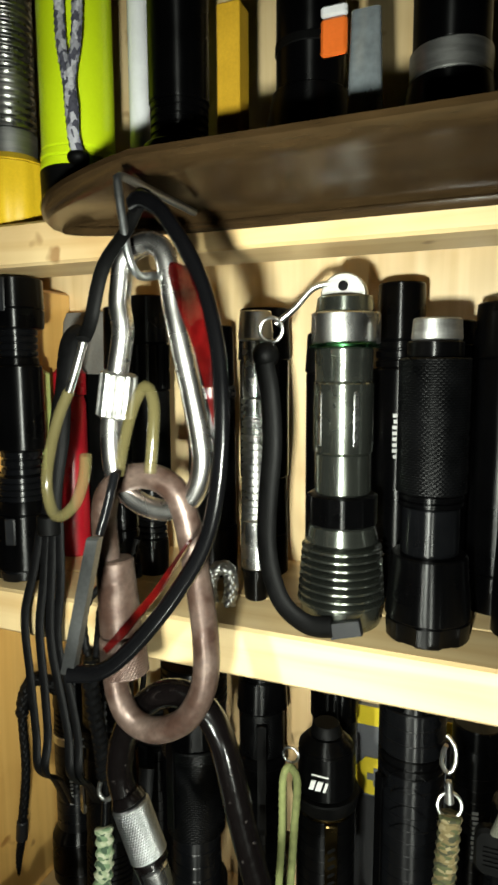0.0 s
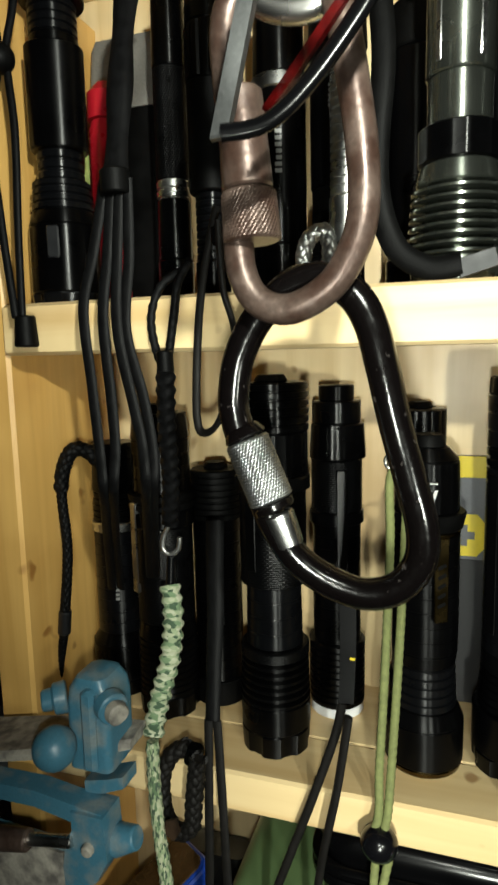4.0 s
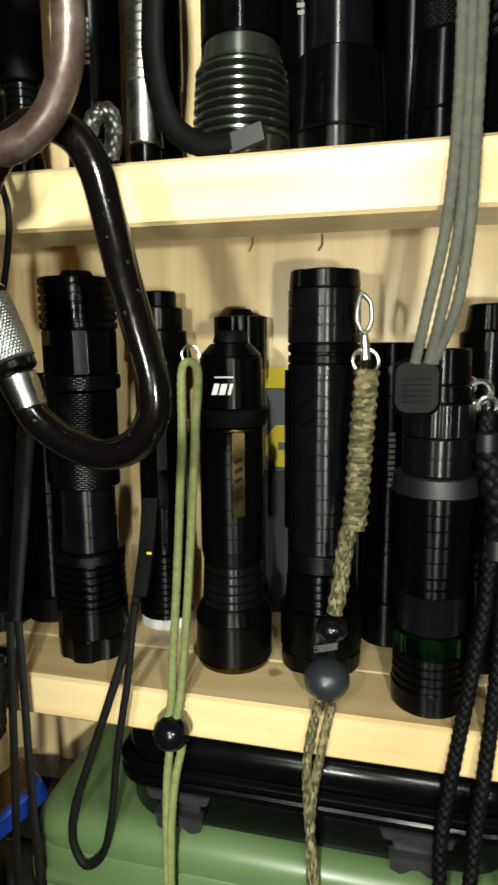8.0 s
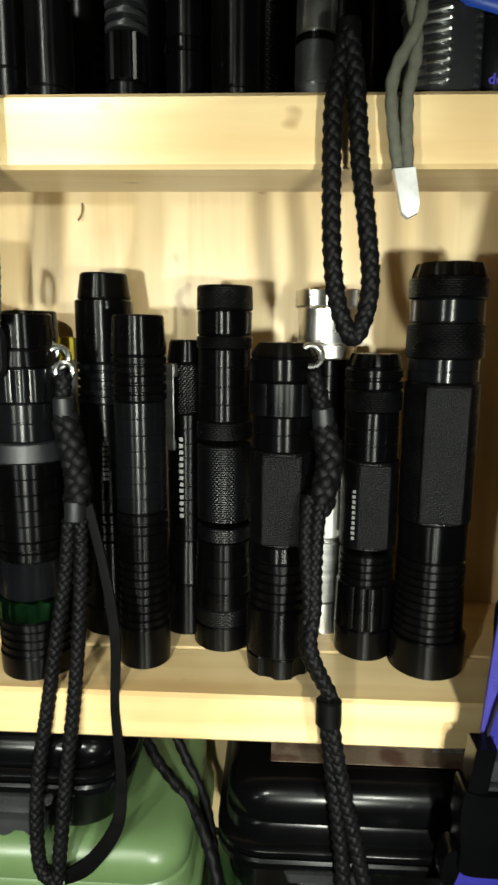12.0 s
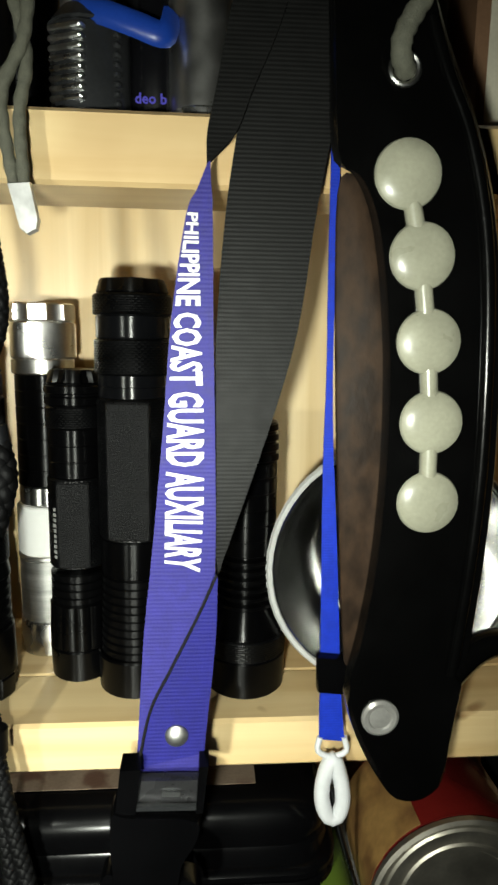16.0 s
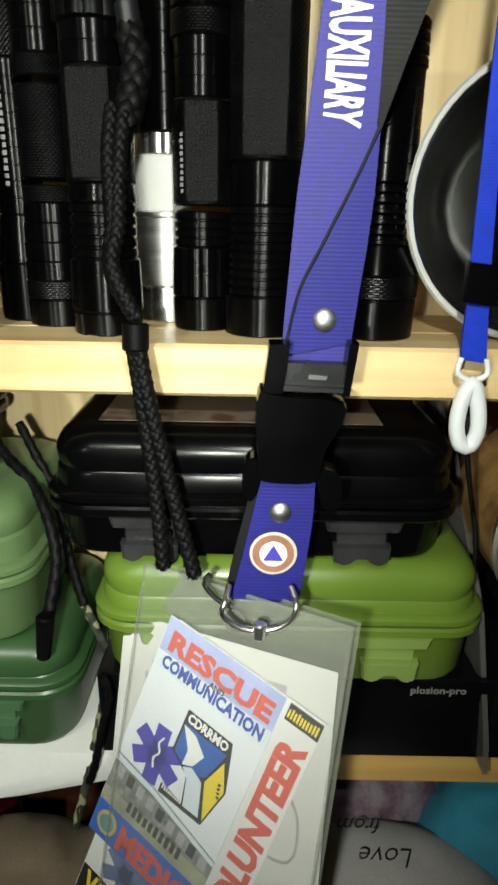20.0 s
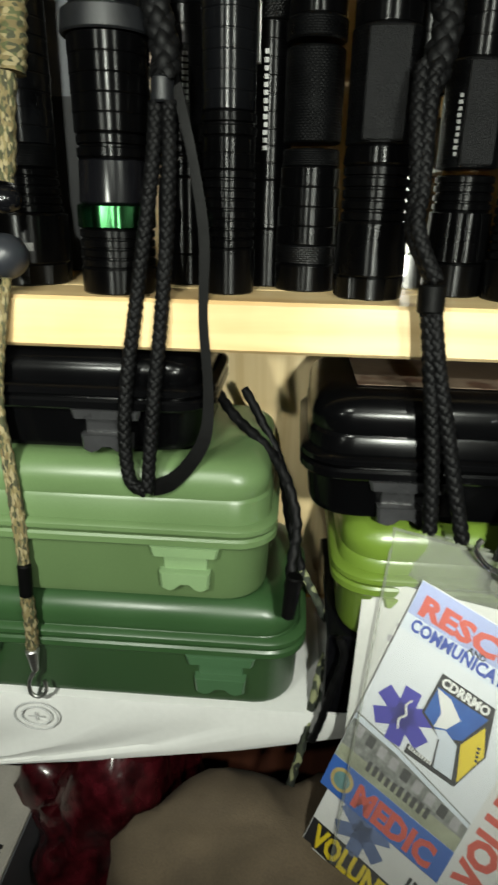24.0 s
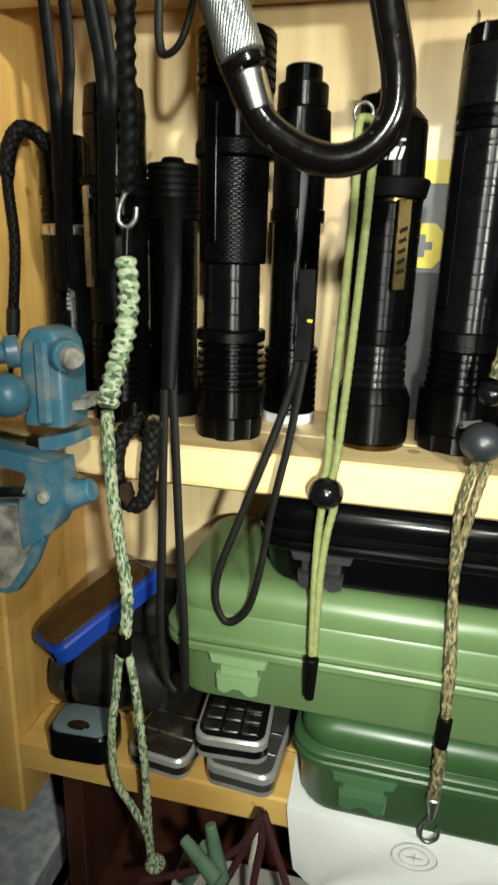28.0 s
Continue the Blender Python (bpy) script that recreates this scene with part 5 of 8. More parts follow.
cord("handle_strap", [(-0.0923, 0.1530, 1.3479), (-0.0950, 0.1490, 1.3375), (-0.0972, 0.1400, 1.3259), (-0.0997, 0.1370, 1.3115), (-0.0999, 0.1340, 1.3069)], 0.0022, RUBBER, bow, flat=0.5)
cord("wire", [(-0.1008, 0.1360, 1.3079), (-0.1036, 0.1360, 1.3002), (-0.1066, 0.1360, 1.2931)], 0.0011, STEEL, bow)
cord("rubber_tube", [(-0.1066, 0.1360, 1.2934), (-0.1095, 0.1353, 1.2872), (-0.1122, 0.1345, 1.2783), (-0.1136, 0.1338, 1.2685), (-0.1116, 0.1330, 1.2611), (-0.1081, 0.1323, 1.2598), (-0.1024, 0.1315, 1.2641), (-0.0988, 0.1308, 1.2716), (-0.0975, 0.1300, 1.2774)], 0.0016, TUBING, bow)
cord("rubber_tube", [(-0.0945, 0.1400, 1.2709), (-0.0918, 0.1392, 1.2801), (-0.0881, 0.1383, 1.2895), (-0.0839, 0.1375, 1.2949), (-0.0811, 0.1367, 1.2906), (-0.0810, 0.1358, 1.2818), (-0.0816, 0.1350, 1.2729)], 0.0016, TUBING, bow)
cord("wire", [(-0.0915, 0.1340, 1.2724), (-0.0922, 0.1310, 1.2640), (-0.0928, 0.1280, 1.2572)], 0.0012, GREY, bow)
part("flat_bar", flatplate([(-0.0937, 0.1260, 1.2575), (-0.0901, 0.1260, 1.2577), (-0.0998, 0.1260, 1.2197), (-0.1037, 0.1260, 1.2195)], 0.0022), SCREW, bow)

# lanyards of the flashlights at the side board
lan = thing("lanyard", "black double cord lanyard with a round slider and end plug", "lanyard", "hanging lanyards")
cord("strand", [(-0.2186, 0.2190, 1.3391), (-0.2240, 0.2163, 1.3338), (-0.2252, 0.2137, 1.3124), (-0.2220, 0.2110, 1.2908), (-0.2256, 0.2083, 1.2619), (-0.2219, 0.2057, 1.2278), (-0.2164, 0.2030, 1.1924)], 0.0016, CORD, lan, flat=0.8)
cord("strand", [(-0.2186, 0.2190, 1.3391), (-0.2146, 0.2163, 1.3286), (-0.2163, 0.2137, 1.3074), (-0.2185, 0.2110, 1.2907), (-0.2149, 0.2083, 1.2621), (-0.2146, 0.2057, 1.2234), (-0.2134, 0.2030, 1.1928)], 0.0016, CORD, lan, flat=0.8)
ball("slider", (-0.2195, 0.2085, 1.2885), 0.0056, RUBBER, lan)
tube("end_plug", (-0.2125, 0.2035, 1.181), (-0.2125, 0.2035, 1.193), 0.0046, 0.0038, RUBBER, lan)

lan = thing("lanyard", "wide black nylon lanyard splitting into four narrow straps", "lanyard", "hanging lanyards")
cord("wide_strap", [(-0.1690, 0.2250, 1.3160), (-0.1698, 0.2190, 1.3100), (-0.1697, 0.2123, 1.2884), (-0.1690, 0.2057, 1.2610), (-0.1680, 0.1990, 1.2370)], lambda d: 0.0046 + 0.0005 * math.sin(d * 160), CORD, lan, flat=0.5)
tube("keeper", [(-0.1675, 0.1980, 1.2401)][0], [(-0.1674, 0.1980, 1.2320)][0], 0.0052, 0.0052, RUBBER, lan)
for pts in ([(-0.1722, 0.1990, 1.2372), (-0.1779, 0.1984, 1.2133), (-0.1828, 0.1978, 1.1938), (-0.1808, 0.1972, 1.1674), (-0.1787, 0.1966, 1.1426), (-0.1776, 0.1960, 1.1266)] + [(-0.1948, 0.2250, 1.0981), (-0.2081, 0.2480, 1.0668)], [(-0.1694, 0.1990, 1.2372), (-0.1721, 0.1980, 1.2113), (-0.1745, 0.1970, 1.1900), (-0.1723, 0.1960, 1.1617), (-0.1711, 0.1950, 1.1441), (-0.1722, 0.1940, 1.1282)] + [(-0.1910, 0.2250, 1.0987), (-0.2035, 0.2480, 1.0676)], [(-0.1663, 0.1990, 1.2371), (-0.1681, 0.1980, 1.2114), (-0.1689, 0.1970, 1.1859), (-0.1632, 0.1960, 1.1581), (-0.1603, 0.1950, 1.1453), (-0.1589, 0.1940, 1.1301)] + [(-0.1738, 0.2220, 1.1029), (-0.1853, 0.2440, 1.0760)], [(-0.1635, 0.1990, 1.2371), (-0.1639, 0.1986, 1.2114), (-0.1662, 0.1982, 1.1859), (-0.1604, 0.1978, 1.1623), (-0.1573, 0.1974, 1.1426), (-0.1576, 0.1970, 1.1290)] + [(-0.1710, 0.2220, 1.1033), (-0.1828, 0.2440, 1.0764)]):
    cord("narrow_strap", pts, 0.0022, CORD, lan, flat=0.45)

lan = thing("lanyard", "black cord ending in a pale green camouflage braid", "lanyard", "hanging lanyards")
cord("loop", [(-0.1507, 0.2150, 1.2077), (-0.1589, 0.2130, 1.2020), (-0.1625, 0.2110, 1.1905), (-0.1597, 0.2090, 1.1774), (-0.1551, 0.2070, 1.1733), (-0.1506, 0.2050, 1.1898), (-0.1477, 0.2030, 1.2009), (-0.1420, 0.2010, 1.2086)], 0.0016, CORD, lan, weave=0.12, pitch=0.004)
tube("keeper", [(-0.1536, 0.2030, 1.1697)][0], [(-0.1538, 0.2030, 1.1783)][0], 0.0030, 0.0030, RUBBER, lan)
cord("cord", [(-0.1532, 0.2020, 1.1715), (-0.1571, 0.2093, 1.1505), (-0.1599, 0.2167, 1.1293), (-0.1644, 0.2240, 1.1083)], 0.0034, CORD, lan, weave=0.12, pitch=0.005)
cord("snap_hook", [(-0.1658, 0.2270, 1.1078), (-0.1690, 0.2270, 1.1018), (-0.1697, 0.2270, 1.0959), (-0.1661, 0.2270, 1.0937), (-0.1625, 0.2270, 1.0968), (-0.1619, 0.2270, 1.1015)], 0.0011, BRUSHED, lan)
tube("swivel", [(-0.1670, 0.2270, 1.0806)][0], [(-0.1661, 0.2270, 1.0937)][0], 0.0020, 0.0018, GREY, lan)
cord("camouflage_braid", [(-0.1663, 0.2250, 1.0812), (-0.1635, 0.2212, 1.0694), (-0.1636, 0.2174, 1.0540), (-0.1661, 0.2136, 1.0409), (-0.1676, 0.2098, 1.0304), (-0.1673, 0.2060, 1.0240)], lambda s: 0.0041 + 0.0006 * math.sin(s * 1300), CAMO1H, lan, n=12, step=0.0008)
cord("camouflage_cord", [(-0.1676, 0.2060, 1.0223), (-0.1670, 0.2046, 1.0079), (-0.1655, 0.2032, 0.9913), (-0.1626, 0.2018, 0.9693), (-0.1589, 0.2004, 0.9438), (-0.1598, 0.1990, 0.9221)], 0.0027, CAMO1, lan, weave=0.1, pitch=0.005)
tube("keeper", [(-0.1606, 0.1990, 0.9133)][0], [(-0.1602, 0.1990, 0.9249)][0], 0.0031, 0.0031, RUBBER, lan)
cord("camouflage_end", [(-0.1628, 0.1990, 0.9128), (-0.1652, 0.1985, 0.8918), (-0.1677, 0.1980, 0.8698), (-0.1664, 0.1975, 0.8444), (-0.1580, 0.1970, 0.8302), (-0.1503, 0.1965, 0.8156), (-0.1487, 0.1960, 0.7989)], 0.0019, CAMO1, lan, weave=0.1, pitch=0.005)
cord("camouflage_end", [(-0.1584, 0.1990, 0.9137), (-0.1554, 0.1984, 0.8970), (-0.1530, 0.1978, 0.8734), (-0.1510, 0.1972, 0.8487), (-0.1501, 0.1966, 0.8294), (-0.1487, 0.1960, 0.7989)], 0.0019, CAMO1, lan, weave=0.1, pitch=0.005)
ball("knot", [(-0.1466, 0.1960, 0.7995)][0], 0.0050, CAMO1, lan, 0.7)

lan = thing("lanyard", "thin black flat cord loop hanging over the shelf edge", "lanyard", "hanging lanyards")
cord("loop", [(-0.1369, 0.2150, 1.2286), (-0.1410, 0.2126, 1.2082), (-0.1434, 0.2102, 1.1854), (-0.1442, 0.2079, 1.1543), (-0.1399, 0.2055, 1.1484), (-0.1326, 0.2031, 1.1556), (-0.1262, 0.2008, 1.1812), (-0.1291, 0.1984, 1.1984), (-0.1294, 0.1960, 1.2197)], 0.0016, BROWNCORD, lan, flat=0.7)
tube("keeper", [(-0.1337, 0.2080, 1.2144)][0], [(-0.1342, 0.2090, 1.2201)][0], 0.0026, 0.0026, RUBBER, lan)

lan = thing("lanyard", "black braided wrist loop beside the side board", "lanyard", "hanging lanyards")
cord("loop", [(-0.2137, 0.2520, 1.1275), (-0.2186, 0.2488, 1.1334), (-0.2248, 0.2456, 1.1329), (-0.2289, 0.2424, 1.1181), (-0.2255, 0.2392, 1.0873), (-0.2267, 0.2360, 1.0586)], lambda s: 0.0024 if s > 0.035 else 0.0036, CORD, lan, weave=0.15, pitch=0.005)
tube("keeper", [(-0.2280, 0.2360, 1.0471)][0], [(-0.2267, 0.2360, 1.0586)][0], 0.0030, 0.0030, GREYRUB, lan)
cord("tail", [(-0.2280, 0.2360, 1.0476), (-0.2318, 0.2360, 1.0305), (-0.2351, 0.2360, 1.0131), (-0.2381, 0.2360, 0.9952)], 0.0026, CORD, lan, weave=0.15, pitch=0.005)

lan = thing("lanyard", "black nylon strap with two long narrow tails", "lanyard", "hanging lanyards")
cord("wide_strap", [(-0.1510, 0.2400, 1.1058), (-0.1490, 0.2330, 1.0885), (-0.1465, 0.2260, 1.0731), (-0.1452, 0.2190, 1.0513), (-0.1436, 0.2120, 1.0318)], lambda d: 0.0044 - 0.016 * d, CORD, lan, flat=0.5)
cord("tail", [(-0.1453, 0.2120, 1.0317), (-0.1454, 0.2100, 1.0012), (-0.1456, 0.2080, 0.9661), (-0.1461, 0.2060, 0.9287), (-0.1440, 0.2040, 0.9041), (-0.1374, 0.2020, 0.8956), (-0.1325, 0.2000, 0.9012)], 0.0019, BROWNCORD, lan, flat=0.5)
cord("tail", [(-0.1417, 0.2120, 1.0320), (-0.1393, 0.2090, 1.0021), (-0.1370, 0.2060, 0.9683), (-0.1340, 0.2030, 0.9327), (-0.1325, 0.2000, 0.9012)], 0.0019, BROWNCORD, lan, flat=0.5)

lan = thing("lanyard", "short dark brown braided wrist loop", "lanyard", "hanging lanyards")
cord("loop", [(-0.1552, 0.2140, 1.0174), (-0.1632, 0.2129, 1.0121), (-0.1671, 0.2117, 1.0008), (-0.1656, 0.2106, 0.9866), (-0.1593, 0.2095, 0.9808), (-0.1528, 0.2084, 0.9859), (-0.1510, 0.2073, 0.9978), (-0.1488, 0.2061, 1.0117), (-0.1473, 0.2050, 1.0192)], 0.0044, BROWNCORD, lan, weave=0.16, pitch=0.006)
tube("keeper", [(-0.1531, 0.2130, 1.0106)][0], [(-0.1529, 0.2140, 1.0176)][0], 0.0040, 0.0040, RUBBER, lan)
part("leather_patch", flatplate([(-0.1599, 0.2000, 0.9936), (-0.1554, 0.2000, 0.9956), (-0.1536, 0.2000, 0.9902), (-0.1567, 0.2000, 0.9856), (-0.1601, 0.2000, 0.9877)], 0.0012), BROWNLEATHER, lan)

lan = thing("lanyard", "black flat lanyard with a yellow-marked strap", "lanyard", "hanging lanyards")
part("wide_strap", tape(list(zip([(-0.0960, 0.2320, 1.0791), (-0.0941, 0.2230, 1.0624), (-0.0932, 0.2140, 1.0462)], [(-0.0893, 0.2320, 1.0793), (-0.0880, 0.2230, 1.0627), (-0.0876, 0.2140, 1.0466)])), 0.002), CORD, lan)
print_bars("yellow_mark", 5, 0.008, 0.002, Matrix.Translation([(-0.0881, 0.2225, 1.0541)][0]) @ pose(0, -0.002, 0, 90, -90, 0), PRINTYELLOW, lan, 4)
cord("loop", [(-0.0919, 0.2140, 1.0463), (-0.0946, 0.2130, 1.0331), (-0.1028, 0.2120, 1.0074), (-0.1134, 0.2110, 0.9770), (-0.1206, 0.2100, 0.9555), (-0.1217, 0.2090, 0.9409), (-0.1162, 0.2080, 0.9321), (-0.1076, 0.2070, 0.9398), (-0.1026, 0.2060, 0.9577), (-0.0979, 0.2050, 0.9889), (-0.0923, 0.2040, 1.0177), (-0.0878, 0.2030, 1.0482)], 0.0017, BROWNCORD, lan, flat=0.6)

lan = thing("lanyard", "olive green cord with a round black slider", "lanyard", "hanging lanyards")
cord("strand", [(-0.0747, 0.2300, 1.1327), (-0.0765, 0.2267, 1.1292), (-0.0758, 0.2233, 1.1084), (-0.0763, 0.2200, 1.0795), (-0.0772, 0.2167, 1.0479), (-0.0781, 0.2133, 1.0225), (-0.0779, 0.2100, 1.0074)] + [(-0.0800, 0.2088, 0.9985)], 0.0016, OLIVECORD, lan, weave=0.08, pitch=0.003)
cord("strand", [(-0.0747, 0.2300, 1.1327), (-0.0704, 0.2267, 1.1288), (-0.0706, 0.2233, 1.1085), (-0.0714, 0.2200, 1.0798), (-0.0726, 0.2167, 1.0483), (-0.0738, 0.2133, 1.0230), (-0.0746, 0.2100, 1.0079)] + [(-0.0765, 0.2088, 0.9985)], 0.0016, OLIVECORD, lan, weave=0.08, pitch=0.003)
ball("slider", (-0.0775, 0.2085, 0.9965), 0.0070, GLOSSBLACK, lan, 0.93)
cord("strand", [(-0.0795, 0.2088, 0.9955)] + [(-0.0789, 0.2100, 0.9905), (-0.0794, 0.2073, 0.9757), (-0.0792, 0.2047, 0.9544), (-0.0782, 0.2020, 0.9271)], 0.0016, OLIVECORD, lan, weave=0.08, pitch=0.003)
cord("strand", [(-0.0760, 0.2088, 0.9955)] + [(-0.0740, 0.2100, 0.9911), (-0.0760, 0.2073, 0.9786), (-0.0772, 0.2047, 0.9598), (-0.0772, 0.2020, 0.9273)], 0.0016, OLIVECORD, lan, weave=0.08, pitch=0.003)
tube("end_plug", [(-0.0781, 0.2020, 0.9054)][0], [(-0.0781, 0.2020, 0.9258)][0], 0.0020, 0.0031, RUBBER, lan)
ring("split_ring", [(-0.0756, 0.2340, 1.1351)][0], 0.0034, 0.0006, STEEL, lan)

lan = thing("lanyard", "tan camouflage braid with a steel snap and grey slider", "lanyard", "hanging lanyards")
cord("snap_hook", [(-0.0130, 0.2380, 1.1561), (-0.0098, 0.2370, 1.1531), (-0.0092, 0.2360, 1.1462), (-0.0116, 0.2350, 1.1424), (-0.0141, 0.2340, 1.1462), (-0.0138, 0.2330, 1.1520), (-0.0126, 0.2320, 1.1557)], 0.0009, CHROME, lan)
tube("swivel", [(-0.0106, 0.2310, 1.1327)][0], [(-0.0113, 0.2310, 1.1423)][0], 0.0018, 0.0013, CHROME, lan)
ring("split_ring", [(-0.0105, 0.2300, 1.1327)][0], 0.0046, 0.0007, CHROME, lan, (70, 0, 20))
cord("camouflage_braid", [(-0.0100, 0.2290, 1.1298), (-0.0106, 0.2273, 1.1174), (-0.0115, 0.2255, 1.1018), (-0.0122, 0.2238, 1.0862), (-0.0130, 0.2220, 1.0749)], lambda s: 0.0042 + 0.0004 * math.sin(s * 1700), CAMO2H, lan, n=12, step=0.0008)
cord("camouflage_cord", [(-0.0146, 0.2220, 1.0754), (-0.0164, 0.2220, 1.0639), (-0.0174, 0.2220, 1.0534), (-0.0193, 0.2220, 1.0436)], 0.0030, CAMO2, lan, weave=0.1)
ball("bead", [(-0.0200, 0.2220, 1.0377)][0], 0.0058, GLOSSBLACK, lan, 0.8)
ball("slider", (-0.0213, 0.219, 1.0195), 0.0083, SLIDER, lan, 0.92)
cord("camouflage_cord", [(-0.0236, 0.2140, 1.0122), (-0.0269, 0.2126, 0.9940), (-0.0267, 0.2112, 0.9733), (-0.0241, 0.2098, 0.9494), (-0.0218, 0.2084, 0.9239), (-0.0218, 0.2070, 0.9044)], 0.0017, CAMO2, lan, weave=0.1, pitch=0.005)
cord("camouflage_cord", [(-0.0189, 0.2140, 1.0130), (-0.0224, 0.2124, 0.9943), (-0.0253, 0.2108, 0.9736), (-0.0252, 0.2092, 0.9496), (-0.0238, 0.2076, 0.9242), (-0.0224, 0.2060, 0.9051)], 0.0017, CAMO2, lan, weave=0.1, pitch=0.005)
tube("keeper", [(-0.0225, 0.2060, 0.8905)][0], [(-0.0219, 0.2060, 0.9052)][0], 0.0027, 0.0027, RUBBER, lan)
cord("camouflage_cord", [(-0.0225, 0.2060, 0.8905), (-0.0222, 0.2060, 0.8752), (-0.0229, 0.2060, 0.8637)], 0.0027, CAMO2, lan, weave=0.1, pitch=0.005)
tube("swivel", [(-0.0223, 0.2050, 0.8535)][0], [(-0.0226, 0.2050, 0.8653)][0], 0.0014, 0.0030, BRUSHED, lan)
cord("snap_hook", [(-0.0223, 0.2050, 0.8544), (-0.0256, 0.2050, 0.8480), (-0.0256, 0.2050, 0.8419), (-0.0223, 0.2050, 0.8401), (-0.0188, 0.2050, 0.8437), (-0.0189, 0.2050, 0.8488)], 0.0009, BRUSHED, lan)

lan = thing("lanyard", "grey-green double cord with a black squeeze buckle", "lanyard", "hanging lanyards")
for pts in ([(0.0140, 0.2060, 1.2511), (0.0147, 0.2060, 1.2300), (0.0147, 0.2060, 1.2007), (0.0128, 0.2060, 1.1728)] + [(0.0089, 0.2120, 1.1505), (0.0058, 0.2210, 1.1328)], [(0.0171, 0.2060, 1.2507), (0.0174, 0.2060, 1.2298), (0.0174, 0.2060, 1.2005), (0.0165, 0.2060, 1.1727)] + [(0.0132, 0.2120, 1.1504), (0.0100, 0.2210, 1.1328)], [(0.0199, 0.2050, 1.2498), (0.0199, 0.2050, 1.2290), (0.0197, 0.2050, 1.2000), (0.0192, 0.2050, 1.1724)] + [(0.0171, 0.2110, 1.1502), (0.0115, 0.2210, 1.1328)]):
    cord("strand", pts, 0.0017, GREYCORD, lan, weave=0.08, pitch=0.003)
part("buckle", joined(moved(rings([rounded(0.0072, 0.0086, 0.004, 0), rounded(0.0078, 0.0092, 0.0045, 0.001), rounded(0.0078, 0.0092, 0.0045, 0.004), rounded(0.0068, 0.0082, 0.004, 0.0052)]), pose(0.0065, 0.2255, 1.1245, 90, 0, 0)), *[moved(box(-0.0045, 0.0045, -0.0003, 0.0003, 0, 0.0007, 0.0001), pose(0.0065, 0.2202, 1.1235 + 0.0018 * k, 90, 0, 0)) for k in range(-2, 3)]), RUBBER, lan, "dark grey ribbed squeeze buckle")

lan = thing("lanyard", "black braided lanyard on a small steel chain", "lanyard", "hanging lanyards")
ring("chain_link", [(0.0230, 0.2360, 1.1241)][0], 0.0030, 0.0010, STEEL, lan, (90, 30, 0))
ring("chain_link", [(0.0274, 0.2330, 1.1222)][0], 0.0036, 0.0011, STEEL, lan, (80, 0, 0))
ring("chain_link", [(0.0299, 0.2310, 1.1176)][0], 0.0030, 0.0010, STEEL, lan, (90, 80, 0))
tube("keeper", [(0.0300, 0.2290, 1.1019)][0], [(0.0298, 0.2290, 1.1093)][0], 0.0036, 0.0036, GREYRUB, lan)
cord("braid_top", [(0.0299, 0.2300, 1.1161), (0.0296, 0.2300, 1.1092)], 0.0034, CORD, lan, weave=0.15)
cord("braid", [(0.0302, 0.2290, 1.1019), (0.0330, 0.2273, 1.0906), (0.0351, 0.2257, 1.0809), (0.0348, 0.2240, 1.0741)], 0.0058, CORD, lan, weave=0.2, pitch=0.008, strands=6, n=16)
tube("keeper", [(0.0342, 0.2230, 1.0668)][0], [(0.0342, 0.2240, 1.0743)][0], 0.0037, 0.0037, GREYRUB, lan)
cord("cord", [(0.0322, 0.2230, 1.0672), (0.0309, 0.2206, 1.0492), (0.0274, 0.2181, 1.0246), (0.0237, 0.2157, 0.9993), (0.0207, 0.2133, 0.9781), (0.0196, 0.2109, 0.9591), (0.0214, 0.2084, 0.9425), (0.0276, 0.2060, 0.9395)], 0.0031, CORD, lan, weave=0.18, pitch=0.005)
cord("cord", [(0.0362, 0.2230, 1.0673), (0.0365, 0.2202, 1.0496), (0.0354, 0.2173, 1.0254), (0.0335, 0.2145, 1.0007), (0.0311, 0.2117, 0.9779), (0.0297, 0.2088, 0.9594), (0.0282, 0.2060, 0.9396)], 0.0031, CORD, lan, weave=0.18, pitch=0.005)
part("flat_strap", tape(list(zip([(0.0373, 0.2240, 1.0711), (0.0423, 0.2217, 1.0513), (0.0460, 0.2194, 1.0270), (0.0461, 0.2171, 0.9998), (0.0478, 0.2149, 0.9767), (0.0464, 0.2126, 0.9599), (0.0383, 0.2103, 0.9471), (0.0303, 0.2080, 0.9426)], [(0.0402, 0.2240, 1.0733), (0.0455, 0.2217, 1.0515), (0.0496, 0.2194, 1.0272), (0.0493, 0.2171, 1.0000), (0.0515, 0.2149, 0.9746), (0.0501, 0.2126, 0.9555), (0.0392, 0.2103, 0.9400), (0.0298, 0.2080, 0.9366)])), 0.0012), RUBBER, lan)

lan = thing("lanyard", "long black braided lanyard beside the identity badge", "lanyard", "hanging lanyards")
ring("chain_link", [(0.1138, 0.2320, 1.1238)][0], 0.0036, 0.0011, STEEL, lan, (80, 0, 0))
cord("braid_top", [(0.1144, 0.2300, 1.1186), (0.1167, 0.2300, 1.1111), (0.1180, 0.2300, 1.1063)], 0.0036, CORD, lan, weave=0.15)
tube("keeper", [(0.1186, 0.2290, 1.0993)][0], [(0.1178, 0.2290, 1.1070)][0], 0.0037, 0.0037, GREYRUB, lan)
cord("braid", [(0.1184, 0.2280, 1.0995), (0.1207, 0.2260, 1.0906), (0.1193, 0.2240, 1.0813), (0.1171, 0.2220, 1.0730)], 0.0056, CORD, lan, weave=0.2, pitch=0.008, strands=6, n=16)
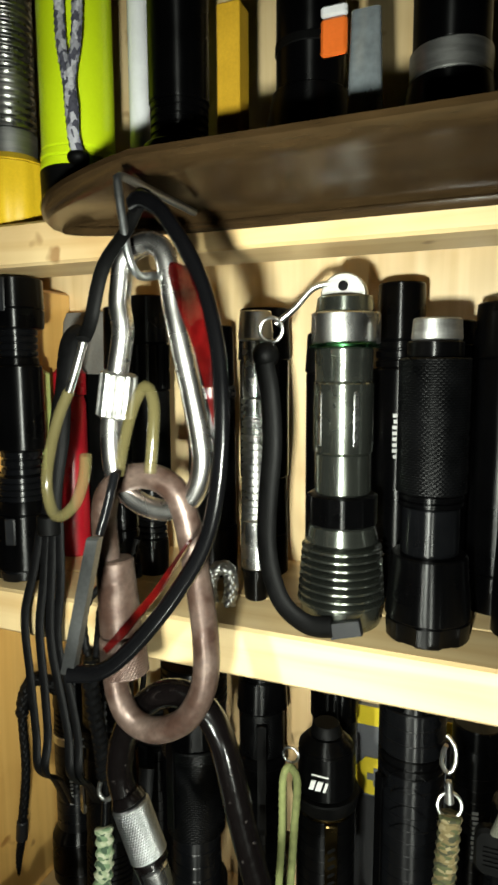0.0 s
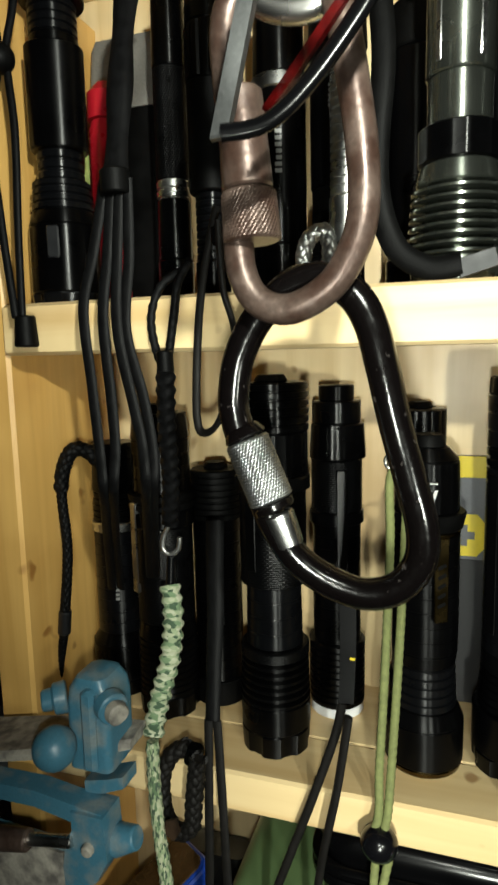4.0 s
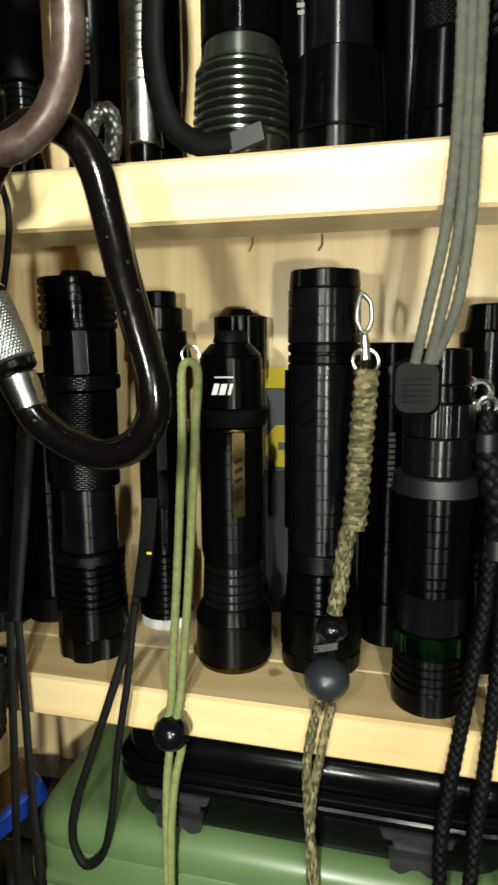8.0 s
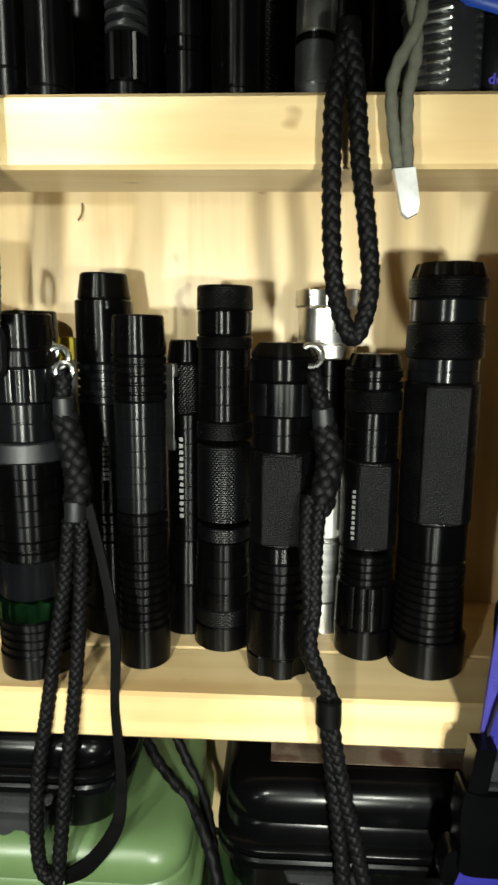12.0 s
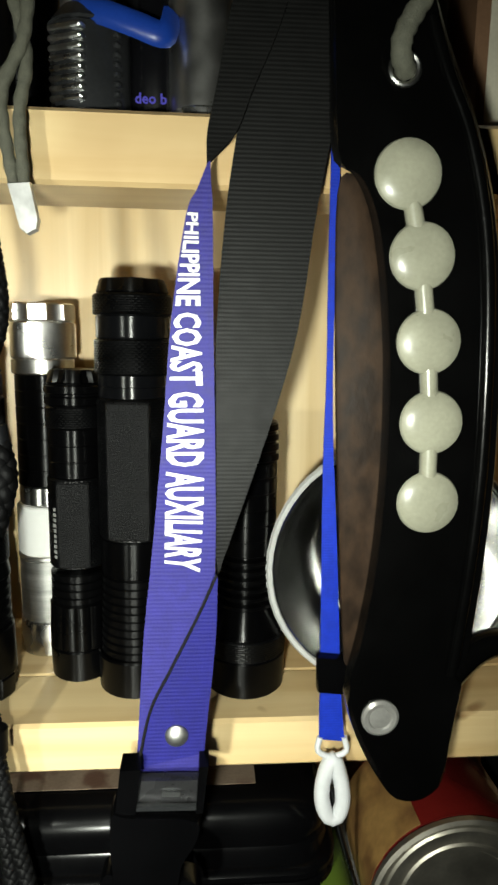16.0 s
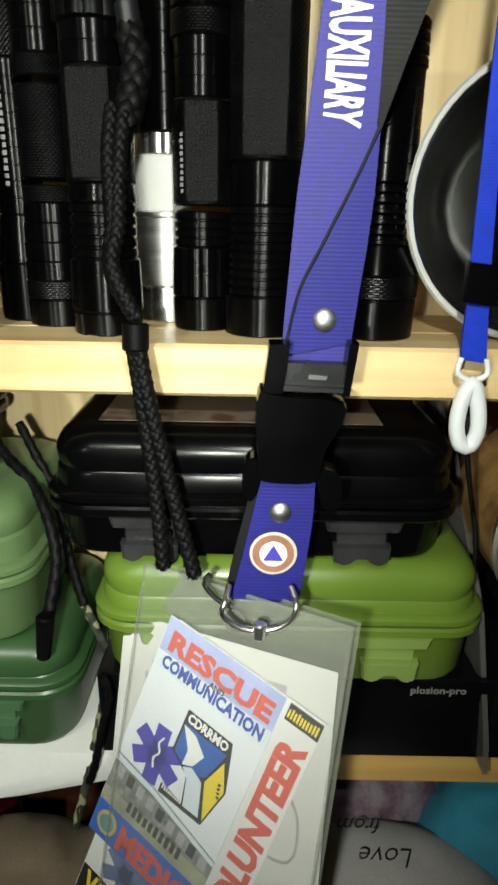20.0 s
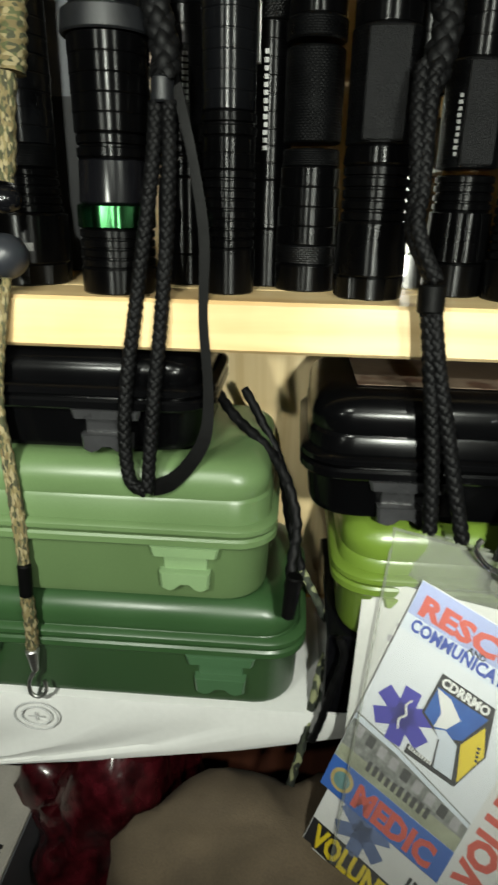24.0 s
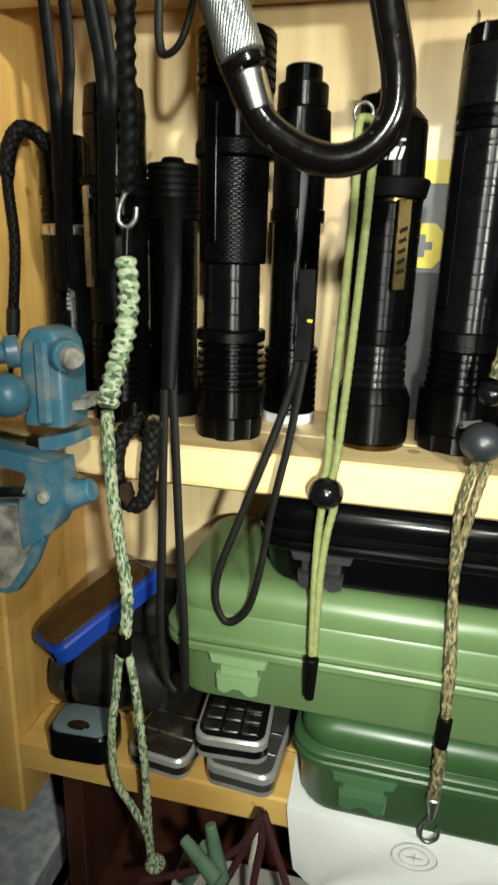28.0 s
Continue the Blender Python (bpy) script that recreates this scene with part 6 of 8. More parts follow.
cord("cord", [(0.1138, 0.2210, 1.0781), (0.1129, 0.2163, 1.0640), (0.1141, 0.2117, 1.0463), (0.1137, 0.2070, 1.0309)] + [(0.1206, 0.2050, 1.0178)], 0.0030, CORD, lan, weave=0.18, pitch=0.005)
cord("cord", [(0.1173, 0.2200, 1.0765), (0.1161, 0.2150, 1.0607), (0.1158, 0.2100, 1.0433), (0.1147, 0.2050, 1.0321)] + [(0.1216, 0.2030, 1.0172)], 0.0030, CORD, lan, weave=0.18, pitch=0.005)
tube("keeper", [(0.1210, 0.2030, 1.0072)][0], [(0.1210, 0.2040, 1.0158)][0], 0.0042, 0.0042, RUBBER, lan)
cord("cord", [(0.1205, 0.2030, 1.0072), (0.1224, 0.2013, 0.9935), (0.1248, 0.1995, 0.9751), (0.1270, 0.1978, 0.9558), (0.1285, 0.1960, 0.9343)], 0.0032, CORD, lan, weave=0.18, pitch=0.005)
cord("cord", [(0.1221, 0.2020, 1.0074), (0.1253, 0.2000, 0.9902), (0.1297, 0.1980, 0.9719), (0.1343, 0.1960, 0.9526), (0.1393, 0.1940, 0.9325)], 0.0032, CORD, lan, weave=0.18, pitch=0.005)

lan = thing("lanyard", "black braided loop hanging down from the middle shelf", "lanyard", "hanging lanyards")
cord("loop", [(0.1197, 0.2060, 1.2112), (0.1179, 0.2059, 1.2014), (0.1166, 0.2058, 1.1915), (0.1167, 0.2058, 1.1738), (0.1175, 0.2057, 1.1540), (0.1196, 0.2056, 1.1398), (0.1239, 0.2055, 1.1304), (0.1271, 0.2055, 1.1350), (0.1286, 0.2054, 1.1460), (0.1269, 0.2053, 1.1615), (0.1242, 0.2052, 1.1794), (0.1231, 0.2052, 1.1910), (0.1219, 0.2051, 1.2010), (0.1200, 0.2050, 1.2107)], 0.0033, CORD, lan, weave=0.18, pitch=0.006)
tube("keeper", [(0.1201, 0.2060, 1.2091)][0], [(0.1199, 0.2060, 1.2139)][0], 0.0034, 0.0034, RUBBER, lan)
lan = thing("lanyard", "grey cord with a crimped steel tip", "lanyard", "hanging lanyards")
cord("cord", [(0.1399, 0.2060, 1.2242), (0.1380, 0.2053, 1.2118), (0.1320, 0.2047, 1.1977), (0.1345, 0.2040, 1.1759)], 0.0017, GREYCORD, lan, weave=0.1)
cord("cord", [(0.1349, 0.2080, 1.2250), (0.1384, 0.2067, 1.2084), (0.1364, 0.2053, 1.1940), (0.1372, 0.2040, 1.1760)], 0.0017, GREYCORD, lan, weave=0.1)
part("steel_tip", flatplate([(0.1331, 0.2055, 1.1758), (0.1390, 0.2055, 1.1763), (0.1408, 0.2055, 1.1668), (0.1403, 0.2055, 1.1641), (0.1377, 0.2055, 1.1628), (0.1359, 0.2055, 1.1643)], 0.003), material("bright_crimped_tin", (0.75, 0.75, 0.74), 0.34, 0.5, 0.08, 200), lan, "crimped bright steel tip")

lan = thing("lanyard", "black cord looped over the stacked green cases", "lanyard", "hanging lanyards")
cord("cord", [(0.0466, 0.2580, 0.9641), (0.0566, 0.2487, 0.9547), (0.0698, 0.2393, 0.9459), (0.0779, 0.2300, 0.9375), (0.0834, 0.2207, 0.9224), (0.0821, 0.2113, 0.9051), (0.0821, 0.2020, 0.8934)], 0.0022, CORD, lan, weave=0.12)
tube("end_plug", [(0.0816, 0.2020, 0.8908)][0], [(0.0835, 0.2030, 0.9088)][0], 0.0026, 0.0034, RUBBER, lan)
cord("cord", [(0.0589, 0.2620, 0.9634), (0.0662, 0.2561, 0.9527), (0.0757, 0.2502, 0.9346), (0.0812, 0.2443, 0.9081), (0.0873, 0.2384, 0.8893)], 0.0020, CORD, lan, weave=0.1)
cord("flecked_cord", [(0.0873, 0.2384, 0.8893), (0.0964, 0.2325, 0.8734), (0.1018, 0.2266, 0.8631), (0.0974, 0.2207, 0.8527), (0.0941, 0.2148, 0.8364), (0.0914, 0.2089, 0.8231), (0.0864, 0.2030, 0.8033)], 0.0018, camo("dark_flecked_cord", ((0.012, 0.016, 0.010), (0.20, 0.21, 0.11), (0.03, 0.036, 0.022), (0.012, 0.014, 0.010)), (1, 1, 0.5), 500), lan, weave=0.1)
cord("cord", [(0.1023, 0.2050, 0.8805), (0.1045, 0.2045, 0.8716), (0.1007, 0.2040, 0.8551), (0.0970, 0.2035, 0.8379), (0.0941, 0.2030, 0.8291)], 0.0017, CORD, lan, weave=0.1)

# the coast guard lanyard with its buckle and the badge
pcg = thing("lanyard", "violet-blue woven neck lanyard with white lettering and buckle", "lanyard", "hanging lanyards")
part("printed_tape", tape(list(zip([(0.1863, 0.1945, 1.1802), (0.1837, 0.1945, 1.1738), (0.1808, 0.1945, 1.1671), (0.1768, 0.1945, 1.1401), (0.1744, 0.1945, 1.1100), (0.1709, 0.1945, 1.0730), (0.1683, 0.1945, 1.0474), (0.1654, 0.1945, 1.0007)], [(0.1871, 0.1945, 1.1809), (0.1873, 0.1945, 1.1762), (0.1878, 0.1945, 1.1687), (0.1882, 0.1945, 1.1404), (0.1888, 0.1945, 1.1101), (0.1892, 0.1945, 1.0779), (0.1883, 0.1945, 1.0470), (0.1858, 0.1945, 1.0032)])), 0.0012), PURPLE, pcg)
part("folded_tape", tape(list(zip([(0.1890, 0.1925, 1.0698), (0.1837, 0.1925, 1.0550), (0.1764, 0.1925, 1.0394), (0.1702, 0.1925, 1.0261), (0.1669, 0.1925, 1.0091)], [(0.1898, 0.1925, 1.0688), (0.1896, 0.1925, 1.0549), (0.1887, 0.1925, 1.0409), (0.1874, 0.1925, 1.0275), (0.1861, 0.1925, 1.0133)])), 0.0012), SHADEDBLUE, pcg)
part("black_tape", tape(list(zip([(0.1863, 0.1965, 1.1805), (0.1863, 0.1984, 1.1889), (0.1886, 0.2002, 1.2005), (0.1911, 0.2021, 1.2147), (0.1951, 0.2040, 1.2340)], [(0.1871, 0.1965, 1.1813), (0.1939, 0.1984, 1.1892), (0.1985, 0.2002, 1.2009), (0.2046, 0.2021, 1.2153), (0.2111, 0.2040, 1.2349)])), 0.0012), BLACKWEB, pcg)
part("black_tape", tape(list(zip([(0.1989, 0.2060, 1.2328), (0.1981, 0.2043, 1.2134), (0.1948, 0.2027, 1.1936), (0.1915, 0.2010, 1.1704), (0.1892, 0.1993, 1.1407), (0.1884, 0.1977, 1.1098), (0.1879, 0.1960, 1.0808)], [(0.2219, 0.2060, 1.2341), (0.2227, 0.2043, 1.2146), (0.2202, 0.2027, 1.1918), (0.2161, 0.2010, 1.1683), (0.2118, 0.1993, 1.1382), (0.2040, 0.1977, 1.1099), (0.1899, 0.1960, 1.0681)])), 0.0012), BLACKWEB, pcg)
edge_a, edge_b = [(0.1814, 0.1936, 1.1680), (0.1790, 0.1936, 1.1516), (0.1771, 0.1936, 1.1313), (0.1760, 0.1936, 1.1101), (0.1754, 0.1936, 1.0896), (0.1751, 0.1936, 1.0708)], [(0.1840, 0.1936, 1.1679), (0.1846, 0.1936, 1.1517), (0.1852, 0.1936, 1.1314), (0.1859, 0.1936, 1.1102), (0.1859, 0.1936, 1.0896), (0.1849, 0.1936, 1.0695)]
tv, tf = lettering("PHILIPPINE COAST GUARD AUXILIARY", 1.0, Matrix(), 5.0, bold=0.03)
height = max(v.y for v in tv)
def on_tape(v):
    i = min(int(v.x), 4)
    f = v.x - i
    a = Vector(edge_a[i]).lerp(Vector(edge_a[i + 1]), f)
    b = Vector(edge_b[i]).lerp(Vector(edge_b[i + 1]), f)
    return a.lerp(b, v.y / height) + Vector((0, -0.0001 - 0.004 * v.z, 0))
part("lettering", ([on_tape(v) for v in tv], tf), LETTER, pcg, "white bold capital lettering")
def stud(at, r, mat, parent, name="rivet"):
    part(name, moved(lathe([(r * 1.02, 0), (r, 0.0006), (r * 0.75, 0.0014), (r * 0.3, 0.0018), (0.0001, 0.0019)], 20), pose(*at, 90, 0, 0)), mat, parent)
cord("fold_edge", [(0.1895, 0.1915, 1.0695), (0.1838, 0.1915, 1.0563), (0.1764, 0.1915, 1.0408), (0.1703, 0.1915, 1.0276), (0.1667, 0.1915, 1.0102)], 0.00045, BLACKWEB, pcg)
stud((0.178, 0.1918, 1.0195), 0.0034, BRUSHED, pcg)
part("buckle_post", flatplate([(0.1620, 0.1925, 1.0136), (0.1681, 0.1925, 1.0137), (0.1664, 0.1925, 0.9990), (0.1604, 0.1925, 0.9989)], 0.0075), PLASTIC, pcg)
part("buckle_post", flatplate([(0.1847, 0.1925, 1.0140), (0.1875, 0.1925, 1.0141), (0.1858, 0.1925, 0.9985), (0.1837, 0.1925, 0.9985)], 0.0075), PLASTIC, pcg)
part("slot_plate", flatplate([(0.1675, 0.1915, 1.0077), (0.1845, 0.1915, 1.0074), (0.1840, 0.1915, 0.9991), (0.1658, 0.1915, 0.9995)], 0.0035), GREYPLASTIC, pcg)
part("slot_bar", flatplate([(0.1738, 0.1878, 1.0045), (0.1793, 0.1878, 1.0042), (0.1790, 0.1878, 1.0029), (0.1737, 0.1878, 1.0031)], 0.0008), SCREW, pcg)
part("slot_lip", flatplate([(0.1660, 0.1870, 1.0013), (0.1845, 0.1870, 1.0006), (0.1844, 0.1870, 0.9995), (0.1659, 0.1870, 0.9999)], 0.0016), SMOOTHGREY, pcg)
part("buckle_body", flatplate(eased([(0.1590, 0.1930, 1.0014), (0.1630, 0.1930, 0.9988), (0.1859, 0.1930, 0.9979), (0.1847, 0.1930, 0.9902), (0.1799, 0.1930, 0.9827), (0.1789, 0.1930, 0.9760), (0.1783, 0.1930, 0.9706), (0.1606, 0.1930, 0.9708), (0.1589, 0.1930, 0.9744), (0.1595, 0.1930, 0.9794), (0.1584, 0.1930, 0.9888)]), 0.0088), PLASTIC, pcg, "black side-release buckle")
part("release_prong", flatplate(eased([(0.1577, 0.1928, 0.9798), (0.1620, 0.1928, 0.9761), (0.1597, 0.1928, 0.9687), (0.1580, 0.1928, 0.9632), (0.1547, 0.1928, 0.9671), (0.1551, 0.1928, 0.9759)]), 0.0070), PLASTIC, pcg)
part("release_prong", flatplate(eased([(0.1790, 0.1928, 0.9764), (0.1848, 0.1928, 0.9743), (0.1861, 0.1928, 0.9683), (0.1850, 0.1928, 0.9614), (0.1799, 0.1928, 0.9616), (0.1779, 0.1928, 0.9707)]), 0.0070), PLASTIC, pcg)
part("backing_tape", tape(list(zip([(0.1590, 0.1915, 0.9712), (0.1553, 0.1915, 0.9553), (0.1521, 0.1915, 0.9407), (0.1496, 0.1915, 0.9272)], [(0.1781, 0.1915, 0.9716), (0.1777, 0.1915, 0.9558), (0.1764, 0.1915, 0.9413), (0.1745, 0.1915, 0.9251)])), 0.0012), BLACKWEB, pcg)
part("lower_tape", tape(list(zip([(0.1614, 0.1895, 0.9728), (0.1580, 0.1895, 0.9564), (0.1551, 0.1895, 0.9420), (0.1519, 0.1895, 0.9273)], [(0.1778, 0.1895, 0.9732), (0.1775, 0.1895, 0.9568), (0.1762, 0.1895, 0.9424), (0.1743, 0.1895, 0.9255)])), 0.0016), SHADEDBLUE, pcg)
stud([(0.1672, 0.1883, 0.9596)][0], 0.0034, BRUSHED, pcg)
emblem_at = Vector([(0.1654, 0.1884, 0.9449)][0])
for nm, r, up, mt in (("emblem_rim", 0.0077, 0.0, CREAM), ("emblem_ring", 0.0068, 0.0002, material("emblem_brown", (0.36, 0.16, 0.10), 0.6)), ("emblem_face", 0.0045, 0.0004, WHITE)):
    part(nm, moved(lathe([(r, 0), (r, 0.0003), (r * 0.98, 0.0004), (0.0001, 0.0004)], 28), Matrix.Translation(emblem_at + Vector((0, -up, 0))) @ pose(0, 0, 0, 90, 0, 0)), mt, pcg)
part("emblem_triangle", moved(plate([(-0.0032, -0.0022), (0.0032, -0.0022), (0, 0.0034)], 0.0004), Matrix.Translation(emblem_at + Vector((0, -0.0008, 0)))), STARBLUE, pcg)
cord("key_ring", [(0.1512, 0.1850, 0.9345), (0.1502, 0.1775, 0.9330), (0.1493, 0.1775, 0.9290), (0.1533, 0.1775, 0.9248), (0.1578, 0.1775, 0.9232), (0.1614, 0.1775, 0.9229), (0.1668, 0.1775, 0.9240), (0.1712, 0.1775, 0.9273), (0.1727, 0.1775, 0.9326), (0.1715, 0.1850, 0.9345)], 0.0010, CHROME, pcg)
tube("swivel", (0.1612, 0.1765, 0.9205), (0.1614, 0.1770, 0.9262), 0.0019, 0.0023, CHROME, pcg)
cord("sleeve_clip", [(0.1447, 0.1900, 0.9355), (0.1428, 0.1900, 0.9318), (0.1472, 0.1900, 0.9259), (0.1523, 0.1900, 0.9231)], 0.0010, STEEL, pcg)

# the badge: sleeve, loose paper and two printed cards, each in the plane that it hangs in
badge = thing("identity_badge", "clear vinyl badge sleeve holding printed volunteer cards", "badge")


def card_frame(o, ex, ey, lift):
    o, ex, ey = Vector(o), Vector(ex), Vector(ey)
    x = (ex - o).normalized()
    y = (ey - o)
    y = (y - x * y.dot(x)).normalized()
    n = x.cross(y)
    if n.y > 0:
        n = -n
    m = Matrix((x, -y, n)).transposed().to_4x4()
    return Matrix.Translation(o + n * lift) @ m, (ex - o).length, (ey - o).dot(y)


def slab(w0, w1, h0, h1, lift=0.0, t=0.00025):
    return box(w0, w1, -h1, -h0, lift, lift + t, 0.00005)


CARD, w, H = card_frame((0.1302, 0.2016, 0.9113), (0.1711, 0.1728, 0.9007), (0.0978, 0.1874, 0.8245), 0.0)
m = CARD @ pose(-0.0175, 0.0125, -0.0034, 0, 0, 15)
part("sleeve_back", moved(slab(0, 0.082, 0, 0.134, -0.0003, 0.0003), m), SLEEVE, badge)
part("sleeve", moved(slab(0, 0.082, 0, 0.134, 0.0058, 0.0003), m), FILM, badge, "clear vinyl sleeve")
part("sleeve_rim", moved(joined(slab(0, 0.082, 0, 0.0012, 0.0061), slab(0, 0.0012, 0.0013, 0.134, 0.0061), slab(0.0808, 0.082, 0.0013, 0.134, 0.0061)), m), SLEEVE, badge)
part("punched_hole", moved(lathe([(0.0042, 0.0062), (0.0042, 0.0064), (0.0034, 0.0064), (0.0034, 0.0062)], 24), m @ pose(0.041, -0.0105, 0)), SLEEVE, badge)
m = CARD @ pose(-0.0205, -0.0115, -0.0022, 0, 0, 18.5)
part("paper", moved(slab(0, 0.087, 0, 0.112, 0, 0.0003), m), material("creased_grey_white_paper", (0.60, 0.60, 0.57), 0.7, 0, 0.05, 40, 0.1, 400), badge, "white printed paper sheet")
FADED = material("faded_print", (0.42, 0.41, 0.42), 0.6)
for k in range(6):
    part("print_line", moved(slab(0.018 - 0.003 * (k % 3), 0.026, 0.009 + 0.0052 * k, 0.0118 + 0.0052 * k, 0.00032, 0.0001), m), FADED, badge)
    part("print_line", moved(slab(0.056, 0.070 - 0.003 * (k % 2), 0.009 + 0.0052 * k, 0.0118 + 0.0052 * k, 0.00032, 0.0001), m), FADED, badge)
part("red_print_line", moved(slab(0.011, 0.018, 0.044, 0.0465, 0.00032, 0.0001), m), PRINTRED, badge)
part("bracket_print", moved(sweep([(0.073, -0.042, 0.0004), (0.078, -0.050, 0.0004), (0.078, -0.062, 0.0004), (0.074, -0.066, 0.0004), (0.069, -0.066, 0.0004)], 0.0005, 6, 0.002), m), FADED, badge)
m = CARD @ pose(0, 0, -0.0009)
part("volunteer_card", moved(slab(0.0035, 0.0655, 0.0, 0.1205, 0, 0.0003), m), material("volunteer_card_white", (0.72, 0.72, 0.71), 0.45, 0, 0.04, 40), badge, "white card with red volunteer lettering")
part("black_tab", moved(slab(0.0525, 0.0653, 0.0010, 0.0072, 0.0003, 0.0001), m), INKDARK, badge)
print_bars("tab_bar", 10, 0.0118, 0.0034, m @ pose(0.0530, -0.0060, 0.0004), PRINTYELLOW, badge, 5)
part("volunteer_lettering", lettering("VOLUNTEER", 0.0134, m @ pose(0.0634, -0.0890, 0.00032, 0, 0, 90), 0.0775, bold=0.05), PRINTRED, badge, "red capitals reading volunteer")
part("black_band", moved(slab(0.0038, 0.0560, 0.1085, 0.1200, 0.0003, 0.0001), m), INKDARK, badge)
part("band_lettering", lettering("VOLUNTEER", 0.0125, m @ pose(0.0065, -0.1185, 0.00042), 0.049, bold=0.04), PRINTYELLOW, badge, "yellow capitals on black")
print_bars("number_bar", 9, 0.018, 0.004, m @ pose(0.0430, -0.1040, 0.0003), INKDARK, badge, 21)
part("faint_star", moved(joined(*[moved(slab(-0.0028, 0.0028, -0.011, 0.011, 0.0003, 0.0001), pose(0.022, -0.0995, 0, 0, 0, 60 * k)) for k in range(3)]), m), material("faint_slate_blue", (0.14, 0.20, 0.40), 0.5), badge)
m = CARD


def put(name, shape, mat, label=""):
    part(name, moved(shape, m), mat, badge, label)


def patch(pts, lift):
    """A flat printed shape from points in millimetres across and down the card."""
    lo = [Vector((x / 1000, -y / 1000, lift)) for x, y in pts]
    return rings([lo, [v + Vector((0, 0, 0.0001)) for v in lo]])


put("rescue_card", slab(0, w, 0, H, 0, 0.0003), material("card_white_sky", (0.76, 0.79, 0.83), 0.4, 0, 0.04, 40), "white and pale blue printed rescue card")
put("card_top_band", slab(0.0002, w - 0.0002, 0.0002, 0.0135, 0.0003, 0.0001), material("card_lilac_sky", (0.42, 0.48, 0.78), 0.4, 0, 0.08, 60), "lilac blue band")
put("card_middle_band", slab(0.0002, w - 0.0002, 0.0136, 0.0200, 0.0003, 0.0001), CARDPALE)
part("rescue_lettering", lettering("RESCUE", 0.0104, m @ pose(0.0036, -0.0116, 0.00042), 0.0452, bold=0.05), PRINTRED, badge, "red capitals reading rescue")
part("and_lettering", lettering("AND", 0.0030, m @ pose(0.0240, -0.0139, 0.00062)), INKDARK, badge)
part("communication_lettering", lettering("COMMUNICATION", 0.0066, m @ pose(0.0034, -0.0186, 0.00042), 0.0452, bold=0.04), CARDNAVY, badge, "navy capitals reading communication")
put("star_of_life", joined(*[moved(slab(-0.0032, 0.0032, -0.0112, 0.0112, 0.0003, 0.0002), pose(0.0155, -0.0490, 0, 0, 0, 60 * k + 4)) for k in range(3)]), STARBLUE, "violet-blue six-armed medical star")
put("star_staff", sweep([(0.0160, -0.0415, 0.0006), (0.0148, -0.0445, 0.0006), (0.0163, -0.0475, 0.0006), (0.0148, -0.0505, 0.0006), (0.0160, -0.0540, 0.0006)], 0.00045, 6, 0.001), WHITE)
put("photo_strip", patch([(0.2, 58.5), (20, 60.5), (51, 66.5), (51, 79.5), (0.2, 79.5)], 0.0003), PRINTGREY, "grey printed photograph of a building")
for k in range(9):
    put("photo_pillar", slab(0.0030 + 0.0053 * k, 0.0062 + 0.0053 * k, 0.0625 + 0.0007 * k, 0.0672 + 0.0007 * k, 0.0004, 0.0001), PRINTDARK if k % 3 == 1 else FADED)
put("photo_roof", patch([(0.3, 59.2), (20, 61.0), (50.9, 67.0), (50.9, 68.6), (20, 63.0), (0.3, 61.6)], 0.0004), CARDPALE)
put("photo_lawn", slab(0.0003, w - 0.0003, 0.0735, 0.0794, 0.0004, 0.0001), material("print_dull_olive", (0.40, 0.42, 0.30), 0.5, 0, 0.15, 120))
put("emblem_block", patch([(20.6, 25.8), (40.4, 25.8), (45.0, 42.8), (41.0, 59.0), (31.6, 58.4), (29.2, 47.4), (20.4, 42.8)], 0.0005), INKDARK, "dark angular emblem")
put("emblem_strip", patch([(21.3, 56.4), (32.0, 57.0), (40.8, 59.2), (21.4, 60.2)], 0.0005), INKDARK)
put("emblem_blue", patch([(21.5, 31.0), (40.2, 30.6), (36.2, 42.8), (30.0, 46.4), (21.4, 42.2)], 0.0007), material("print_bright_blue", (0.02, 0.12, 0.48), 0.45), "bright blue field")
put("emblem_hand", patch([(21.4, 31.4), (27.0, 32.2), (32.9, 36.8), (30.2, 42.6), (26.2, 44.6), (26.4, 38.7)], 0.0009), WHITE)
put("emblem_hand", patch([(30.2, 43.2), (35.6, 45.4), (39.3, 57.2), (32.4, 57.6), (29.8, 47.6), (26.8, 45.2)], 0.0009), CARDPALE)
put("emblem_yellow", patch([(40.5, 33.4), (44.4, 42.7), (41.0, 57.0), (36.5, 44.2)], 0.0009), PRINTYELLOW, "yellow diamond field")
print_bars("emblem_bar", 4, 0.006, 0.0012, m @ pose(0.0412, -0.0410, 0.0010, 0, 0, -75), INKDARK, badge, 14)
part("emblem_lettering", lettering("CDRRMO", 0.0048, m @ pose(0.0217, -0.0299, 0.00062), 0.0178, bold=0.04), WHITE, badge, "white capitals on the emblem")
print_bars("emblem_line", 9, 0.0095, 0.0014, m @ pose(0.0222, -0.0580, 0.00062), WHITE, badge, 15)
print_bars("name_bar", 10, 0.027, 0.0044, m @ pose(0.0125, -0.0765, 0.0005), PRINTDARK, badge, 12)
put("medic_band", slab(0, w, 0.0796, H, 0.0003, 0.0002), material("card_royal_blue", (0.05, 0.14, 0.48), 0.4, 0, 0.05, 60))
part("medic_lettering", lettering("MEDIC", 0.0128, m @ pose(0.0135, -0.0918, 0.00052), 0.0330, bold=0.05), PRINTRED, badge, "red capitals reading medic")
